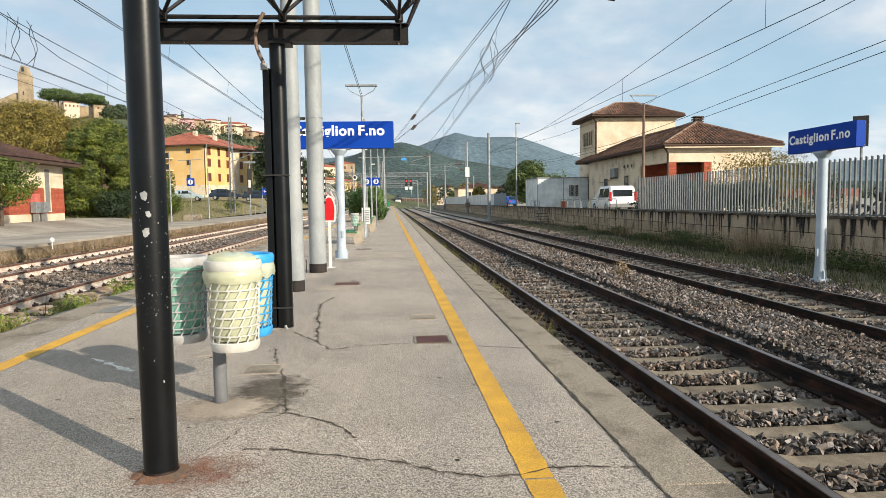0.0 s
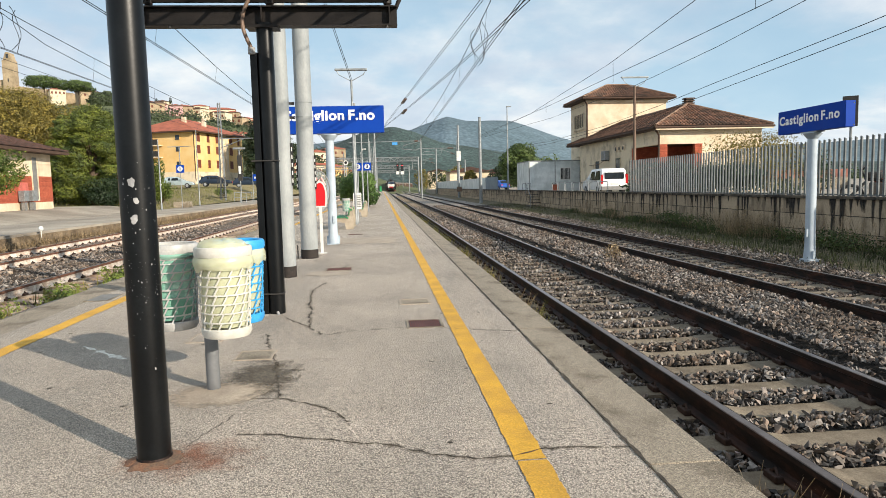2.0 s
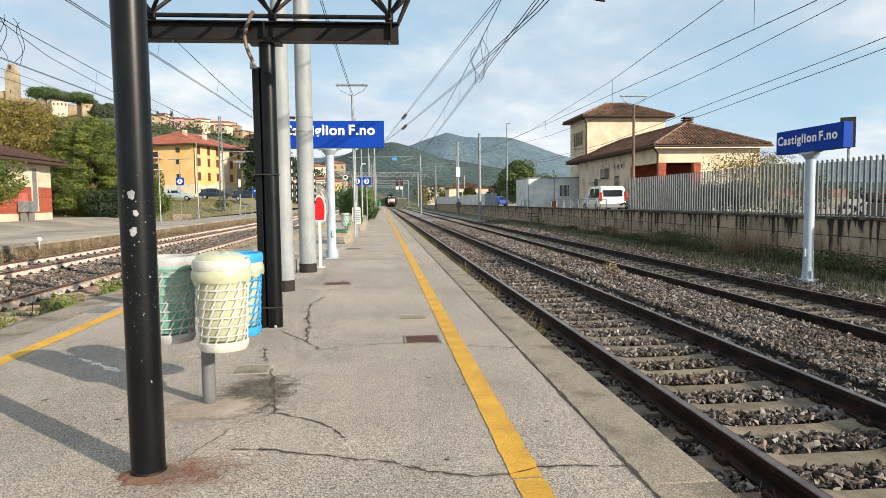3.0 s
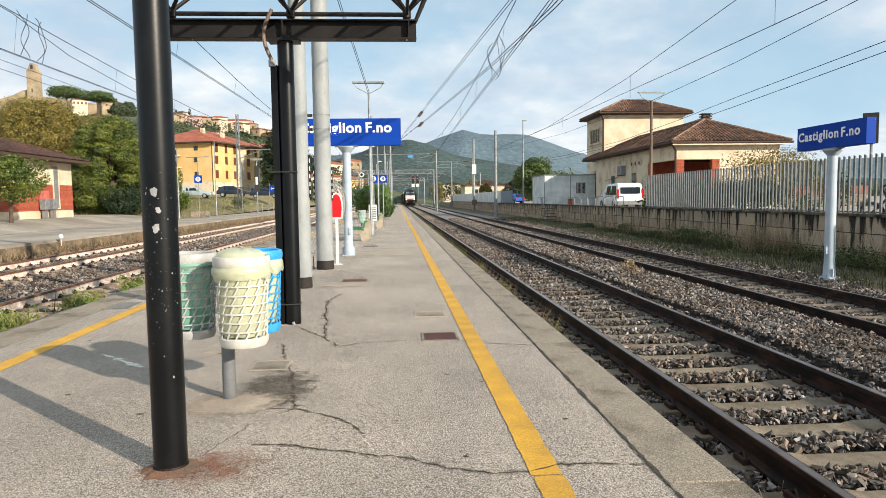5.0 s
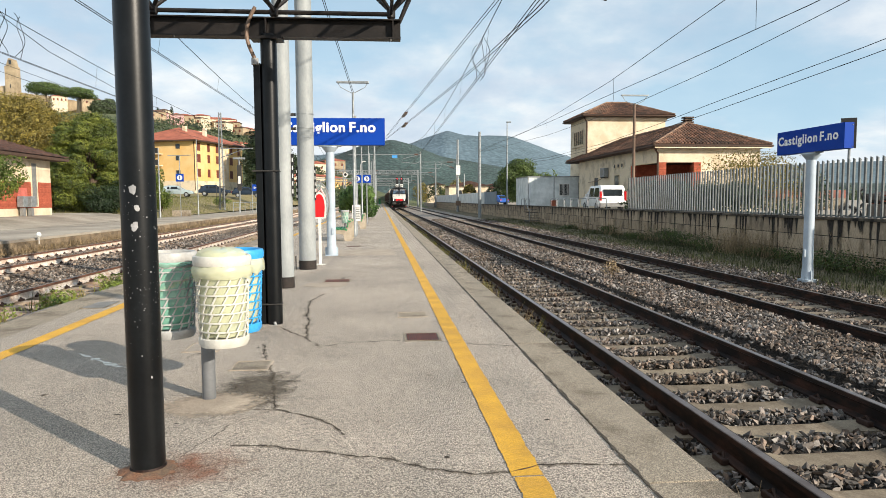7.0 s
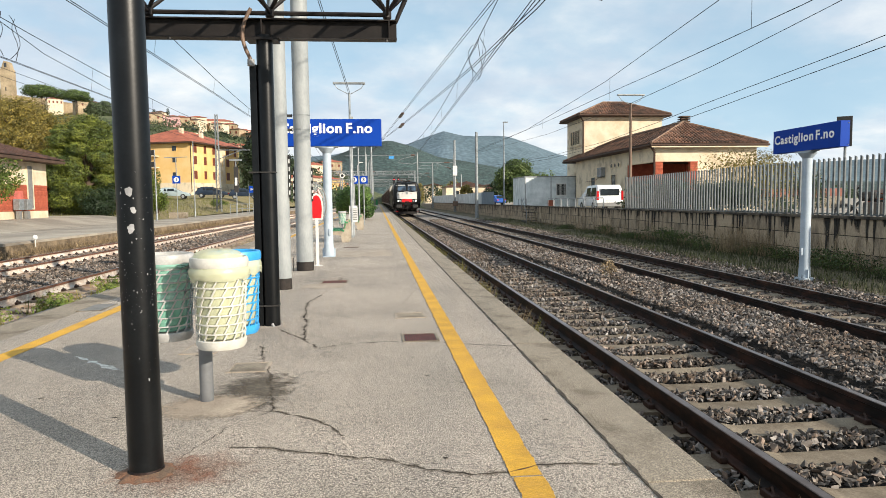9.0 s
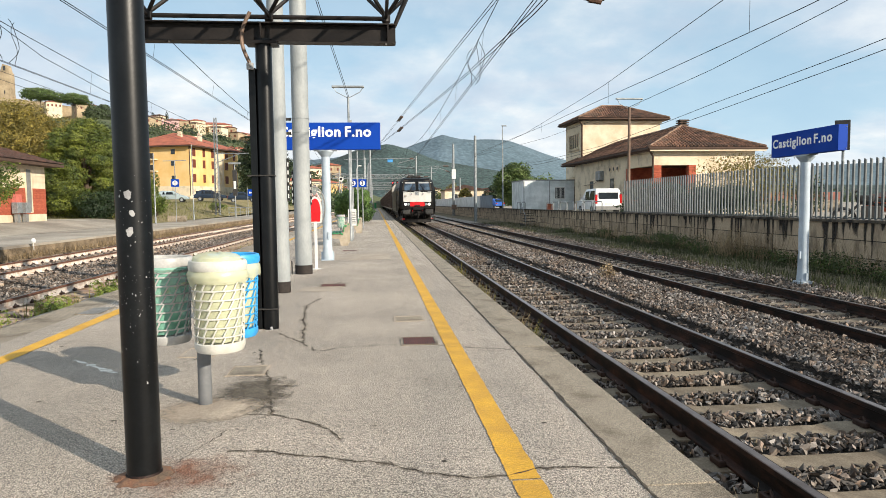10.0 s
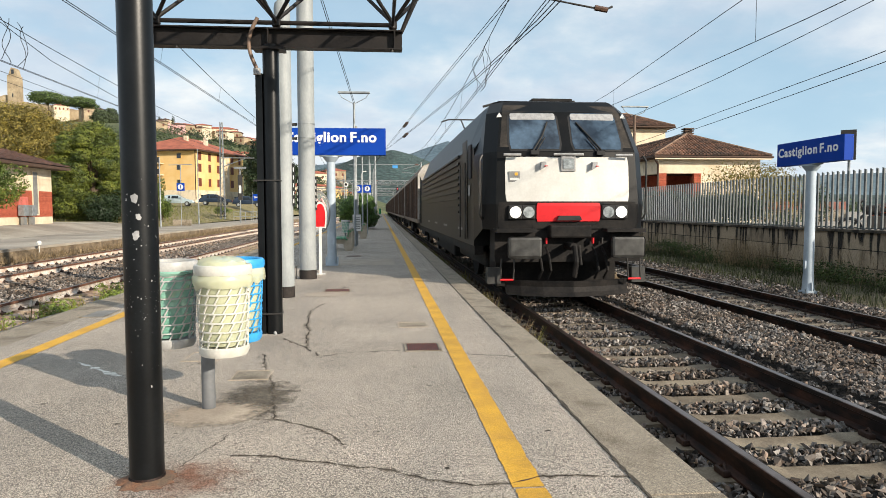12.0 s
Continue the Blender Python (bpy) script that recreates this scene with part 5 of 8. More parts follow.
part("antenna", tubes(([(0, 0, 4.0), (0.0, 0, 4.35)], 0.06)), GREY, post2)
lb = thing("litter_bin", "green lattice litter bin on the platform", "litter bin", pose(-1.28, 24.9, 0.43))
lb.scale = (0.85, 0.85, 0.85)
part("basket", made(basket, 0.15, 0.17, 0.05, 0.5, 7, 14), BINWHITE, lb)
part("rim", made(lathe, [(0.17, 0.5), (0.185, 0.52), (0.185, 0.56), (0.17, 0.58)], 24), BINGREY, lb, "", True)
part("liner", made(lathe, [(0.14, 0.03), (0.16, 0.5)], 20), BAG_G, lb)
part("post", made(lathe, [(0.035, -0.5), (0.035, 0.1)], 12), GREYPOST, lb)


def bench(x, y, turn=0.0):
    t = thing("bench", "concrete bench with green slats and rounded uprights", "bench", pose(x, y, 0, 0, 0, turn), "platform benches")
    for yy in (0.0, 1.5):
        bm = bmesh.new()
        prism(bm, [(-0.17, 0.0), (0.06, 0.0), (0.07, 0.55), (0.05, 0.66), (-0.02, 0.70), (-0.07, 0.64), (-0.14, 0.40), (-0.46, 0.36), (-0.52, 0.30), (-0.46, 0.24), (-0.22, 0.21)], yy - 0.06, yy + 0.06)
        part("end_support", bm, BENCH, t)
        for xx, zz in ((0.0, 0.62), (-0.12, 0.36)):
            b = bmesh.new()
            tube(b, [(xx, yy - 0.068, zz), (xx, yy - 0.06, zz)], 0.03, 12)
            part("cap", b, GREEN, t, "green round cap")
    for k in range(4):
        part("slat", boxes((-0.50 + k * 0.10, -0.43 + k * 0.10, -0.1, 1.6, 0.37, 0.40)), GREEN, t)
    for k in range(3):
        part("slat", boxes((-0.09 + k * 0.012, -0.06 + k * 0.012, -0.1, 1.6, 0.44 + 0.08 * k, 0.50 + 0.08 * k)), GREEN, t)
    return t


bench(-0.95, 21.5)
bench(-0.72, 30.5)
bush("hedge", "dense rounded green shrub growing beside the platform bench", -1.62, 46, 0, 2.7, 7.0, 2.45, LEAF_HEDGE, 22000, 0.15, 4, "shrub")
for k, (x, y, h) in enumerate(((-1.05, 40, 4.4), (-1.0, 62, 6.2), (-1.2, 76, 6.5), (-1.1, 92, 6.5))):
    slim_post("lamp_post", "slim pale post on the island platform", x, y, h, 0.05)


def number_sign(x, y, z, digit, s, post=True, base=0.0):
    t = thing("track_number_sign", "small blue square sign with a white disc and track number", "sign", pose(x, y, 0), "track number signs")
    b = part("board", boxes((-s / 2, s / 2, -0.02, 0.02, z - s / 2, z + s / 2), bev=0.005), SIGNBLUE, t)
    bm = bmesh.new()
    lathe(bm, [(s * 0.33, -0.003), (s * 0.33, 0.003)], 24)
    bmesh.ops.rotate(bm, verts=bm.verts, cent=(0, 0, 0), matrix=Matrix.Rotation(math.pi / 2, 3, "X"))
    bmesh.ops.translate(bm, verts=bm.verts, vec=(0, -0.0245, z))
    part("disc", bm, WHITE, b)
    tb = text_bm(digit, s * 0.62, 0.002, bold=0.01)
    bmesh.ops.translate(tb, verts=tb.verts, vec=(0, -0.031, z))
    part("numeral", tb, SIGNNAVY, b, "dark blue numeral")
    if post:
        part("pole", tubes(([(0, 0.04, base - 0.05), (0, 0.04, z + 0.3)], 0.03)), GALV, t)
    return t


number_sign(-0.70, 36.5, 2.42, "3", 0.42)
number_sign(-1.20, 36.5, 2.42, "2", 0.42)


# ---- the retaining wall, fence and what stands behind ----
WX, WTOP = 12.0, 0.77
wall = thing("retaining_wall", "stained precast concrete retaining wall of long panels", "wall", kind="structure")
# Near-black backing makes the joints between the panels read as dark lines.
part("backing", made(box, WX + 0.03, WX + 0.35, -6, 150, -1.2, WTOP - 0.07), JOINTDARK, wall)
pm = finish(made(box, 0, 0.10, 0.014, 2.386, 0, 0.424, bev=0.008), "panel", WALLPANEL)
wrng = np.random.default_rng(11)
for k in range(58):
    y = 5.0 + 2.4 * k
    for j in range(3):
        ob = part("panel", pm, None, wall)
        ob.location = (WX - 0.005 * wrng.random(), y, -0.62 + 0.445 * j)
part("capping", made(box, WX - 0.06, WX + 0.38, -6, 150, WTOP - 0.068, WTOP), STREAK, wall, "dark-stained capping")
srng = np.random.default_rng(4)
for k in range(400):
    y = 5 + 2.4 * (k // 10) + (0.0 if k % 10 == 0 else srng.uniform(0.2, 2.2))
    w, L = srng.uniform(0.05, 0.15 if k % 10 == 0 else 0.10), srng.uniform(0.9, 1.35) if k % 10 == 0 else 0.15 + 0.95 * srng.random() ** 1.6
    bm = bmesh.new()
    n = 8
    a = [bm.verts.new((WX - 0.0085 - 0.0001 * (k % 9), y - w * (1 - 0.2 * i / n) * (1 + 0.5 * noise.noise((i * 0.8, k, 0))), WTOP - 0.07 - L * i / n)) for i in range(n + 1)]
    b = [bm.verts.new((WX - 0.0085 - 0.0001 * (k % 9), y + w * (1 - 0.2 * i / n) * (1 + 0.5 * noise.noise((i * 0.8, k, 5))), WTOP - 0.07 - L * i / n)) for i in range(n + 1)]
    for i in range(n):
        bm.faces.new((a[i], b[i], b[i + 1], a[i + 1]))
    part("water_stain", bm, DRIP, wall, "black water stain")
terrain("verge", 8.4, 12.05, 24, -4, 150, 200, lambda x, y: -0.62 + 0.14 * smooth(8.6, 10.2, x) + 0.05 * noise.noise((x * 1.1, y * 0.7, 0)), VERGE, "weedy earth verge at the foot of the wall", "verge")
YARD = 0.42
solid("station_yard", made(box, WX + 0.36, 150, -20, 190, -1.0, YARD), PAVING, "pale paved station yard behind the wall", "yard", "structure")

fence = thing("fence", "galvanised steel bar fence standing on the wall", "fence", kind="structure")
sm = finish(boxes((-0.019, 0.019, -0.029, 0.029, 0, 1.50)), "fence_bar", FENCE)
for v in sm.vertices:
    if v.co.z > 1.4 and v.co.y > 0:
        v.co.z += 0.035
nb = 0
y = 9.0
while y < 32.2:
    ob = part("fence_bar", sm, None, fence)
    ob.location = (WX + 0.14, y, WTOP)
    ob.rotation_euler = (0, 0, radians(4))
    y += 0.205
part("rail", boxes((WX + 0.172, WX + 0.180, 9.0, 32.3, WTOP + 0.02, WTOP + 0.06)), FENCE, fence)
ff = bmesh.new()
y = 78.0
box(ff, WX + 0.1, WX + 0.16, 78, 150, WTOP, 2.1)
part("sheet_panel", ff, CABIN, fence, "pale sheet metal fencing")
part("sheet_panel", boxes((WX + 0.1, WX + 0.16, 70, 78, WTOP, 2.1)), mat("blue_sheet", lin(120, 140, 156), 0.5, 0.2, None, 1, 20, 0.05, 0.02), fence, "blue-grey sheet metal panel")


def hoop_rail(y0):
    t = thing("hoop_railing", "galvanised hoop railing on the wall top", "railing", pose(WX + 0.2, y0, WTOP), "hoop railings")
    part("hoop", tubes(([(0, 0, 0), (0, 0, 0.45), (0, 0.12, 0.54), (0, 1.3, 0.54), (0, 1.42, 0.45), (0, 1.42, 0)], 0.024)), GALV, t)
    return t


for k in range(9):
    hoop_rail(35.6 + 1.75 * k if k < 7 else 54.5 + 1.8 * (k - 7))
stairs = thing("steps", "short dark metal steps with a handrail up the wall", "steps", pose(WX - 0.02, 49.5, 0), kind="structure")
for k in range(6):
    part("step", boxes((-0.9, -0.02, 0.28 * k, 0.28 * k + 0.26, -0.55 + 0.2 * k, -0.51 + 0.2 * k)), IRON, stairs)
part("handrail", tubes(([(-0.92, 0, -0.6), (-0.92, 0, 0.35), (-0.92, 1.7, 1.35), (-0.92, 1.7, 0.5)], 0.025)), GALV, stairs)
part("stringer", boxes((-0.95, -0.91, 0, 1.7, -0.62, -0.3)), IRON, stairs)


# ---- station buildings ----
def tiles_on(parent, a, b, c, d, cols, rows, material=None, lift=0.02):
    """Rows of half-round clay tiles over the roof plane a b (eave) c d (ridge), with the ends of each row kept inside the slope."""
    a, b, c, d = map(Vector, (a, b, c, d))
    bm = bmesh.new()
    nrm = (b - a).cross(d - a).normalized()
    if nrm.z < 0:
        nrm = -nrm
    for i in range(rows):
        v0, v1 = i / rows, min(1.0, (i + 1.12) / rows)
        e0, e1 = a.lerp(d, v0), b.lerp(c, v0)
        f0, f1 = a.lerp(d, v1), b.lerp(c, v1)
        n = max(1, int(round(cols * (e1 - e0).length / (b - a).length)))
        for k in range(n):
            p0, p1 = e0.lerp(e1, k / n), e0.lerp(e1, (k + 1) / n)
            q0, q1 = f0.lerp(f1, k / n), f0.lerp(f1, (k + 1) / n)
            h = (p1 - p0).length * 0.42
            up0, up1 = nrm * (lift + 0.03 + random.uniform(0, 0.02)), nrm * lift
            ring0 = [p0 + up0, p0.lerp(p1, 0.25) + up0 + nrm * h * 0.8, p0.lerp(p1, 0.6) + up0 + nrm * h * 0.8, p0.lerp(p1, 0.85) + up0]
            ring1 = [q0 + up1, q0.lerp(q1, 0.25) + up1 + nrm * h * 0.7, q0.lerp(q1, 0.6) + up1 + nrm * h * 0.7, q0.lerp(q1, 0.85) + up1]
            r0, r1 = [bm.verts.new(p) for p in ring0], [bm.verts.new(p) for p in ring1]
            for j in range(3):
                bm.faces.new((r0[j], r0[j + 1], r1[j + 1], r1[j]))
            bm.faces.new(r0[::-1])
    return part("roof_tiles", bm, material or TILE, parent, "weathered clay tiles")


def hip_roof(parent, x0, x1, y0, y1, z, h, over, ridge_along="x", cols=30, rows=14, material=None, thick=0.16):
    """A hipped roof with eaves, tiled on all four slopes."""
    X0, X1, Y0, Y1 = x0 - over, x1 + over, y0 - over, y1 + over
    half = min(X1 - X0, Y1 - Y0) / 2
    if ridge_along == "x":
        r0, r1 = (X0 + half, (Y0 + Y1) / 2, z + h), (X1 - half, (Y0 + Y1) / 2, z + h)
    else:
        r0, r1 = ((X0 + X1) / 2, Y0 + half, z + h), ((X0 + X1) / 2, Y1 - half, z + h)
    c = [(X0, Y0, z), (X1, Y0, z), (X1, Y1, z), (X0, Y1, z)]
    bm = bmesh.new()
    lo = [bm.verts.new((x, y, zz - thick)) for x, y, zz in c]
    hi = [bm.verts.new(p) for p in c]
    a, b = bm.verts.new(r0), bm.verts.new(r1)
    bm.faces.new(lo[::-1])
    for i in range(4):
        bm.faces.new((lo[i], lo[(i + 1) % 4], hi[(i + 1) % 4], hi[i]))
    if ridge_along == "x":
        slopes = ((hi[0], hi[1], b, a), (hi[1], hi[2], b), (hi[2], hi[3], a, b), (hi[3], hi[0], a))
        sl = ((c[0], c[1], r1, r0), (c[1], c[2], r1, r1), (c[2], c[3], r0, r1), (c[3], c[0], r0, r0))
    else:
        slopes = ((hi[0], hi[1], a), (hi[1], hi[2], b, a), (hi[2], hi[3], b), (hi[3], hi[0], a, b))
        sl = ((c[0], c[1], r0, r0), (c[1], c[2], r1, r0), (c[2], c[3], r1, r1), (c[3], c[0], r0, r1))
    for s in slopes:
        bm.faces.new(s)
    roof = part("roof", bm, EAVE, parent, "tiled hipped roof")
    for s in (sl[0], sl[1], sl[3]):
        ln = (Vector(s[1]) - Vector(s[0])).length
        tiles_on(roof, *s, max(4, int(ln / 0.24)), rows, material)
    ridge = bmesh.new()
    for p, q in ((c[0], r0), (c[1], r1 if ridge_along == "x" else r0), (r0, r1), (c[3], r0 if ridge_along == "x" else r1)):
        tube(ridge, [Vector(p) + Vector((0, 0, 0.08)), Vector(q) + Vector((0, 0, 0.08))], 0.09, 6)
    part("ridge_tiles", ridge, material or RIDGE, roof)
    part("gutter", tubes(([(X0 - 0.05, Y0 - 0.06, z - 0.06), (X1 + 0.05, Y0 - 0.06, z - 0.06)], 0.07), ([(X0 - 0.06, Y0, z - 0.06), (X0 - 0.06, Y1, z - 0.06)], 0.07)), EAVE, roof)
    return roof


def window_in(parent, face, u, z, w, h, name="window", glass=None, frame=None, at=0.0, bars=0, shutter=None):
    """A window on a wall that faces -y (face 'y') or -x (face 'x'): dark pane set in a raised frame with a sill."""
    def b(u0, u1, d0, d1, z0, z1):
        if face == "X":
            return (at - d1, at - d0, u0, u1, z0, z1)
        return (u0, u1, at + d0, at + d1, z0, z1) if face == "y" else (at + d0, at + d1, u0, u1, z0, z1)

    win = part(name, boxes(b(u - w / 2, u + w / 2, -0.012, 0.05, z - h / 2, z + h / 2)), glass or OPENING, parent)
    fr = frame or WHITE
    t = 0.06
    part("frame", boxes(b(u - w / 2 - t, u - w / 2, -0.05, 0.05, z - h / 2 - t, z + h / 2 + t), b(u + w / 2, u + w / 2 + t, -0.05, 0.05, z - h / 2 - t, z + h / 2 + t), b(u - w / 2, u + w / 2, -0.05, 0.05, z + h / 2, z + h / 2 + t), b(u - w / 2, u + w / 2, -0.05, 0.05, z - h / 2 - t, z - h / 2)), fr, win)
    for k in range(bars):
        uu = u - w / 2 + w * (k + 1) / (bars + 1)
        part("bar", boxes(b(uu - 0.015, uu + 0.015, -0.045, -0.02, z - h / 2, z + h / 2)), fr, win)
    return win


tower = thing("station_tower", "cream stucco two-storey tower block with a brown tiled hipped roof", "building", kind="structure")
part("wall", boxes((18.75, 26.0, 60.05, 65.3, YARD, 8.62)), STUCCO, tower, "cream stucco")
part("side_wall", boxes((18.69, 18.748, 60.05, 65.3, YARD, 8.62)), STUCCO_OLD, tower, "peeling grey stucco")
hip_roof(tower, 18.75, 26.0, 60.05, 65.3, 8.78, 1.45, 0.62, "x", rows=12)
part("cornice", boxes((18.62, 26.1, 59.93, 60.048, 8.36, 8.60)), STUCCO, tower)
window_in(tower, "x", 62.6, 6.95, 2.9, 1.25, frame=STUCCO_OLD, at=18.69, bars=4)
part("slab_lintel", boxes((18.55, 18.69, 60.9, 64.4, 6.12, 6.22)), STUCCO_OLD, tower)
part("door", boxes((18.64, 18.69, 61.3, 62.5, YARD, 2.75)), EAVE, tower, "brown door")
part("door_hood", boxes((18.40, 18.69, 61.0, 62.9, 3.62, 3.72)), STUCCO_OLD, tower)
part("wall_box", boxes((18.5, 18.69, 63.6, 64.3, 2.5, 3.3)), GREY, tower)
part("downpipe", tubes(([(18.62, 59.92, YARD), (18.62, 59.92, 8.2), (18.3, 59.7, 8.6)], 0.08)), EAVE, tower)

station = thing("station_house", "single-storey cream stucco station house with a brown tiled hipped roof and brick portico", "building", kind="structure")
EV = 4.72
part("side_wall", boxes((18.0, 18.3, 47.4, 60.0, YARD, EV - 0.16), (18.0, 18.3, 42.5, 47.4, 3.62, EV - 0.16)), STUCCO_OLD, station, "stained stucco wall")
part("front_wall", boxes((20.85, 24.9, 42.5, 42.8, YARD, EV - 0.16), (18.3, 20.85, 42.5, 42.8, 3.62, EV - 0.16)), STUCCO, station, "cream stucco wall")
part("end_wall", boxes((24.6, 24.9, 42.8, 60.0, YARD, EV - 0.16)), STUCCO, station)
part("portico_wall", boxes((18.3, 24.6, 47.4, 47.6, YARD, EV - 0.17), (22.4, 22.6, 42.8, 47.4, YARD, EV - 0.17)), BRICK, station, "red brick inside the portico")
part("portico_ceiling", boxes((18.3, 22.4, 42.8, 47.4, 3.7, 3.78)), EAVE, station)
brick_me = finish(boxes((-0.245, 0.245, -0.055, 0.055, 0.0, 0.062)), "brick", BRICK)
for px_, py_ in ((18.25, 42.52), (20.60, 42.52), (18.25, 47.2)):
    pier = part("brick_pier", boxes((px_ - 0.24, px_ + 0.24, py_ - 0.02, py_ + 0.26, YARD, 3.62)), BRICK, station, "red brick pier")
    for k in range(18):
        ob = part("brick", brick_me, None, pier)
        ob.location = (px_ + (0.006 if k % 2 else -0.006), py_ - 0.022, 2.3 + 0.074 * k)
hip_roof(station, 18.0, 24.9, 42.5, 62.0, EV, 1.75, 0.5, "y", rows=16)
part("fascia", boxes((17.52, 25.38, 41.96, 41.998, EV - 0.22, EV - 0.1)), STUCCO, station)
ch = part("chimney", boxes((21.62, 22.14, 46.5, 47.0, 5.9, 6.62)), STREAK, station, "stubby chimney with slatted cap")
for k in range(3):
    part("cap_slat", boxes((21.55, 22.21, 46.43, 47.07, 6.63 + 0.17 * k, 6.71 + 0.17 * k)), EAVE, ch)
part("cap_core", boxes((21.66, 22.10, 46.54, 46.96, 6.62, 6.98)), STREAK, ch)
for yy in (50.6, 49.8, 49.0):
    v = bmesh.new()
    tube(v, [(17.93, yy, 3.75), (18.02, yy, 3.75)], 0.24, 18)
    vo = part("round_vent", v, STUCCO, station, "round louvred vent")
    v = bmesh.new()
    tube(v, [(17.92, yy, 3.75), (17.93, yy, 3.75)], 0.15, 18)
    part("louvre", v, IRON, vo)
part("downpipe", tubes(([(17.9, 42.4, 2.6), (17.9, 42.4, 4.2), (17.5, 42.1, 4.6)], 0.07)), EAVE, station)
for yy, z0, z1 in ((55.1, 1.4, 3.0), (50.2, 1.4, 3.05)):
    window_in(station, "x", yy, (z0 + z1) / 2, 1.0, z1 - z0, frame=STUCCO_OLD, at=18.0)
ac = thing("air_conditioner", "weathered grey air conditioner unit on the station wall", "air conditioner", pose(17.98, 52.6, 3.0))
part("case", boxes((-0.36, 0, -0.5, 0.5, 0, 0.72), bev=0.02), GALV, ac)
v = bmesh.new()
tube(v, [(-0.375, 0.08, 0.36), (-0.361, 0.08, 0.36)], 0.26, 20)
part("fan_grille", v, GREY, ac)
part("bracket", boxes((-0.36, 0, -0.4, -0.36, -0.06, 0), (-0.36, 0, 0.36, 0.4, -0.06, 0)), IRON, ac)
part("pipe", tubes(([(-0.05, 0.5, 0.0), (-0.05, 2.0, -0.25), (-0.05, 4.5, -0.3)], 0.025)), CABLE, ac)

wp = thing("wooden_lamp_pole", "weathered brown wooden pole with a strip lamp on top", "street lamp", pose(14.6, 38.0, YARD))
part("pole", made(lathe, [(0.095, 0), (0.07, 6.3)], 16), mat("old_pole_wood", lin(128, 108, 92), 0.85, 0, lin(98, 80, 68), 3, 40, 0.2, 0.2, stretch=(1, 1, 0.2)), wp, "", True)
part("arm", tubes(([(0, 0, 6.2), (-0.55, 0, 6.45), (-0.75, 0, 6.75)], 0.018), ([(0, 0, 6.2), (0.55, 0, 6.45), (0.75, 0, 6.75)], 0.018)), GALV, wp)
part("strip_lamp", boxes((-0.80, 0.80, -0.08, 0.08, 6.72, 6.80), bev=0.02), GALV, wp)


def road_car(name, label, m, paint, length, width, height, van=False):
    """A car or small van; its tail faces -y."""
    t = thing(name, label, "van" if van else "car", m)
    w = width / 2
    if van:
        prof = [(0, 0.35), (0, 0.95), (0.12, height - 0.12), (0.35, height), (length * 0.55, height - 0.02), (length * 0.74, 1.05), (length * 0.96, 0.92), (length, 0.72), (length, 0.35)]
    else:
        prof = [(0, 0.4), (0.02, 0.8), (0.2, 0.95), (0.75, height - 0.08), (1.2, height), (length * 0.55, height - 0.03), (length * 0.74, 0.92), (length * 0.95, 0.80), (length, 0.62), (length, 0.35)]
    bm = bmesh.new()
    def half(z):
        return w * (1 - 0.13 * smooth(0.9, height + 0.15, z))

    ring_loft(bm, [[(s * half(z), y, z) for y, z in prof] for s in (-1, 1)])
    bmesh.ops.bevel(bm, geom=list(bm.edges), offset=0.05, segments=2, affect="EDGES", profile=0.5)
    body = part("body", bm, paint, t, "", True)
    if van:
        part("rear_window", boxes((-w * 0.72, w * 0.72, -0.005, 0.06, 1.05, height - 0.28)), CARGLASS, t)
        part("rear_bumper", boxes((-w, w, -0.10, 0.10, 0.32, 0.58), bev=0.03), GREY, t)
        for s in (-1, 1):
            part("tail_lamp", boxes((s * w * 0.93 - 0.07, s * w * 0.93 + 0.07, -0.02, 0.08, 0.75, 1.35)), TAIL, t)
        part("plate", boxes((-0.26, 0.26, -0.012, 0.0, 0.66, 0.78)), WHITE, t)
    else:
        part("rear_window", boxes((-w * 0.65, w * 0.65, 0.28, 0.5, 0.98, height - 0.12)), CARGLASS, t)
        for s in (-1, 1):
            part("lamp", boxes((s * w * 0.8 - 0.12, s * w * 0.8 + 0.12, -0.01, 0.06, 0.7, 0.85)), TAIL, t)
    for s in (-1, 1):
        for ya, yb, top in ((0.08 if van else 0.24, 0.32, 0.0), (0.34, 0.56, 0.0)):
            wb = bmesh.new()
            zl, zh = 1.0, height - 0.17
            ring_loft(wb, [[(s * (half(z) + o), y, z) for y, z in ((length * ya, zl), (length * yb, zl), (length * (yb - 0.02), zh), (length * (ya + 0.02), zh))] for o in (-0.02, 0.008)])
            part("side_window", wb, CARGLASS, t)
        for yy in (length * 0.19, length * 0.80):
            b = bmesh.new()
            tube(b, [(s * (w - 0.2), yy, 0.31), (s * (w + 0.005), yy, 0.31)], 0.31, 20)
            wh = part("wheel", b, RUBBER, t)
            b = bmesh.new()
            tube(b, [(s * (w + 0.004), yy, 0.31), (s * (w + 0.015), yy, 0.31)], 0.19, 14)
            part("rim", b, GALV, wh)
        part("mirror", boxes((*sorted((s * w, s * (w + 0.16))), length * 0.60, length * 0.64, 1.0, 1.2)), paint, t)
    return t


road_car("parked_van", "white small van parked behind the wall", pose(15.35, 43.5, YARD), CARWHITE, 4.2, 1.80, 1.76, True)
road_car("parked_car", "blue car parked beside the site cabin", pose(18.2, 98, YARD, 0, 0, 30), mat("blue_car_paint", lin(40, 84, 160), 0.25, 0.1, None, 1, 20, 0.02, 0.0), 4.1, 1.75, 1.5)
road_car("parked_car", "white car parked beyond the site cabin", pose(16.4, 100, YARD, 0, 0, 30), CARWHITE, 4.1, 1.75, 1.5)

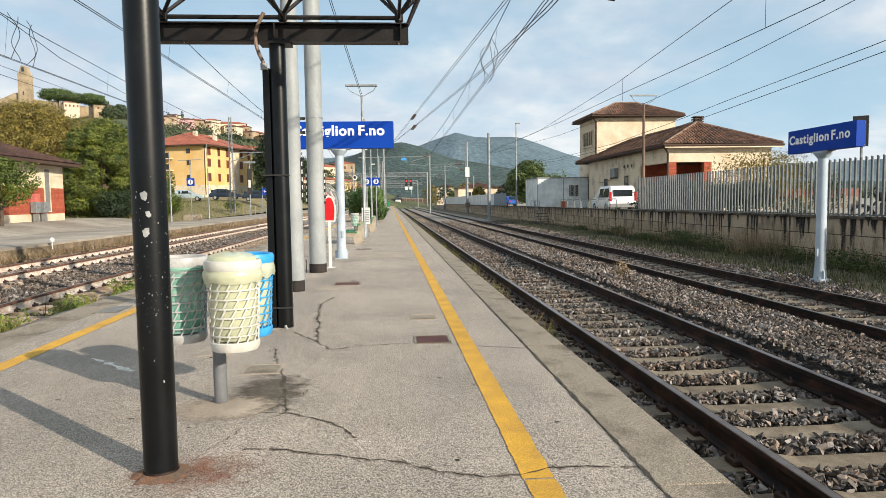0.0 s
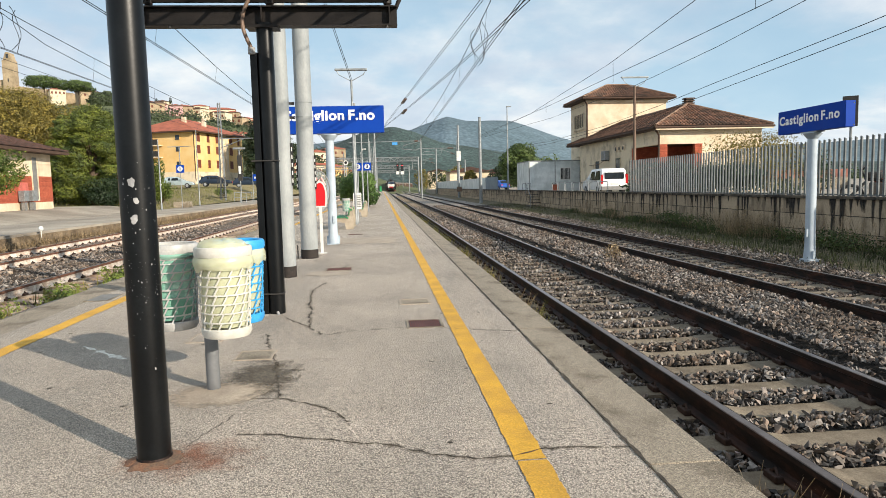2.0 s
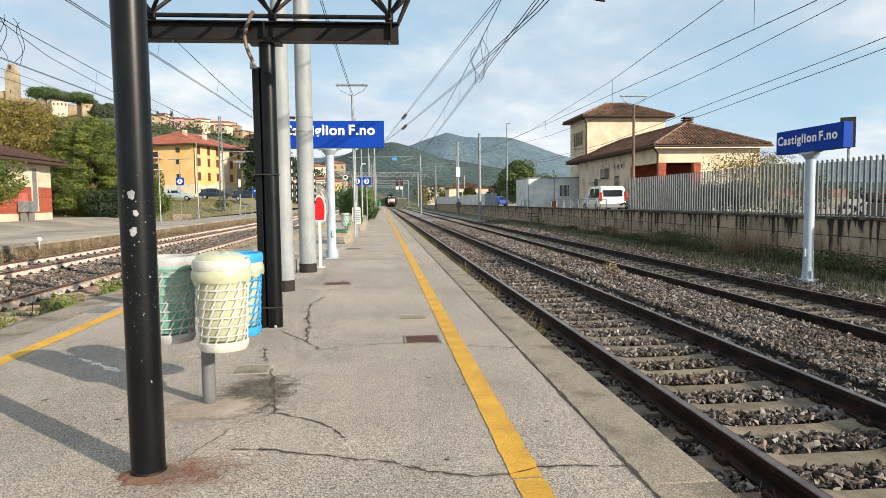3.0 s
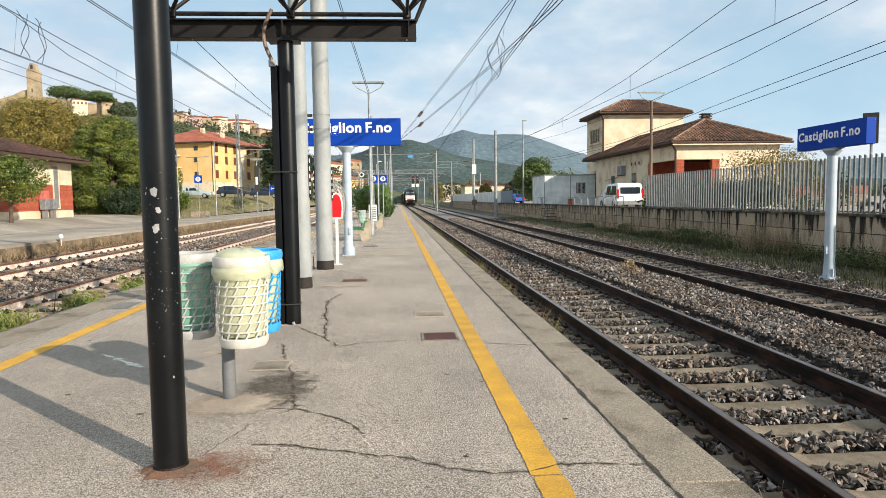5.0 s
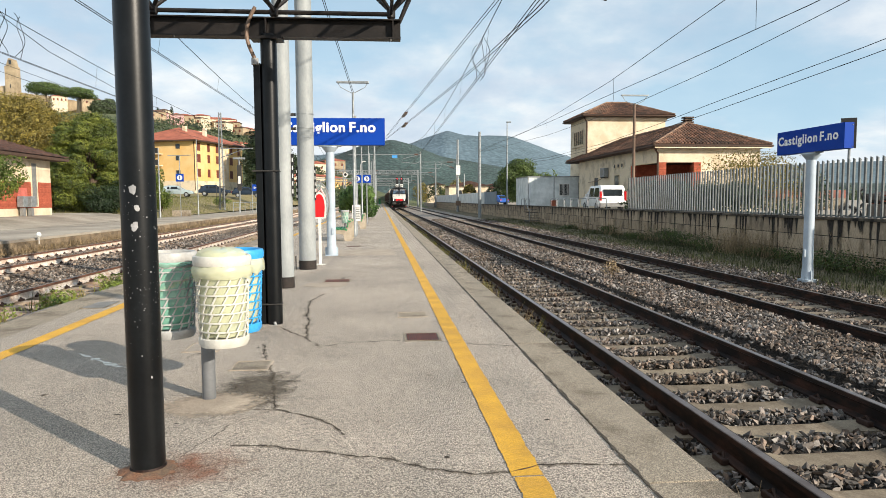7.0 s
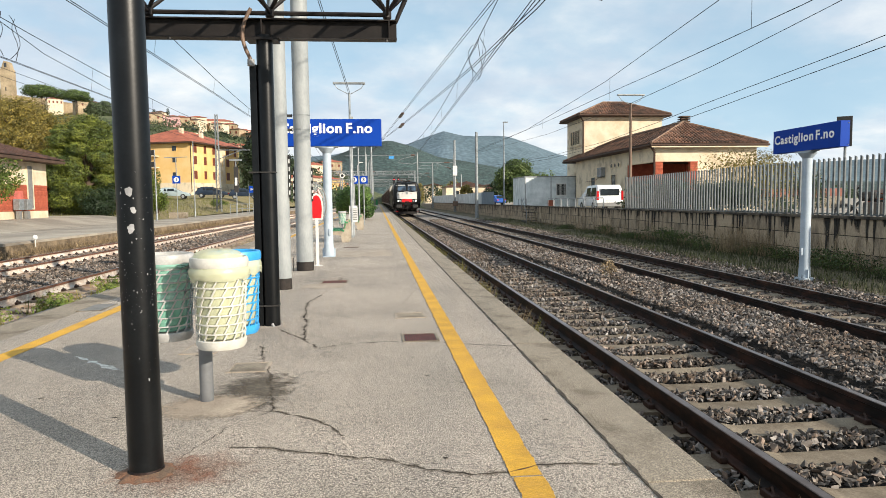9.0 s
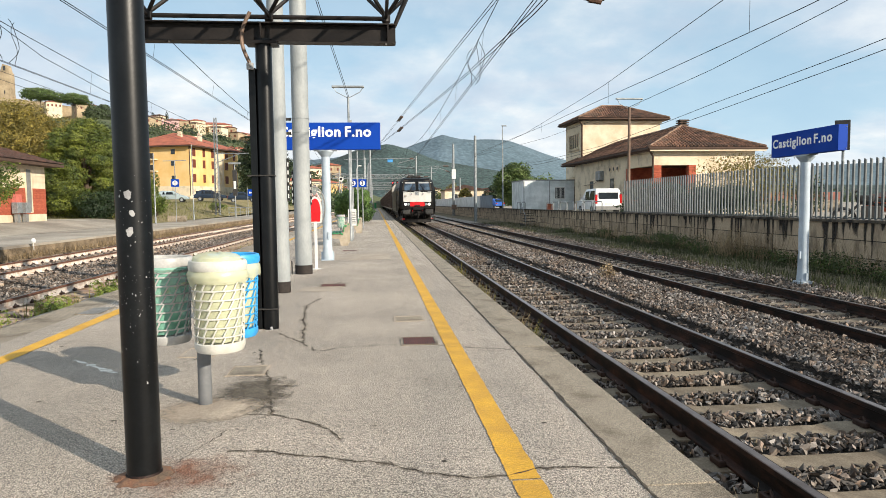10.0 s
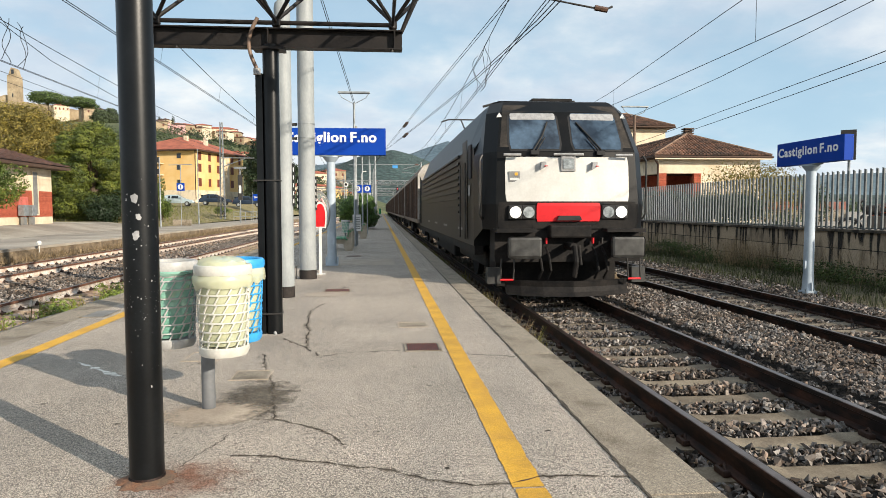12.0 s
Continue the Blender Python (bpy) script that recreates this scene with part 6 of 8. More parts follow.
cabin = thing("site_cabin", "pale grey prefabricated site cabin", "cabin", pose(13.7, 62, YARD))
part("shell", boxes((0, 4.85, 0, 5.4, 0.12, 2.9), bev=0.03), CABIN, cabin)
for x in (0.0, 2.45):
    part("joint_post", boxes((x, x + 0.08, -0.02, 0.0, 0.12, 2.9)), GALV, cabin)
part("roof_rim", boxes((-0.04, 4.9, -0.04, 5.44, 2.88, 2.98)), GALV, cabin)
part("skid", boxes((0.2, 0.4, 0, 5.4, 0, 0.12), (4.4, 4.6, 0, 5.4, 0, 0.12)), IRON, cabin)
window_in(cabin, "y", 3.45, 1.72, 0.85, 1.0, at=0.0, bars=6)
crate = solid("waste_crate", boxes((0, 0.5, 0, 0.5, 0, 0.75), bev=0.03), ROOFRED, "orange-red plastic waste crate beside the cabin", "crate", m=pose(15.6, 60.5, YARD))
yl = thing("yard_lamp", "tall slim street lamp in the station yard", "street lamp", pose(14.2, 75, YARD))
part("pole", made(lathe, [(0.10, 0), (0.05, 9.4)], 12), GALV, yl, "", True)
part("head", boxes((-0.1, 0.45, -0.12, 0.12, 9.38, 9.5), bev=0.03), GALV, yl)

bush("shrub", "sparse shrub with brown and green leaves behind the fence", 21.3, 35.4, YARD, 7.4, 3.0, 4.0, LEAF_OLIVE, 7500, 0.12, 7)
bush("shrub", "leafy shrub behind the fence", 22.5, 33, YARD, 2.6, 2.0, 2.6, LEAF_DARK, 1600, 0.12, 8)
tree("umbrella_pine", "round-crowned umbrella pine behind the site cabin", 23.0, 110, YARD, 7.1, 3.7, 0.3, LEAF_PINE, 34, 620, 0.30, 0.22, 0.72, 0.34, 21)
# Hedge added behind the fence so the gaps between bars look dark.
bush("hedge", "dark hedge added behind the bar fence to darken its gaps", 14.6, 30.0, YARD, 1.4, 17.0, 1.9, LEAF_DARK, 16000, 0.14, 9)
bike = thing("motorcycle", "dark motorcycle parked behind the fence", "motorcycle", pose(14.6, 17.6, YARD, 0, 0, 62))
for yy in (0.0, 1.35):
    part("wheel", tubes(([(0, yy + 0.29 * math.cos(a), 0.31 + 0.29 * math.sin(a)) for a in (2 * math.pi * k / 24 for k in range(25))], 0.045)), RUBBER, bike)
part("frame", tubes(([(0, 0, 0.31), (0, 0.35, 0.7), (0, 0.95, 0.75), (0, 1.35, 0.31)], 0.04), ([(0, 1.0, 0.75), (0, 1.1, 1.05), (0.3, 1.0, 1.15)], 0.025), ([(0, 1.1, 1.05), (-0.3, 1.0, 1.15)], 0.025)), IRON, bike)
part("tank", boxes((-0.13, 0.13, 0.6, 1.0, 0.75, 0.98), bev=0.06), RUBBER, bike)
part("seat", boxes((-0.12, 0.12, -0.05, 0.6, 0.78, 0.9), bev=0.04), RUBBER, bike)
part("engine", boxes((-0.16, 0.16, 0.45, 0.9, 0.3, 0.68), bev=0.04), IRON, bike)
shed = thing("farm_house", "low red-roofed house far behind the fence", "house", pose(34, 38, YARD))
part("wall", boxes((0, 12, 0, 6, -0.5, 1.0)), BRICK, shed)
part("roof", made(prism, [(-0.4, 1.0), (12.4, 1.0), (6, 2.1)], -0.4, 6.4), TILE_DARK, shed)

low_wall = thing("low_wall", "low pinkish rendered wall behind the fence", "wall", kind="structure")
part("body", boxes((26.0, 33.0, 45.0, 45.25, YARD - 0.1, 1.25)), COPING, low_wall)
part("upper_band", boxes((26.0, 33.0, 44.99, 45.24, 1.251, 1.80)), mat("pinkish_render", lin(150, 98, 84), 0.9, 0, lin(120, 80, 70), 1.5, 30, 0.15, 0.2), low_wall, "faded pink upper band")

# weeds along the verge and track edges
tuft("weeds", "green grass and weeds along the foot of the wall", np.concatenate([np.stack([RNG.uniform(9.2, 11.95, 9000), RNG.uniform(11, 60, 9000), np.full(9000, -0.52)], 1), np.stack([RNG.uniform(8.9, 11.95, 5000), RNG.uniform(10, 30, 5000), np.full(5000, -0.52)], 1), np.stack([RNG.uniform(10.4, 11.95, 4000), RNG.uniform(11, 36, 4000), np.full(4000, -0.52)], 1)]), 0.17, 0.008, GRASS)
tuft("dry_weeds", "pale dry weed stalks against the wall", np.concatenate([cloud_of(11.3, y, -0.52, 0.3, s, n) for y, s, n in ((20.6, 0.55, 460), (19.0, 0.6, 220), (15.0, 0.7, 120), (27.0, 0.8, 150), (31.5, 1.0, 160), (23.5, 0.8, 90), (16.5, 0.5, 60), (37, 1.5, 140), (13.4, 0.4, 40), (46, 3, 80))]), 0.85, 0.006, STRAW, 0.42)
bush("weed_clump", "low dark green weeds at the foot of the wall", 11.2, 24.5, -0.55, 1.2, 4.6, 0.75, LEAF_WEED, 2600, 0.06, 31)
bush("weed_clump", "green weeds growing at the foot of the wall", 11.0, 15.2, -0.55, 1.3, 2.6, 0.65, LEAF_WEED, 1900, 0.06, 32)
for k, y in enumerate((13.0, 17.6, 19.6, 21.8, 28.5, 33.5, 39.0)):
    bush("weed_clump", "low leafy green weeds on the verge", 11.0 + 0.25 * (k % 3), y, -0.55, 1.2, 2.0, 0.42 + 0.08 * (k % 2), LEAF_WEED, 1700, 0.055, 40 + k)
bush("weed_clump", "dry brown weed growing in the ballast", 5.15, 14.6, -0.42, 0.5, 0.6, 0.42, STRAW, 420, 0.045, 33)
tuft("edge_weeds", "dry and green weeds between platform edge and rail", np.concatenate([cloud_of(1.86, y, -0.52, 0.09, s, n) for y, s, n in ((8.0, 0.25, 40), (12, 0.3, 60), (16, 0.7, 130), (21, 0.9, 200), (25, 1.2, 160), (31, 2, 260), (40, 3, 300), (55, 6, 300))]), 0.31, 0.008, EDGEWEED, 0.5)
tuft("dry_tuft", "dry straw-coloured tuft at the platform edge", np.concatenate([cloud_of(1.88, 2.85, -0.52, 0.07, 0.13, 170), cloud_of(1.85, 8.9, -0.52, 0.06, 0.3, 110), cloud_of(1.85, 13, -0.5, 0.08, 1.5, 220)]), 0.34, 0.004, STRAW, 0.6)

# poles, masts and far line equipment beside the tracks
def line_pole(x, y, z, h, r=0.13, cantilever=0.0, zc=5.6, label="grey tubular catenary mast with cantilever arm"):
    t = thing("catenary_pole", label, "mast", pose(x, y, z))
    part("shaft", made(lathe, [(r * 1.1, -0.3), (r, 0.4), (r * 0.75, h)], 14), GALV, t, "", True)
    if cantilever:
        c = cantilever
        part("arm", tubes(([(0, 0, zc), (c, 0, zc)], 0.035), ([(0, 0, zc - 1.1), (c * 0.55, 0, zc)], 0.03)), GALV, t)
        part("steady_arm", tubes(([(c * 0.45, 0, zc - 0.35), (c * 0.95, 0, zc - 0.45), (c * 1.02, 0, zc - 0.85), (c * 0.5, 0, zc - 0.95), (c * 0.45, 0, zc - 0.35)], 0.028)), GALV, t)
        part("insulator", tubes(([(c * 0.14, 0, zc), (c * 0.30, 0, zc)], 0.08)), INSUL, t)
        part("insulator", tubes(([(c * 0.10, 0, zc - 0.9), (c * 0.22, 0, zc - 0.66)], 0.07)), INSUL, t)
    return t


line_pole(9.8, 66.2, -0.5, 8.4, 0.17, label="grey-blue tubular mast beside the verge")
p = line_pole(11.3, 98, -0.5, 10.4, 0.20, -5.2, 7.2)
part("cabinet", boxes((-0.30, 0.30, -0.5, -0.2, 5.3, 6.7)), WHITE, p)
part("cabinet", boxes((-0.35, 0.35, -0.5, -0.2, 0.9, 1.6)), CABLE, p)
line_pole(11.6, 141, -0.5, 9.4, 0.16, -5.0, 7.4)
line_pole(13.6, 120, -0.3, 9.6, 0.08, label="slim lamp column beyond the fence")
line_pole(10.5, 190, -0.5, 9.0, 0.16, -5.0, 7.2)
line_pole(16.5, 132, 0.3, 6.0, 0.14, label="grey concrete pole behind the fence")


# ---- overhead line ----
def wire(pts, r, parent=None, name="wire", material=None):
    return part(name, tubes((pts, r), seg=5), material or WIRE, parent)


def sagged(x, z, y0, y1, sag, n=12, dx=0.0):
    return [(x + dx * (2 * abs(i / n - 0.5) - 0.5), y0 + (y1 - y0) * i / n, z - sag * (1 - (2 * i / n - 1) ** 2)) for i in range(n + 1)]


SUPPORTS = (-37.0, 12.9, 65.0, 117.0, 168.0, 225.0)
for x, zc, zm, sag, label in ((3.155, 5.0, 6.68, 1.0, "overhead contact and messenger wires above the platform track"), (-5.85, 5.33, 6.62, 1.05, "overhead wires above the limed track"), (-10.15, 5.38, 6.78, 0.8, "overhead wires above the track at the opposite platform")):
    t = thing("overhead_line", label, "overhead line", kind="structure")
    for a, b in zip(SUPPORTS, SUPPORTS[1:]):
        s = 0.18 if SUPPORTS.index(a) % 2 else -0.18
        part("messenger_wire", tubes((sagged(x, zm, a, b, sag), 0.011), seg=5), WIRE, t)
        for o in (-0.035, 0.035):
            part("contact_wire", tubes(([(x + o - s, a, zc), (x + o + s, b, zc)], 0.009), seg=5), WIRE, t)
        for k in range(1, 8):
            f = k / 8
            y = a + (b - a) * f
            zt = zm - sag * (1 - (2 * f - 1) ** 2)
            part("dropper", tubes(([(x, y, zt), (x - s + 2 * s * f, y, zc)], 0.004), seg=4), WIRE, t)
far_line = thing("overhead_line", "overhead wires above the far track led to the verge mast", "overhead line", kind="structure")
part("messenger_wire", tubes(([(6.9, -20, 6.3), (7.0, 8, 5.62), (7.28, 14, 5.45), (7.7, 22.3, 5.2), (8.5, 38, 5.2), (9.8, 66.2, 5.96)], 0.008), seg=5), WIRE, far_line)
part("contact_wire", tubes(([(6.9, -20, 4.6), (7.2, 6, 4.6), (7.4, 11.3, 4.6), (7.4, 17.4, 4.6), (7.4, 21.8, 4.63), (7.45, 29.3, 4.67), (8.6, 56.5, 5.5), (9.8, 66.2, 5.8)], 0.008), seg=5), WIRE, far_line)
for x, y, z0, z1 in ((7.22, 12.6, 5.48, 4.52), (7.66, 21.8, 5.22, 4.5), (8.2, 33, 5.2, 4.75)):
    part("dropper", tubes(([(x, y, z0), (x, y, z1)], 0.005), seg=4), WIRE, far_line)
for x, z, y0 in ((3.13, 5.6, 20.4), (-10.15, 5.95, 19.4)):
    j = thing("jumper_wires", "looping jumper wires between the overhead lines", "wire", pose(x, y0, z))
    for k in range(4):
        w, y1 = (0.20, -0.16, 0.26, -0.10)[k], 0.42 * k
        part("loop", tubes(([(w * math.sin(math.pi * u / 16) + 0.07 * math.sin(2.2 * math.pi * u / 16 + k), y1 + 0.16 * math.sin(math.pi * u / 16), 0.60 - 1.2 * (u / 16) ** (0.8 + 0.15 * k)) for u in range(17)], 0.009), seg=5), WIRE, j)
fe = thing("feeder_wires", "bare feeder wires sagging above the verge to a mast", "wire", kind="structure")
for pts in ([(9.8, -20, 7.4), (9.8, 14.2, 5.36), (9.8, 19.1, 5.1), (9.8, 25.6, 4.93), (9.8, 38.5, 5.0), (9.8, 66.2, 5.85)], [(9.9, -20, 6.2), (9.9, 13.2, 4.36), (9.9, 19.2, 4.13), (9.9, 23.2, 3.94), (9.9, 29.1, 3.74), (9.85, 39, 3.72), (9.8, 66.2, 4.4)], [(9.95, -20, 5.9), (9.9, 13.2, 4.15), (9.9, 19.2, 3.88), (9.9, 23.2, 3.72), (9.9, 29.1, 3.6), (9.85, 39, 3.58), (9.8, 66.2, 4.2)]):
    part("wire", tubes((pts, 0.0085), seg=5), WIRE, fe)
fl = thing("feeder_wires", "thin feeder wires beyond the opposite platform", "wire", kind="structure")
for z in (6.5, 6.85):
    part("wire", tubes((sagged(-15.0, z + 0.2, 5, 75, 0.25, 10), 0.010), seg=5), WIRE, fl)
anc = thing("anchor_wires", "tensioning wires with insulators running down to the platform masts", "wire", kind="structure")
for o in (0.0, 0.09):
    part("wire", tubes(([(3.38 + o, 12.9, 6.47), (3.1 + o, 17.5, 6.5), (0.5 + o, 60, 6.75), (-0.6, 80, 6.85)], 0.010), seg=5), WIRE, anc)
    part("wire", tubes(([(3.1 + o, -8, 5.0), (3.1 + o, 11.5, 4.96), (3.0 + o, 12.9, 4.90), (2.95 + o, 21, 5.38), (2.6 + o, 27, 5.55), (1.75 + o, 40, 5.92), (0.5 + o, 60, 6.6), (-0.6, 80, 6.75)], 0.010), seg=5), WIRE, anc)
    for z in (6.64, 5.99):
        part("insulator", tubes(([(1.62 + o, 42.0, z), (1.50 + o, 44.0, z)], 0.06), seg=8), INSUL, anc)
part("wire", tubes(([(-10.15, 12.9, 6.75), (-10.15, 19.2, 6.4), (-10.15, 22.3, 5.93), (-10.15, 27.8, 5.64), (-10.15, 42, 5.42)], 0.010), seg=5), WIRE, anc)
for o in (-0.022, 0.022):
    part("wire", tubes(([(-1.37 + o, 12.9, 6.2), (-0.90 + o, 24.1, 5.05)], 0.008), seg=5), WIRE, anc)
line_pole(-0.6, 80.0, 0.0, 8.2, 0.15, label="grey tubular mast where the anchor wires end")
cant = thing("cantilever_arm", "grey tubular cantilever and steady arm holding the contact wires", "overhead line", pose(-1.37, 12.9, 0))
part("arm", tubes(([(0, 0, 6.9), (4.9, 0, 6.45)], 0.035), ([(0, 0, 5.9), (3.4, 0, 6.55)], 0.03)), GALV, cant)
part("steady_arm", tubes(([(4.6, 0, 6.45), (4.65, 0, 5.30), (5.7, 0, 5.13), (5.85, 0, 5.2)], 0.022)), IRON, cant)
part("insulator", tubes(([(5.5, 0, 5.17), (5.75, 0, 5.13)], 0.055)), INSUL, cant)


# far portals and signals
def lattice(bm, p, q, h, d, n, r=0.05):
    p, q = Vector(p), Vector(q)
    up, dep = Vector((0, 0, h)), Vector((0, d, 0))
    for o in (Vector(), up, dep, up + dep):
        tube(bm, [p + o, q + o], r, 5)
    for i in range(n):
        a, b = p.lerp(q, i / n), p.lerp(q, (i + 1) / n)
        tube(bm, [a, b + up] if i % 2 else [a + up, b], r * 0.7, 4)
        tube(bm, [a, a + up], r * 0.7, 4)


def portal(y, x0, x1, z, label):
    t = thing("gantry", label, "gantry", pose(0, y, 0), "line gantries")
    bm = bmesh.new()
    lattice(bm, (x0, 0, z), (x1, 0, z), 0.9, 0.9, 26, 0.10)
    part("lattice_beam", bm, GALV, t)
    for x in (x0, x1):
        part("leg", tubes(([(x, 0.4, -0.9), (x, 0.4, z + 1.0)], 0.17)), GALV, t)
    for x, _ in TRACKS:
        part("drop_arm", tubes(([(x + 0.9, 0.4, z), (x + 0.9, 0.4, 5.6), (x, 0.4, 5.5)], 0.05)), GALV, t)
    return t


portal(168, -13.0, 9.4, 7.6, "galvanised lattice gantry spanning the tracks")
portal(225, -24, 9.4, 7.4, "far galvanised lattice gantry spanning the tracks")
portal(290, -24, 9.4, 7.4, "distant galvanised lattice gantry spanning the tracks")
boom = thing("boom_mast", "slim mast carrying a long boom with small blue plates", "mast", pose(5.1, 100, 0))
part("pole", tubes(([(0.9, 0, -0.6), (0.9, 0, 8.3)], 0.11)), GALV, boom)
part("boom", tubes(([(-9.6, 0, 7.85), (1.0, 0, 7.95)], 0.05)), GALV, boom)
part("plate", boxes((-3.3, -2.5, -0.06, -0.04, 7.4, 7.8)), mat("pale_blue_plate", lin(70, 150, 214), 0.5, 0, None, 3, 20, 0.03, 0.0), boom, "pale blue plate")
part("steady_arm", tubes(([(0.8, 0, 7.9), (-1.6, 0, 7.3), (-1.9, 0, 6.8), (0.2, 0, 6.6), (0.8, 0, 6.9)], 0.05)), GALV, boom)
part("insulator", tubes(([(0.0, 0, 7.92), (0.5, 0, 7.94)], 0.13)), INSUL, boom)
for x in (5.0, 6.1):
    sg = thing("railway_signal", "track signal head with a red light on the gantry", "signal", pose(x - 0.8, 167, 4.7), "signals")
    sg.scale = (0.75, 0.75, 0.75)
    part("back_plate", boxes((-0.38, 0.38, -0.15, 0.05, 0.6, 3.0), bev=0.05), RUBBER, sg)
    part("hanger", tubes(([(0, 0.1, 2.6), (0, 0.1, 3.9)], 0.06)), GALV, sg)
    part("lower_plate", boxes((-0.5, 0.5, -0.1, 0.0, -0.5, 0.5)), WHITE, sg)
    b = bmesh.new()
    tube(b, [(0, -0.20, 2.3), (0, -0.16, 2.3)], 0.14, 14)
    part("lit_lamp", b, glow("red_signal_light", (1.0, 0.04, 0.06), 3.0), sg, "lit red lamp")
for k, (x, y, h) in enumerate(((-1.6, 108, 8.6), (-1.2, 125, 8.8), (-2.2, 140, 9.0), (-2.6, 158, 9.0), (-1.0, 190, 9.0), (-7.9, 118, 9.0), (-7.9, 150, 9.0), (-7.9, 195, 9))):
    line_pole(x, y, 0, h, 0.14, 2.9 if k % 2 else 0.0, 6.6)
loop = thing("loop_arm_mast", "white mast with a curved lamp arm", "mast", pose(-2.3, 84, 0))
part("pole", tubes(([(0, 0, 0), (0, 0, 5.6), (0.2, 0, 6.0), (0.6, 0, 6.0)], 0.07)), WHITE, loop)
ind = thing("signal_indicator", "small round white and dark track indicator on a pole", "signal", pose(-3.0, 60, 0))
part("pole", tubes(([(0, 0, 0), (0, 0, 3.6)], 0.05)), GALV, ind)
b = bmesh.new()
tube(b, [(0, -0.06, 3.5), (0, 0.0, 3.5)], 0.21, 18)
part("disc", b, WHITE, ind)
b = bmesh.new()
tube(b, [(0, -0.09, 3.52), (0, -0.062, 3.52)], 0.12, 14)
part("lens", b, RUBBER, ind)
for x, y, w, h, c in ((19.8, 150, 9, 4.2, STUCCO), (28, 180, 10, 4.0, STUCCO), (25, 300, 8, 7.6, STUCCO), (33, 200, 11, 4.6, STUCCO)):
    hse = thing("far_house", "pale house with a tiled roof far along the line", "house", pose(x, y, 0))
    part("wall", boxes((-w / 2, w / 2, 0, 9, -1.0, h)), c, hse)
    part("roof", made(prism, [(-w / 2 - 0.6, h), (w / 2 + 0.6, h), (0, h + 1.2)], -0.5, 9.5), TILE_DARK if c is STUCCO else ROOFRED, hse)
    for k in range(3):
        part("window", boxes((-w / 2 + 2 + k * 3.2, -w / 2 + 2.9 + k * 3.2, -0.06, 0.0, h - 2.3, h - 0.9)), OPENING, hse)
for k, (x, y, h, s) in enumerate(((26, 145, 5.5, 2.6), (33, 160, 6.5, 3.2), (15.5, 118, 4.2, 1.2), (24, 205, 6, 3), (38, 150, 7, 3.6), (21.5, 190, 6.5, 2.8), (42, 200, 8, 4), (52, 230, 8, 4), (-30, 330, 7, 4), (21.5, 262, 7.5, 3.4), (27, 270, 7.0, 3.6), (17.5, 285, 8.5, 3.2))):
    tree("far_tree", "leafy tree standing far along the line", x, y, -0.3, h, s, 0.2, (LEAF_DARK, LEAF, LEAF_OLIVE)[k % 3], 14, 160, 0.45, 0.2, 0.9, 0.4, 60 + k)


# ---- the side of the opposite platform ----
hut = thing("brick_hut", "low cream and red brick station hut with a dark tiled roof", "building", pose(-21.3, 46.2, 0.35), kind="structure")
part("wall", boxes((-7.0, 0, -9.5, 0, 0.0, 0.55)), STUCCO, hut, "cream plinth")
part("brick_band", boxes((-6.99, 0.012, -9.512, -0.008, 0.55, 2.15)), BRICK, hut, "red brick cladding")
part("upper_wall", boxes((-7.0, 0, -9.5, 0, 2.15, 3.55)), STUCCO, hut, "cream stucco")
course = finish(boxes((0, 0.012, -9.4, -0.02, 0, 0.055)), "brick_course", BRICK)
for k in range(20):
    ob = part("brick_course", course, None, hut)
    ob.location = (0.012, 0, 0.57 + 0.078 * k)
window_in(hut, "X", -2.2, 2.0, 0.62, 2.6, glass=GREY, frame=STUCCO_OLD, at=0.03)
part("red_panel", boxes((0.026, 0.05, -4.2, -3.1, 1.0, 1.75)), mat("faded_red_panel", lin(206, 110, 96), 0.6, 0, None, 3, 20, 0.05, 0.0), hut)
hip_roof(hut, -7.0, 0, -9.5, 0, 3.72, 1.5, 0.85, "y", rows=12, material=TILE_DARK)
for k, yy in enumerate((-4.15, -3.2)):
    mb = thing("meter_box", "weathered pale meter cabinet beside the hut", "cabinet", pose(-21.02, 46.2 + yy, 0.37), "meter cabinets")
    part("case", boxes((-0.18, 0.18, -0.27, 0.27, 0.6, 1.25), bev=0.03), GALV, mb)
    part("stand", boxes((-0.1, 0.1, -0.15, 0.15, 0, 0.55)), GREY, mb)
tree("small_tree", "small leafy tree with a twisted trunk before the hut", -19.6, 35.8, 0.2, 3.5, 1.7, 0.12, LEAF, 20, 420, 0.13, 0.46, 0.7, 0.40, 11)
tree("broad_tree", "large olive-green broadleaf tree behind the hut", -31.0, 62, 0.6, 9.6, 7.0, 0.4, LEAF_OLIVE, 110, 1150, 0.17, 0.06, 0.8, 0.21, 12)
tree("broad_tree", "dense bright green tree beside the yard", -22.7, 56, 0.4, 7.9, 3.4, 0.3, LEAF_DEEP, 54, 1700, 0.14, 0.03, 0.7, 0.27, 13)
bush("yard_bush", "dark green bush at the edge of the yard", -21.6, 53.6, 0.35, 5.4, 3.0, 2.6, LEAF_DARK, 9000, 0.14, 14)
bush("yard_bush", "small clipped yellow-green bush", -18.7, 60, 0.5, 1.9, 1.6, 1.9, LEAF, 3000, 0.12, 15)
bush("yard_bush", "tall narrow green hedge bush beside the posts", -21.2, 66, 0.6, 2.0, 2.2, 4.2, LEAF, 5200, 0.16, 16)
bush("yard_bush", "small green bush on the bank", -17.6, 78, 0.7, 1.8, 2, 1.2, LEAF, 1800, 0.14, 17)
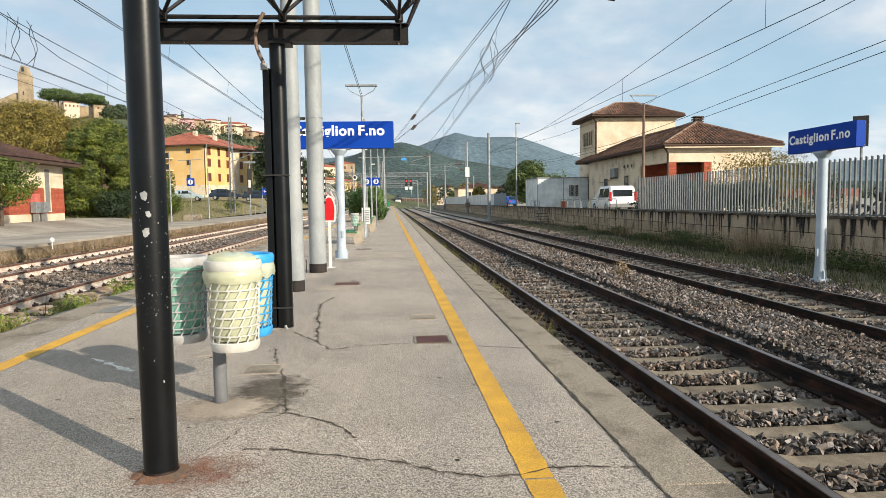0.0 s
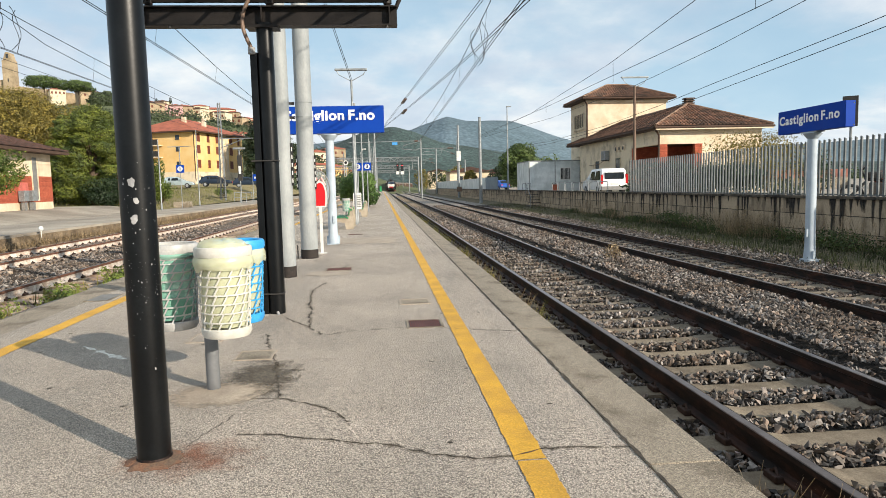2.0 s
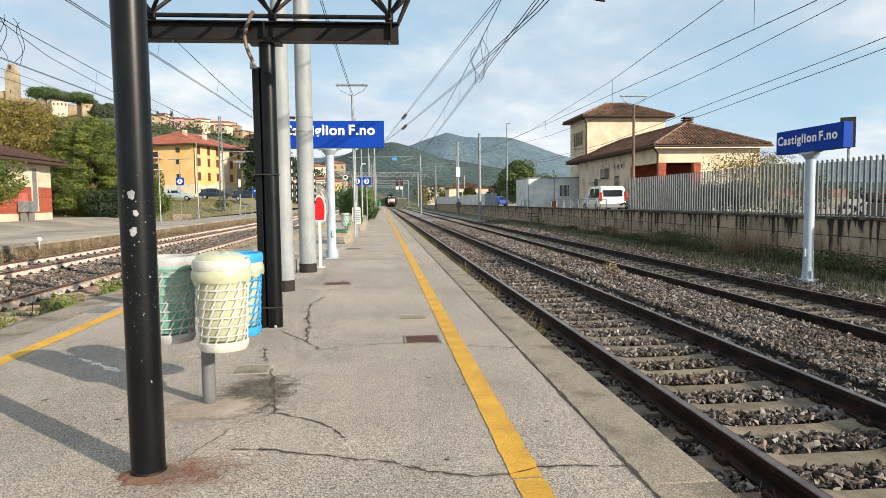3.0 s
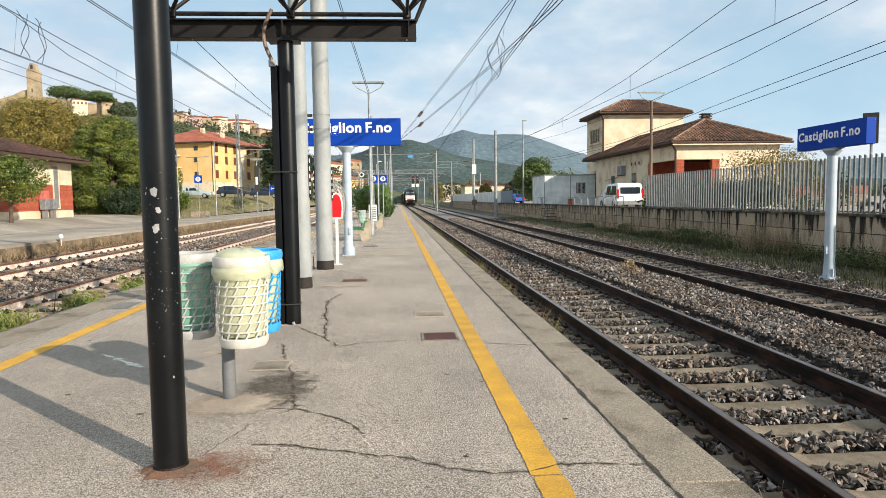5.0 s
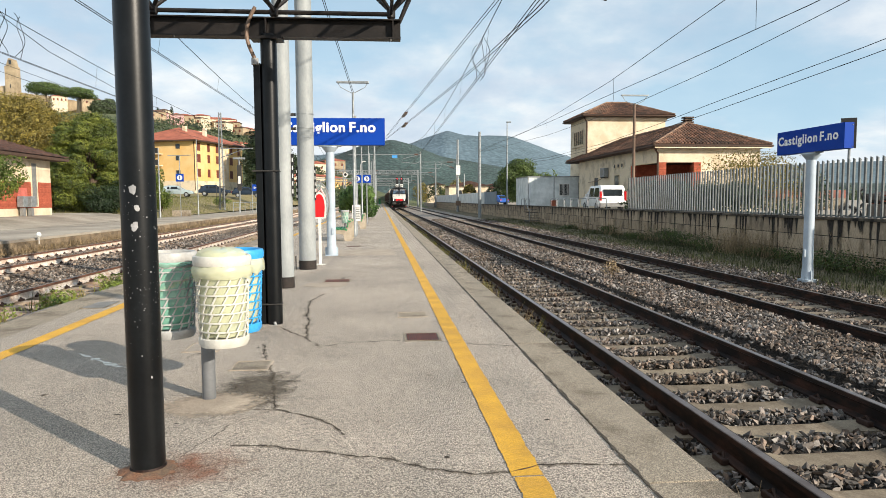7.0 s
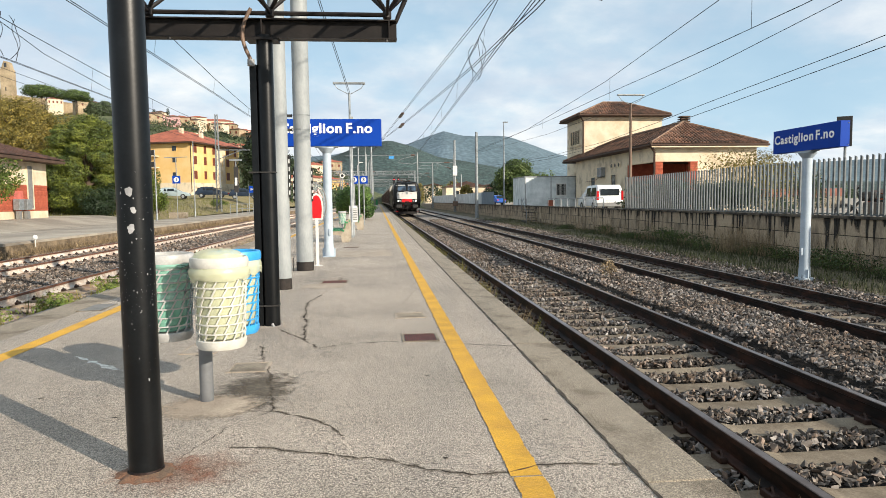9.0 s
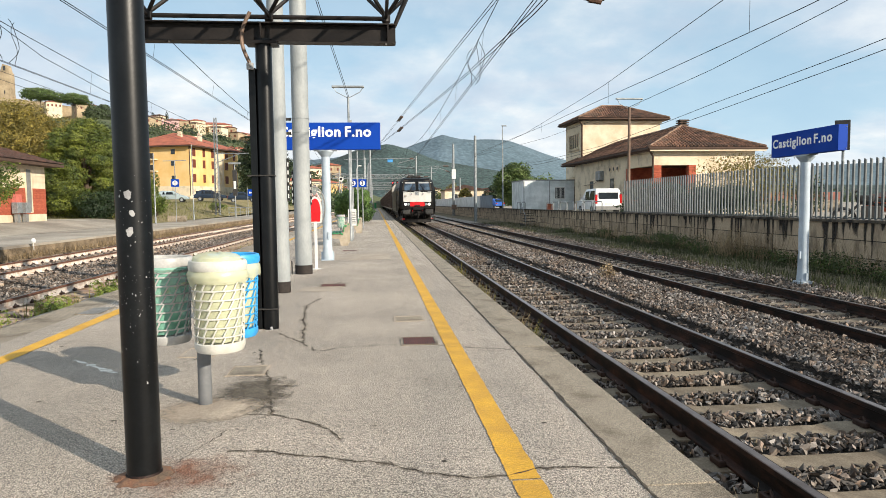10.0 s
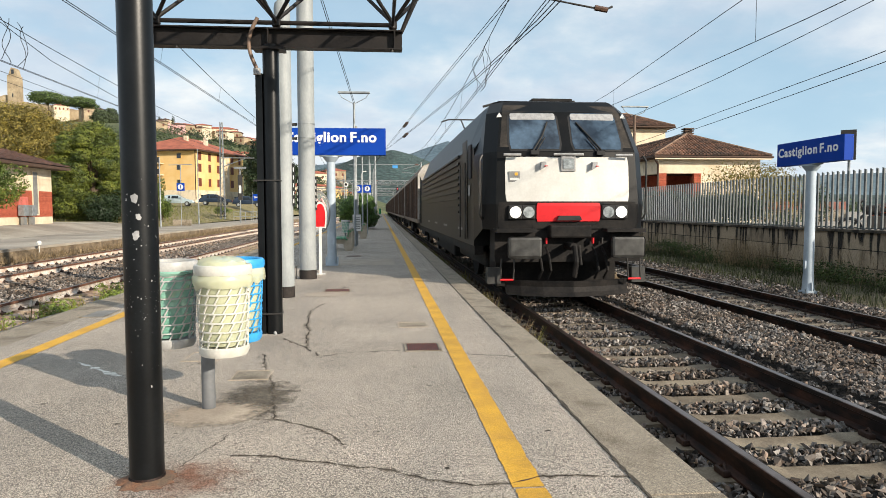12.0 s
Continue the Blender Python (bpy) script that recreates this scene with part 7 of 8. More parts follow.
tree("cedar", "dark spreading conifer behind the apartment block", -19.2, 121, 2.2, 13.0, 4.6, 0.4, LEAF_DARK, 60, 520, 0.34, 0.05, 0.7, 0.36, 18)
for k, (x, y, h) in enumerate(((-16.3, 52, 5.2), (-16.4, 63, 6.8), (-16.0, 96, 5.5))):
    t = slim_post("platform_post", "slim pale post on the opposite platform", x, y, h, 0.05)
    t.location.z = 0.0
ns = number_sign(-15.95, 56, 3.15, "1", 0.62)
part("lamp_arm", tubes(([(0, 0.04, 3.4), (0, 0.04, 4.9)], 0.035), ([(-0.9, 0.04, 4.9), (0.9, 0.04, 4.95)], 0.03)), GALV, ns)
tm = thing("lattice_mast", "tall pale catenary mast with caged foot on the opposite platform", "mast", pose(-17.0, 75, 0.3))
bm = bmesh.new()
for sx in (-0.2, 0.2):
    for sy in (-0.2, 0.2):
        tube(bm, [(sx * 1.2, sy * 1.2, 0), (sx * 0.55, sy * 0.55, 10.4)], 0.045, 5)
for k in range(20):
    s = 0.24 - 0.13 * k / 20
    tube(bm, [(-s, -s, 0.52 * k), (s, -s, 0.52 * (k + 1))], 0.022, 4)
    tube(bm, [(s, -s, 0.52 * k), (s, s, 0.52 * (k + 1))], 0.022, 4)
part("lattice", bm, GALV, tm)
for k in range(7):
    part("cage_bar", tubes(([(-0.45 + 0.15 * k, -0.5, 0.3), (-0.45 + 0.15 * k, -0.5, 2.5)], 0.02)), IRON, tm)
for z in (0.3, 1.4, 2.5):
    part("cage_rail", tubes(([(-0.47, -0.5, z), (0.47, -0.5, z)], 0.025)), IRON, tm)
part("arm", tubes(([(0, 0, 6.6), (3.4, 0, 6.6)], 0.05), ([(0, 0, 5.6), (2.6, 0, 6.6)], 0.04)), GALV, tm)
dp_ = thing("display_post", "dark platform display panel on a slim post", "sign", pose(-14.3, 71, 0))
part("pole", tubes(([(0, 0, 0), (0, 0, 5.6)], 0.06)), GALV, dp_)
part("panel", boxes((-0.22, 0.22, -0.08, 0.08, 2.3, 4.9), bev=0.02), IRON, dp_)
part("lamp", boxes((-0.6, 0.6, -0.1, 0.1, 5.5, 5.7)), GALV, dp_)
bw = part("white_flash", boxes((-0.12, 0.12, -0.09, -0.082, 3.0, 3.8)), WHITE, dp_)
bs = thing("subway_sign", "small blue sign with a white arrow by the railing", "sign", pose(-13.2, 74, 0))
part("board", boxes((-0.4, 0.4, -0.02, 0.02, 2.3, 3.0)), SIGNBLUE, bs)
part("arrow", boxes((-0.2, 0.22, -0.03, -0.021, 2.6, 2.7), (-0.24, -0.12, -0.03, -0.021, 2.54, 2.76)), WHITE, bs)
part("pole", tubes(([(-0.42, 0.03, 0), (-0.42, 0.03, 3.2)], 0.035)), GALV, bs)
rl = thing("railing", "pale tubular railing by the underpass", "railing", pose(-15.2, 72, 0.0))
for k in range(9):
    part("post", tubes(([(0.42 * k, 0.9 * k, 0), (0.42 * k, 0.9 * k, 1.1)], 0.03)), GALV, rl)
part("rail", tubes(([(0, 0, 1.1), (3.4, 7.2, 1.1)], 0.03), ([(0, 0, 0.6), (3.4, 7.2, 0.6)], 0.025)), GALV, rl)
lm = solid("edge_marker", made(lathe, [(0.03, -0.3), (0.03, 0.12), (0.16, 0.14), (0.2, 0.26), (0.12, 0.38), (0.02, 0.4)], 14), WHITE, "small white round-topped marker at the platform edge", "marker", m=pose(-12.2, 25.4, -0.03), smooth=True)
lm.scale = (0.45, 0.45, 0.6)
stb = solid("stone_block", boxes((-0.9, 0.9, -0.4, 0.4, 0, 0.5), bev=0.12), STONEWALL, "rough pale stone block on the grass", "stone", m=pose(-20.2, 57.0, 0.5))
plb = solid("planter", boxes((-0.7, 0.7, -0.3, 0.3, 0, 0.5), bev=0.03), COPING, "pale concrete planter on the opposite platform", "planter", m=pose(-16.6, 58.5, 0.0))
for k, (x, y, p_, lab) in enumerate(((-28.8, 92, CARSILVER, "silver hatchback in the car park below the apartments"), (-24.6, 95, CARDARK, "dark blue car in the car park"), (-20.6, 97, CARDARK, "dark green car in the car park"), (-31.5, 88, CARWHITE, "white car half hidden by bushes"))):
    road_car("parked_car", lab, pose(x, y, rise(x, y) + 0.12, 0, 0, -82), p_, 4.2, 1.75, 1.5)
tuft("bank_grass", "dry and green grass on the bank", np.array([(x, y, rise(x, y)) for x, y in zip(RNG.uniform(-34, -17, 9000), RNG.uniform(53, 95, 9000))]), 0.20, 0.02, LAWN)
tuft("track_weeds", "green weeds growing between the limed rails and the platform", np.concatenate([cloud_of(-5.25, y, -0.5, 0.22, s, n) for y, s, n in ((9.4, 0.22, 90), (11.6, 0.3, 110), (13.7, 0.2, 60), (17, 0.4, 90), (22, 1.2, 80), (30, 3, 120))]), 0.30, 0.010, EDGEWEED, 0.5)
for k, (x, y, w) in enumerate(((-5.35, 9.7, 0.9), (-5.3, 11.5, 0.8), (-4.75, 12.6, 0.5), (-5.3, 13.8, 0.5), (-5.3, 17.0, 0.8))):
    bush("track_weed", "leafy green weed clump beside the limed rail", x, y, -0.55, w, w * 1.5, 0.46, EDGEGREEN, 1100, 0.05, 40 + k, "weed")
tuft("edge_grass", "dry grass along the crumbling platform edge", np.stack([RNG.normal(-12.28, 0.08, 5000), RNG.uniform(18, 90, 5000), np.full(5000, -0.45)], 1), 0.24, 0.010, STRAW, 0.5)


def block_house(x, y, z, turn, w, d, h, wall, roofm, rows, cols, label, windows=None, rh=1.6):
    t = thing("house", label, "house", pose(x, y, z, 0, 0, turn), "houses on the hill")
    part("wall", boxes((-w / 2, w / 2, 0, d, -6, h)), wall, t)
    bm = bmesh.new()
    o = 0.5
    lo = [bm.verts.new(p) for p in ((-w / 2 - o, -o, h), (w / 2 + o, -o, h), (w / 2 + o, d + o, h), (-w / 2 - o, d + o, h))]
    half = min(w, d) / 2
    a, b = bm.verts.new((-w / 2 + half, d / 2, h + rh)), bm.verts.new((w / 2 - half + 0.01, d / 2, h + rh))
    bm.faces.new(lo[::-1])
    for f in ((lo[0], lo[1], b, a), (lo[1], lo[2], b), (lo[2], lo[3], a, b), (lo[3], lo[0], a)):
        bm.faces.new(f)
    part("roof", bm, roofm, t)
    for i in range(rows):
        for k in range(cols):
            u = -w / 2 + w * (k + 0.5) / cols
            zz = h - 1.9 - 2.9 * i
            part("window", boxes((u - 0.45, u + 0.45, -0.08, 0.0, zz - 0.6, zz + 0.7)), windows or SHUTTER, t)
    return t


apt = thing("apartment_block", "three-storey ochre apartment block with brown shutters and orange tiled roof", "building", pose(-30.2, 114, 3.0, 0, 0, -17))
apt.scale = (1, 0.91, 1)
part("wall", boxes((-12, 0, 0, 17.8, -2, 8.2)), OCHRE, apt, "ochre stucco")
part("plinth", boxes((-12.03, 0.03, -0.03, 17.83, -2, 1.6)), STUCCO_OLD, apt)
bm = bmesh.new()
lo = [bm.verts.new(p) for p in ((-13, -1, 8.2), (1, -1, 8.2), (1, 18.8, 8.2), (-13, 18.8, 8.2))]
a, b = bm.verts.new((-6, 6, 10.9)), bm.verts.new((-6, 11.8, 10.9))
bm.faces.new(lo[::-1])
for f in ((lo[0], lo[1], a), (lo[1], lo[2], b, a), (lo[2], lo[3], b), (lo[3], lo[0], a, b)):
    bm.faces.new(f)
part("roof", bm, ROOFRED, apt, "orange tiled hipped roof")
part("eave", boxes((-12.95, 0.95, -0.95, 18.75, 8.0, 8.19)), EAVE, apt)
for x, y in ((-4, 4.5), (-6, 13), (-2.5, 8.5)):
    part("chimney", boxes((x - 0.3, x + 0.3, y - 0.3, y + 0.3, 9.0, 10.9)), STUCCO, apt)
for zz in (2.9, 5.3, 7.2):
    for k, yy in enumerate((1.6, 5.0, 8.2, 10.6, 13.2, 16.2)):
        window_in(apt, "X", yy, zz, 0.95 if k % 2 else 1.3, 1.35, "shuttered_window", SHUTTER, OCHRE, 0.0)
    window_in(apt, "y", -2.8, zz, 0.8, 0.8, "window", OPENING, OCHRE, 0.0)
    window_in(apt, "y", -8.0, zz, 1.4, 2.0, "window", SHUTTER, OCHRE, 0.0)
    bl = part("balcony", boxes((-10, -5.6, -1.3, 0, zz - 1.3, zz - 1.15)), STUCCO, apt)
    part("balcony_rail", boxes((-10, -5.6, -1.3, -1.26, zz - 1.15, zz - 0.25)), IRON, bl)
part("pale_strip", boxes((0.004, 0.03, 8.9, 12.2, 1.6, 8.0)), STUCCO, apt, "pale stair bay")
part("downpipe", tubes(([(0.1, 0.1, 0), (0.1, 0.1, 8)], 0.08)), EAVE, apt)

# ---- hillside town and castle ----
RIDGE = ((-1.2, 60), (-0.62, 56), (-0.50, 53), (-0.42, 51), (-0.36, 50), (-0.31, 45), (-0.27, 43), (-0.20, 36), (-0.16, 30), (-0.11, 24), (-0.06, 16), (0.0, 6), (0.05, 0))


def along(table, u):
    for (a, ha), (b, hb) in zip(table, table[1:]):
        if u <= b:
            f = min(1, max(0, (u - a) / (b - a)))
            return ha + (hb - ha) * f
    return table[-1][1]


def hill_z(x, y):
    return -1 + along(RIDGE, x / y) * smooth(125, 410, y) * (1 - 0.25 * smooth(450, 900, y)) + 2.0 * noise.noise((x * 0.02, y * 0.02, 5)) * smooth(140, 220, y)


terrain("town_hill", -620, 45, 90, 124, 900, 70, hill_z, HILLWOOD, "steep green hillside below the old town", "hill")
castle = thing("castle_ruin", "ruined stone castle with a square bell tower on the hilltop", "castle", pose(-211.9, 420, 56))
part("tower", made(prism, [(-3.0, 0), (3.0, 0), (2.8, 23.5), (-2.8, 23.5)], -3, 3), STONEWALL, castle)
part("belfry", made(prism, [(-2.4, 23.5), (2.4, 23.5), (1.4, 27.6), (-0.8, 28.0)], -2.5, 2.5), STONEWALL, castle)
# Dark panels set on the stone for the shade inside arch and slit.
part("belfry_arch", boxes((-0.6, 0.8, -2.62, -2.5, 24.4, 26.8)), OPENING, castle, "dark panel in place of the shaded open arch")
part("slit_window", boxes((-0.3, 0.3, -3.08, -3.0, 11, 13)), OPENING, castle)
part("curtain_wall", made(prism, [(-60, -14), (44, -14), (40, 3.4), (30, 5.0), (20, 7.0), (12, 7.6), (3, 9.0), (3.5, 9.6), (-2, 12.6), (-6, 12.4), (-12, 9.6), (-24, 6), (-60, 4)], -1, 1), STONEWALL, castle, "ruined curtain wall")


for i, (x, y, z, w, h, wm, rows, cols, lab) in enumerate((
        (-92.2, 400, 34.7, 21, 13, STUCCO, 3, 5, "large cream villa on the hillside"),
        (-74.2, 395, 32.6, 10, 9, STUCCO, 2, 3, "cream house on the hillside"),
        (-65.3, 380, 30.8, 9, 8, STONEWALL, 2, 3, "stone house on the hillside"),
        (-139.7, 420, 45.3, 9, 8, STONEWALL, 2, 3, "old stone house in the hill town"),
        (-130.0, 410, 41.0, 10, 9, STUCCO, 2, 3, "pale house in the hill town"),
        (-122.5, 400, 38.3, 9, 8, STUCCO_OLD, 2, 3, "greyish house in the hill town"),
        (-119.2, 415, 40.6, 9, 9, PINK, 2, 3, "pinkish house in the hill town"),
        (-110.0, 405, 39.4, 9, 8, STONEWALL, 2, 3, "stone house in the hill town"),
        (-126.2, 390, 35.9, 8, 8, STUCCO, 2, 2, "pale house below the hill town"),
        (-148.7, 400, 41.0, 11, 6, STUCCO, 1, 3, "low cream farmhouse on the hillside"),
        (-182.0, 410, 58.2, 8, 3.2, STUCCO_OLD, 1, 4, "cream house behind the umbrella pines"),
        (-162.6, 405, 54.2, 10, 5, STONEWALL, 1, 2, "stone ruin on the hilltop"),
        (-66.4, 330, 19.1, 12, 9, STUCCO, 2, 3, "cream house above the railway"),
        (-21.2, 330, 13.1, 10, 7, STONEWALL, 2, 3, "stone house at the foot of the hill"),
        (-17.6, 240, 0.7, 14, 8, OCHRE, 2, 4, "ochre house beyond the far masts"),
        (-13.1, 260, 1.5, 12, 6, OCHRE, 2, 3, "ochre house beyond the hedge"),
        (-24.3, 230, 0.2, 12, 9, STUCCO, 2, 3, "pale house beyond the tracks"),
        (-26.6, 210, 0.7, 10, 5, BRICK, 1, 3, "red house beyond the tracks"),
        (-35.6, 230, 1.5, 12, 6, STUCCO, 2, 3, "pale house beyond the opposite platform"),
        (-26.9, 320, 11.1, 9, 7, STUCCO, 2, 3, "cream house on the lower hillside"))):
    block_house(x, y, z, 12 + 9 * (i % 4), w, 9, h, wm, ROOFRED, rows, cols, lab)
town = np.random.default_rng(77)
KINDS = ((STONEWALL, "old stone house among the hill town roofs"), (STONEWALL, "weathered stone house among the hill town roofs"), (STUCCO, "cream house among the hill town roofs"), (STUCCO_OLD, "grey plastered house among the hill town roofs"), (PINK, "pinkish house among the hill town roofs"))
for i in range(22):
    x, y = -131 + 2.55 * i + town.uniform(-1, 1), town.uniform(372, 408)
    wm, lab = KINDS[i % 5]
    w, h = town.uniform(5.5, 9.0), town.uniform(4.5, 8.0)
    block_house(x, y, hill_z(x, y) + 0.5, town.uniform(-25, 35), w, 7, h, wm, ROOFRED if i % 3 else TILE, 2, 2, lab, rh=1.2)
for i, (x, y, z, h, s, leafy) in enumerate((
        (-175.4, 380, 49.5, 14, 10.0, LEAF_PINE),
        (-160.2, 385, 48.8, 13, 7.5, LEAF_PINE),
        (-152.8, 390, 48.0, 8, 4.5, LEAF_FAR),
        (-149.4, 395, 48.6, 9, 5.0, LEAF_FAR),
        (-86.6, 370, 29.4, 9, 4.0, LEAF_DARK),
        (-78.6, 360, 27.7, 9, 5.0, LEAF_DARK),
        (-95.5, 375, 32.1, 8, 3.6, LEAF_DARK),
        (-61.1, 330, 18.2, 9, 4.5, LEAF_DARK),
        (-111.7, 400, 41.0, 7, 3.0, LEAF_DARK),
        (-74.3, 370, 27.9, 8, 3.5, LEAF_DARK))):
    flat_top = i < 2
    tree("umbrella_pine" if flat_top else "hill_tree", "dark flat-topped umbrella pine on the hill" if flat_top else "dark green tree on the hillside", x, y, z, h, s, 0.35, leafy, 26, 240, 0.85, 0.66 if flat_top else 0.1, 0.30 if flat_top else 0.8, 0.42, 80 + i)
for x, z, w in ((-115.7, 42.9, 1.6), (-117.8, 38.5, 1.2), (-123.2, 42.3, 1.5), (-108.8, 37.8, 1.4)):
    t = thing("cypress", "slender dark cypress on the hillside", "tree", pose(x, 395, z))
    cs = [(0, 0, 1 + k) for k in range(10)]
    rs = [(w * (1.05 - abs(k - 3.5) / 9), w * (1.05 - abs(k - 3.5) / 9), 1.3) for k in range(10)]
    v, f = leaves(crown_spots(cs, rs, 60), 0.6)
    part("crown", fast_mesh("crown", v, f, LEAF_DARK), None, t)
    part("trunk", tubes(([(0, 0, -2), (0, 0, 4)], 0.25)), BARK, t)
hr = np.random.default_rng(42)
cs, rs = [], []
for k in range(1100):
    u, y = hr.uniform(-0.70, -0.02), hr.uniform(150, 400)
    x = u * y
    if u < -0.36 and y > 330:
        continue
    s = hr.uniform(1.2, 3.2)
    cs.append((x, y, hill_z(x, y) + s * 0.6))
    rs.append((s, s, s * 0.9))
v, f = leaves(crown_spots(cs, rs, 60), 0.95)
tagged(new("hillside_woods", fast_mesh("hillside_woods", v, f, LEAF_FAR)), "scrub and olive trees covering the hillside", "woods", kind="stuff")

# ---- distant hills ----
FARRIDGE = ((-0.5, 150), (-0.2, 190), (-0.1, 230), (0.0, 270), (0.045, 290), (0.07, 318), (0.10, 360), (0.125, 345), (0.155, 340), (0.19, 325), (0.24, 280), (0.29, 225), (0.36, 192), (0.5, 188), (0.62, 176), (0.8, 202), (1.4, 180))
NEARRIDGE = ((-0.5, 60), (-0.12, 95), (-0.06, 120), (-0.02, 150), (0.02, 163), (0.05, 152), (0.09, 120), (0.13, 105), (0.19, 84), (0.25, 66), (0.32, 50), (0.5, 40), (1.4, 46))


def ridge_fn(table, y0, yp, rough):
    def fn(x, y):
        s = smooth(y0, yp, y) * (1 - 0.5 * smooth(yp, yp * 1.25, y))
        return -1.2 + along(table, x / y) * s * (1 + rough * noise.noise((x * 0.004, y * 0.003, 1))) + 16 * rough * 4 * s * noise.noise((x * 0.012, y * 0.01, 7))
    return fn


terrain("backdrop_mountain", -1800, 4200, 260, 2300, 4300, 50, ridge_fn(FARRIDGE, 2400, 3550, 0.05), HILLFAR2, "wooded mountain on the horizon, its colour tinted with blue-green haze", "mountain")
terrain("backdrop_hill", -900, 2200, 240, 1000, 2260, 44, ridge_fn(NEARRIDGE, 1050, 1850, 0.06), HILLFAR, "wooded hills before the mountain, haze tinted into their green", "hill")
cs, rs = [], []
for k in range(520):
    u, y = hr.uniform(-0.12, 0.75), hr.uniform(260, 700)
    x = u * y
    if -14 < x < 26:
        continue
    s = hr.uniform(2, 4.5)
    cs.append((x, y, -1 + s * 0.8))
    rs.append((s, s, s))
v, f = leaves(crown_spots(cs, rs, 60), 1.2)
tagged(new("plain_woods", fast_mesh("plain_woods", v, f, LEAF_FAR)), "hedgerows and trees across the far plain", "woods", kind="stuff")


# ---- the freight train ----
def loco_section(y, w, zs, z_low=0.95):
    """Outline of the body at y: half width w, shoulder and roof heights."""
    sh, rf, rw = zs
    half = [(w, z_low), (w, sh), (w - 0.10, sh + 0.14), (rw + 0.12, rf - 0.10), (rw, rf)]
    return [(x, y, z) for x, z in half] + [(-x, y, z) for x, z in half[::-1]]


loco = thing("locomotive", "black electric locomotive with white front panel and red stripe", "locomotive", pose(3.155, 260, RAILZ))
bm = bmesh.new()
ring_loft(bm, [loco_section(y, w, zs) for y, w, zs in (
    (1.05, 1.49, (2.75, 3.62, 1.00)), (2.2, 1.50, (2.80, 3.72, 1.02)), (9.5, 1.50, (2.80, 3.74, 1.02)), (16.9, 1.50, (2.80, 3.72, 1.02)), (18.1, 1.49, (2.75, 3.62, 1.00)))])
body = part("body", bm, LOCO, loco, "grimy black body")
# cab: nose plan with sloping face
nose = bmesh.new()
face = ((1.24, 1.28, 0.02), (1.26, 1.72, 0.0), (1.22, 2.62, 0.10), (1.10, 3.36, 0.52), (0.98, 3.58, 0.80))
back = ((1.49, 1.05), (1.49, 1.72), (1.49, 2.62), (1.36, 2.98), (1.02, 3.64))
rowsF = [[(-w, y, z), (-w * 0.5, y - 0.05, z), (0, y - 0.06, z), (w * 0.5, y - 0.05, z), (w, y, z)] for w, z, y in face]
verts = [[nose.verts.new(p) for p in r] for r in rowsF]
for a, b in zip(verts, verts[1:]):
    for i in range(4):
        nose.faces.new((a[i], a[i + 1], b[i + 1], b[i]))
for s, idx in ((-1, 0), (1, 4)):
    bk = [nose.verts.new((s * w, 1.06, z)) for w, z in back]
    md = [nose.verts.new((s * min(1.49, f[0] + 0.20), f[2] + 0.30, f[1])) for f in face]
    for i in range(4):
        nose.faces.new((verts[i][idx], md[i], md[i + 1], verts[i + 1][idx]))
        nose.faces.new((md[i], bk[i], bk[i + 1], md[i + 1]))
    if s < 0:
        lft = (md[-1], bk[-1])
    else:
        rgt = (md[-1], bk[-1])
nose.faces.new((*verts[-1], rgt[0], rgt[1], lft[1], lft[0]))
part("cab", nose, LOCO, loco, "black cab shell")


def on_face(z):
    """Depth of the cab face at height z."""
    pts = [(f[1], f[2] - 0.055) for f in face]
    for (za, ya), (zb, yb) in zip(pts, pts[1:]):
        if z <= zb:
            return ya + (yb - ya) * max(0, (z - za) / (zb - za))
    return pts[-1][1]


def face_panel(name, x0, x1, z0, z1, lift, material, label="", corner=0.05, parent=None, x0t=None, x1t=None, n=6):
    """A panel that follows the sloping cab face."""
    bm = bmesh.new()
    rows = []
    for i in range(n + 1):
        f = i / n
        z = z0 + (z1 - z0) * f
        a, b = x0 + ((x0t if x0t is not None else x0) - x0) * f, x1 + ((x1t if x1t is not None else x1) - x1) * f
        c = corner if i in (0, n) else 0
        rows.append([(a + c + (b - a - 2 * c) * k / 8, on_face(z) + 0.055 * (abs(a + (b - a) * k / 8) / 1.2) ** 2 - lift, z) for k in range(9)])
    front = [[bm.verts.new(p) for p in r] for r in rows]
    rear = [[bm.verts.new((x, y + lift + 0.03, z)) for x, y, z in r] for r in rows]
    for g, flip in ((front, False), (rear, True)):
        for a, b in zip(g, g[1:]):
            for k in range(8):
                q = (a[k], a[k + 1], b[k + 1], b[k])
                bm.faces.new(q[::-1] if flip else q)
    for k in range(8):
        bm.faces.new((front[0][k], rear[0][k], rear[0][k + 1], front[0][k + 1]))
        bm.faces.new((front[-1][k], front[-1][k + 1], rear[-1][k + 1], rear[-1][k]))
    for i in range(n):
        bm.faces.new((front[i][0], front[i + 1][0], rear[i + 1][0], rear[i][0]))
        bm.faces.new((front[i][-1], rear[i][-1], rear[i + 1][-1], front[i + 1][-1]))
    return part(name, bm, material, parent or loco, label)


panel = face_panel("front_panel", -1.09, 1.09, 1.765, 2.53, 0.012, FRONTWHITE, "white painted front panel", 0.02)
face_panel("lower_band", -1.22, 1.22, 1.30, 1.755, 0.010, LOCOFRAME, "black lamp band", 0.02)
face_panel("stripe_panel", -0.56, 0.56, 1.42, 1.74, 0.030, RED, "red front panel", 0.02)
face_panel("windscreen_surround", -1.19, 1.19, 2.56, 3.50, 0.003, LOCODUST, "dusty grey windscreen surround", 0.02, x0t=-1.04, x1t=1.04)
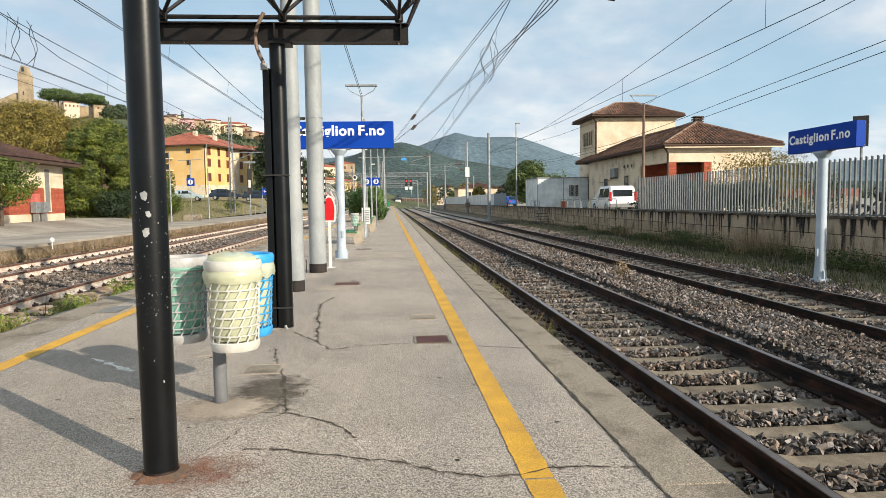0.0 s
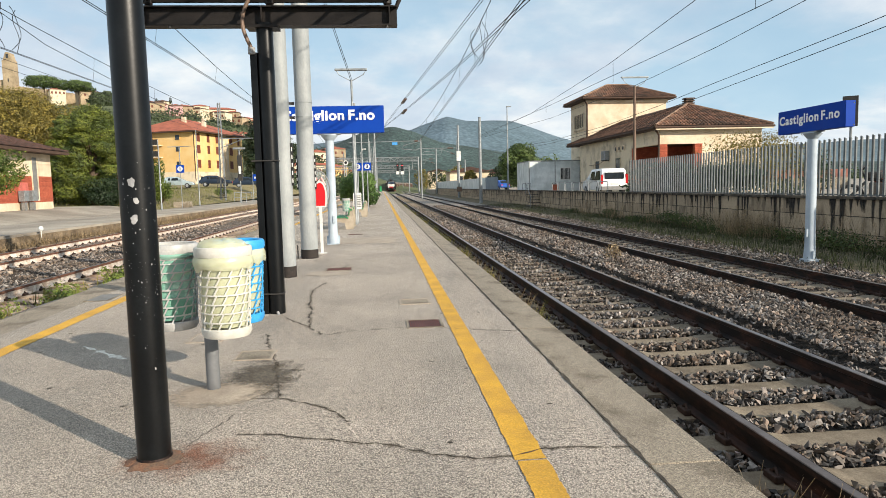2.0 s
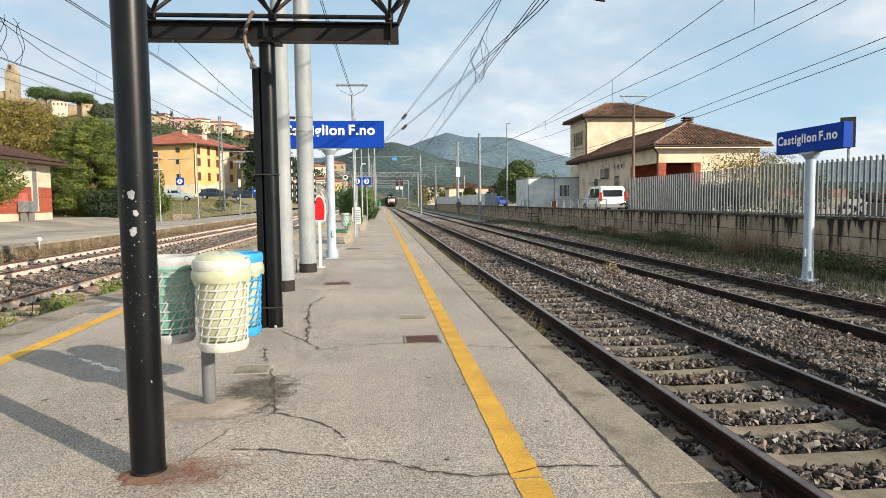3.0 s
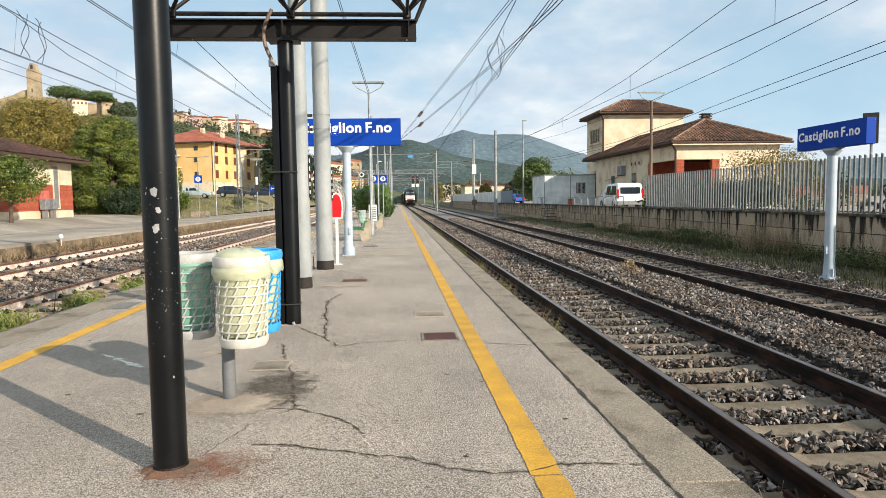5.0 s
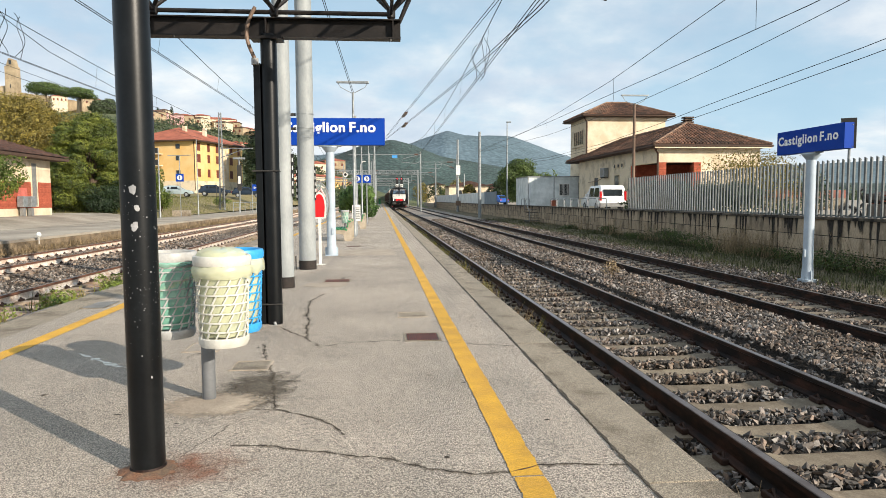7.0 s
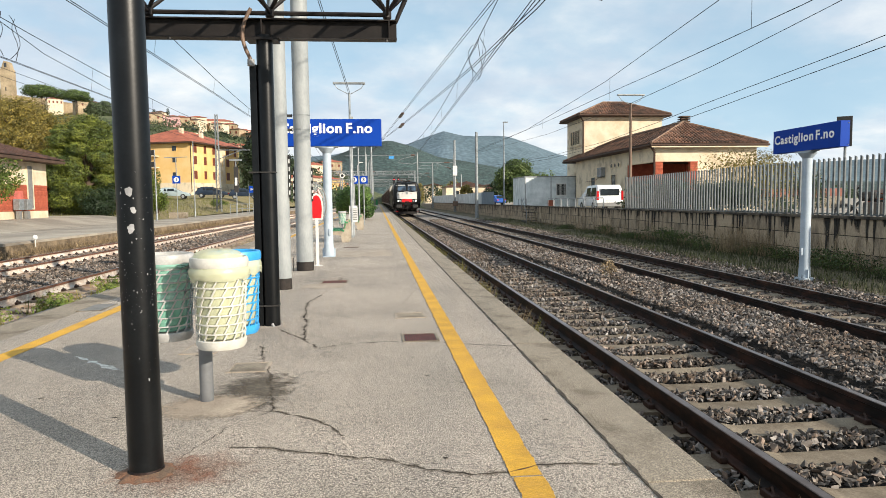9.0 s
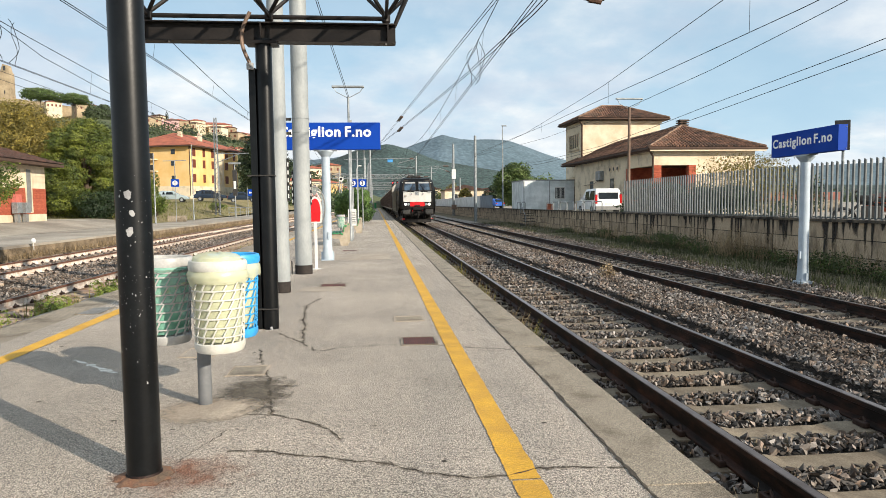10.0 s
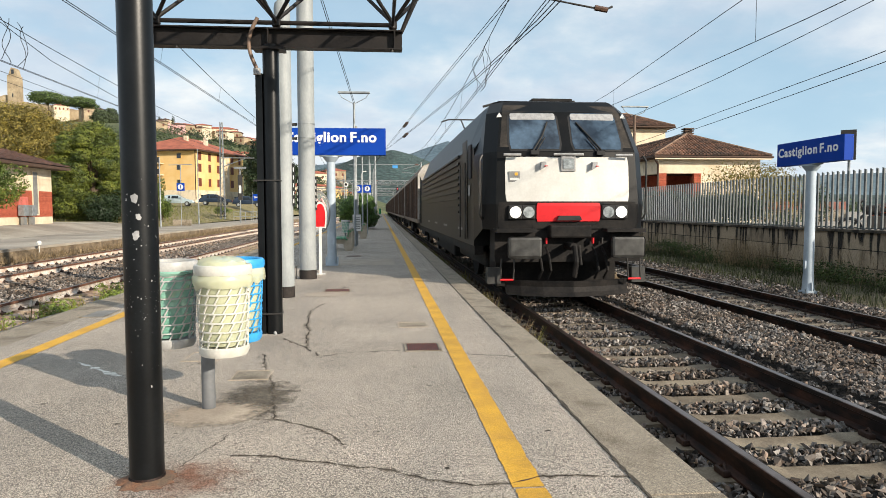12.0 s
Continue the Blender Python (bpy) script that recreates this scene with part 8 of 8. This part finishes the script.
face_panel("windscreen", -1.00, -0.11, 2.67, 3.34, 0.014, SCREEN, "cab windscreen", 0.03, x0t=-0.95, x1t=-0.13)
face_panel("windscreen", 0.11, 1.00, 2.67, 3.34, 0.014, SCREEN, "cab windscreen", 0.03, x0t=0.13, x1t=0.95)
for s in (-1, 1):
    face_panel("sun_blind", s * 0.54 - 0.40, s * 0.54 + 0.40, 3.21, 3.33, 0.018, CHIP, "pale sun blind", 0.02)
    face_panel("windscreen_gasket", *((-1.035, -0.075) if s < 0 else (0.075, 1.035)), 2.635, 3.375, 0.007, RUBBER, "black rubber gasket", 0.04, x0t=-0.985 if s < 0 else 0.095, x1t=-0.095 if s < 0 else 0.985)
    wp_ = part("wiper", tubes(([(s * 0.62, on_face(2.64) - 0.05, 2.62), (s * 0.42, on_face(2.9) - 0.04, 2.9), (s * 0.30 if s < 0 else 0.22, on_face(3.15) - 0.03, 3.16)], 0.016), ([(s * 0.55, on_face(2.64) - 0.05, 2.63), (s * 0.38, on_face(2.85) - 0.045, 2.87)], 0.012)), RUBBER, loco, "black wiper")
    part("wiper_base", boxes((s * 0.58 - 0.07, s * 0.58 + 0.07, on_face(2.6) - 0.06, on_face(2.6), 2.57, 2.64)), RUBBER, wp_)
    for zz, kind in ((0.93, LAMPON), (0.70, LENS)):
        hb = part("headlamp_housing", boxes((s * zz - 0.12, s * zz + 0.12, -0.075, -0.02, 1.46, 1.70), bev=0.02), RUBBER, loco)
        b = bmesh.new()
        tube(b, [(s * zz, -0.09, 1.58), (s * zz, -0.076, 1.58)], 0.098, 20)
        part("headlamp", b, kind, hb, "lit headlamp" if kind is LAMPON else "unlit lamp lens")
    bf = part("buffer", boxes((s * 0.87 - 0.285, s * 0.87 + 0.285, -0.62, -0.56, 0.82, 1.18), bev=0.05), LOCOGREY, loco, "worn rectangular buffer plate")
    b = bmesh.new()
    tube(b, [(s * 0.87, -0.56, 1.0), (s * 0.87, 0.2, 1.0)], 0.14, 16)
    part("buffer_stem", b, LOCOFRAME, bf)
    part("buffer_step", boxes((s * 0.95 - 0.34, s * 0.95 + 0.34, -0.30, 0.1, 1.24, 1.30)), LOCOFRAME, loco)
    part("step_iron", tubes(([(s * 0.98, -0.25, 0.8), (s * 1.0, -0.25, 0.44), (s * 1.22, -0.25, 0.44), (s * 1.2, -0.25, 0.8)], 0.016)), IRON, loco, "step iron")
    part("step_tip", tubes(([(s * 1.0, -0.252, 0.44), (s * 1.22, -0.252, 0.44)], 0.018)), RED, loco, "red tip")
    part("corner_handrail", tubes(([(s * 1.45, 0.30, 1.45), (s * 1.50, 0.26, 1.55), (s * 1.50, 0.26, 2.48), (s * 1.45, 0.30, 2.58)], 0.018)), LOCOGREY, loco)
    part("grab_rail", tubes(([(s * 0.98 - 0.15, on_face(2.55) - 0.08, 2.56), (s * 0.98 + 0.15, on_face(2.55) - 0.08, 2.56)], 0.022)), CHIP, loco)
    part("lamp_bracket", made(prism, [(s * 0.45 - 0.05, 2.30), (s * 0.45 + 0.05, 2.36), (s * 0.45 + 0.05, 2.44), (s * 0.45 - 0.03, 2.44)], on_face(2.35) - 0.09, on_face(2.35)), CHIP, loco)
    part("red_tick", boxes((s * 0.45 + 0.02, s * 0.45 + 0.07, on_face(2.37) - 0.11, on_face(2.37) - 0.095, 2.362, 2.376)), RED, loco)
    part("marker_plate", made(prism, [(s * 1.12 - 0.05, 3.26), (s * 1.12 + 0.05, 3.26), (s * 1.12, 3.34)], 0.46, 0.50), WHITE, loco)
part("grab_rail", tubes(([(-0.26, on_face(2.55) - 0.08, 2.57), (0.26, on_face(2.55) - 0.08, 2.57)], 0.022)), CHIP, loco)
ul = part("top_lamp_frame", boxes((-0.13, 0.13, on_face(2.4) - 0.05, on_face(2.4), 2.28, 2.54), bev=0.012), CHIP, loco)
part("top_lamp", boxes((-0.095, 0.095, on_face(2.4) - 0.062, on_face(2.4) - 0.051, 2.32, 2.50), bev=0.01), LENS, ul)
lg = part("maker_badge", boxes((-1.03, -0.84, on_face(2.19) + 0.012, on_face(2.19) + 0.045, 2.10, 2.28)), GREY, loco, "small grey badge")
part("badge_bar", boxes((-1.01, -0.86, on_face(2.19) + 0.009, on_face(2.19) + 0.011, 2.13, 2.17)), WHITE, lg)
part("badge_dot", boxes((-0.93, -0.88, on_face(2.19) + 0.009, on_face(2.19) + 0.011, 2.21, 2.26)), YELLOW, lg)
part("coupling_hatch", made(prism, [(-0.22, 1.44), (0.22, 1.44), (0.18, 1.52), (-0.18, 1.52)], -0.14, -0.05), RUBBER, loco)
part("cable_duct", boxes((-0.36, 0.36, -0.24, 0.0, 1.14, 1.36), bev=0.03), LOCOFRAME, loco)
part("buffer_beam", boxes((-1.28, 1.28, -0.02, 0.5, 0.72, 1.30)), LOCOFRAME, loco)
cp = part("coupling", tubes(([(0, -0.45, 1.02), (0.02, -0.5, 0.75), (0.0, -0.45, 0.5)], 0.045), ([(0.08, -0.42, 1.02), (0.10, -0.48, 0.7)], 0.03), ([(0, 0, 1.0), (0, -0.42, 1.0)], 0.07)), LOCOFRAME, loco, "screw coupling")
for x in (-0.55, -0.4, 0.42, 0.58):
    part("air_hose", tubes(([(x, -0.1, 0.98), (x, -0.3, 0.85), (x + 0.03, -0.34, 0.6), (x, -0.22, 0.45)], 0.022)), LOCOFRAME, loco)
    part("cock", boxes((x - 0.012, x + 0.012, -0.14, -0.06, 1.04, 1.14)), RED if abs(x) < 0.5 else IRON, loco)
plow = bmesh.new()
pts = [(-1.08, 0.02), (-0.85, -0.16), (-0.5, -0.32), (0.0, -0.42), (0.5, -0.32), (0.85, -0.16), (1.08, 0.02)]
ring_loft(plow, [[(x, y + dy, z) for x, y in pts] + [(x, y + dy + 0.04, z) for x, y in pts[::-1]] for z, dy in ((0.17, -0.10), (0.24, -0.02), (0.32, 0.02), (0.42, 0.0))])
part("rail_guard", plow, LOCOFRAME, loco, "worn grey rail guard blade")
for s in (-1, 1):
    part("guard_box", boxes((s * 1.28 - 0.12, s * 1.28 + 0.12, 0.0, 0.2, 0.35, 0.62)), LOCOGREY, loco)
    part("side_skirt", boxes((*sorted((s * 1.30, s * 1.47)), 1.1, 18.0, 0.78, 1.0)), LOCOFRAME, loco)
    x = s * 1.505
    for y0 in (1.35, 16.6):
        dr = part("cab_door", boxes((*sorted((x, x + s * 0.012)), y0 + 0.55, y0 + 1.25, 1.05, 3.0)), LOCO, loco)
        for yh in (0.48, 1.32):
            part("door_handrail", tubes(([(x + s * 0.05, y0 + yh, 1.05), (x + s * 0.05, y0 + yh, 2.55)], 0.018)), LOCOGREY, dr)
        # Black panel in place of the dim interior behind the open side window.
        part("cab_side_window", boxes((*sorted((x - s * 0.02, x + s * 0.010)), y0 - 0.02, y0 + 0.42, 2.22, 2.86)), RUBBER, loco, "black panel for the dim cab behind an open side window")
    for k in range(9):
        part("side_rib", boxes((*sorted((x, x + s * 0.035)), 3.2, 16.0, 1.55 + 0.15 * k, 1.60 + 0.15 * k)), LOCO, loco)
    part("side_notice", boxes((*sorted((x, x + s * 0.006)), 1.5, 1.75, 1.9, 2.1)), CHIP, loco)
    for y0 in (2.6, 6.0, 9.0, 12.0):
        part("side_lettering", boxes((*sorted((x, x + s * 0.005)), y0, y0 + 0.9, 1.20, 1.25)), CHIP, loco, "small pale lettering bars")
    for yc in (3.9, 15.1):
        for dy in (-1.45, 1.45):
            b = bmesh.new()
            tube(b, [(s * 0.70, yc + dy, 0.62), (s * 0.84, yc + dy, 0.62)], 0.62, 24)
            part("wheel", b, LOCOFRAME, loco)
        part("bogie_frame", boxes((*sorted((s * 0.98, s * 1.16)), yc - 2.2, yc + 2.2, 0.48, 0.82), bev=0.05), LOCOFRAME, loco)
part("front_underframe", boxes((-1.12, 1.12, 0.75, 1.5, 0.22, 0.98), (-0.62, 0.62, 1.5, 6.4, 0.30, 0.95)), LOCOFRAME, loco)
part("drag_box", boxes((-0.62, 0.62, 12.2, 17.6, 0.30, 0.95)), LOCOFRAME, loco)
part("underframe_box", boxes((-1.2, 1.2, 7.0, 12.0, 0.35, 0.95), bev=0.05), LOCOFRAME, loco)
part("roof_walk", boxes((-0.7, 0.7, 3.0, 16.4, 3.74, 3.80)), LOCOFRAME, loco)
part("roof_fairing", boxes((-0.35, 0.45, 1.3, 1.9, 3.66, 3.74), bev=0.03), LOCOFRAME, loco)
for yb, up in ((3.6, False), (14.6, True)):
    pan = part("pantograph", tubes(([(-0.5, yb, 3.95), (0.5, yb, 3.95)], 0.03), ([(-0.5, yb + 1.6, 3.95), (0.5, yb + 1.6, 3.95)], 0.03), ([(-0.5, yb, 3.95), (-0.5, yb + 1.6, 3.95)], 0.03), ([(0.5, yb, 3.95), (0.5, yb + 1.6, 3.95)], 0.03),
                                   ([(0, yb + 1.5, 3.97), (0, yb - 0.6, 4.55 if up else 3.90), (0, yb + 0.9, 5.18 if up else 3.98)], 0.03), ([(-0.8, yb + 0.9, 5.1 if up else 4.05), (-0.5, yb + 0.9, 5.2 if up else 4.14), (0.5, yb + 0.9, 5.2 if up else 4.14), (0.8, yb + 0.9, 5.1 if up else 4.05)], 0.028)), IRON, loco, "raised pantograph" if up else "folded pantograph")
    for x in (-0.45, 0.45):
        for y in (yb, yb + 1.6):
            part("roof_insulator", made(lathe, [(0.06, 3.78), (0.09, 3.82), (0.06, 3.86), (0.09, 3.9), (0.05, 3.95)], 10, x, y), INSUL, pan)
part("antenna", tubes(([(0.75, 2.3, 3.6), (0.75, 2.3, 3.86)], 0.03)), IRON, loco)


def wagon(label):
    """A covered freight wagon 17 m long with ribbed sliding sides; its near end is at y = 0."""
    t = thing("freight_wagon", label, "freight wagon", pose(3.155, 280, RAILZ), "wagons of the freight train")
    L, w = 16.4, 1.46
    prof = [(w, 1.18), (w, 3.22), (1.25, 3.62), (0.7, 3.86), (0.0, 3.94)]
    ring = prof + [(-x, z) for x, z in prof[::-1][1:]]
    part("body", made(prism, ring, 0.0, L), WAGON, t, "dusty brown sides")
    rp = [(w + 0.02, 3.22), (1.27, 3.65), (0.71, 3.89), (0.0, 3.97), (-0.71, 3.89), (-1.27, 3.65), (-w - 0.02, 3.22), (-w + 0.03, 3.20), (-1.22, 3.60), (0, 3.91), (1.22, 3.60), (w - 0.03, 3.20)]
    part("roof", made(prism, rp, -0.08, L + 0.08), WAGONROOF, t, "pale dusty arched roof")
    part("end_frame", made(prism, [(w + 0.03, 1.1), (w + 0.03, 3.27), (1.2, 3.68), (0, 3.98), (-1.2, 3.68), (-w - 0.03, 3.27), (-w - 0.03, 1.1)], -0.09, -0.002), WAGONEND, t)
    for s in (-1, 1):
        for k in range(13):
            y = 0.2 + k * (L - 0.4) / 12
            part("side_post", boxes((*sorted((s * w, s * (w + 0.05))), y - 0.06, y + 0.06, 1.15, 3.24)), WAGONROOF if k in (0, 6, 12) else WAGON, t)
        part("sill", boxes((*sorted((s * (w - 0.05), s * (w + 0.06))), -0.1, L + 0.1, 1.0, 1.17)), WAGONROOF, t)
        for yc in (2.2, L - 2.2):
            for dy in (-0.9, 0.9):
                b = bmesh.new()
                tube(b, [(s * 0.70, yc + dy, 0.46), (s * 0.84, yc + dy, 0.46)], 0.46, 18)
                part("wheel", b, LOCOFRAME, t)
            part("bogie_frame", boxes((*sorted((s * 0.95, s * 1.1)), yc - 1.4, yc + 1.4, 0.4, 0.7)), LOCOFRAME, t)
        b = bmesh.new()
        tube(b, [(s * 0.87, -0.55, 1.02), (s * 0.87, 0.0, 1.02)], 0.10, 10)
        part("buffer", b, LOCOFRAME, t)
    part("underframe", boxes((-1.0, 1.0, 0.0, L, 0.85, 1.0), (-0.9, 0.9, 4.5, 11.5, 0.45, 0.85)), LOCOFRAME, t)
    return t


first = wagon("brown weathered covered freight wagon with a pale roof")
wagons = [first] + [copy_thing(first, first.matrix_basis.copy()) for _ in range(10)]


# ---- what moves ----
SPEED, FRONT, TRAIN_X = 20.7, 11.45, 3.225        # metres a second; place of the cab face when the clip ends; line of the train on its rails


def on_track(s):
    """Place and heading on the near track, which bends away far down the line."""
    bend, radius = 265.0, 900.0
    if s <= bend:
        return TRAIN_X, s, 0.0
    a = (s - bend) / radius
    return TRAIN_X + radius * (1 - math.cos(a)), bend + radius * math.sin(a), -math.degrees(a)


def run(thing_, behind, length):
    rows = []
    for k in range(25):
        t = k * 0.5
        s = FRONT + SPEED * (12.0 - t) + behind
        (x0, y0, _), (x1, y1, _) = on_track(s), on_track(s + length)
        rows.append((t, pose(x0, y0, RAILZ, 0, 0, -math.degrees(math.atan2(x1 - x0, y1 - y0)))))
    walk(thing_, rows)


def motions():
    run(loco, 0.0, 19.0)
    for k, w in enumerate(wagons):
        run(w, 20.0 + 17.6 * k, 16.4)


motions()
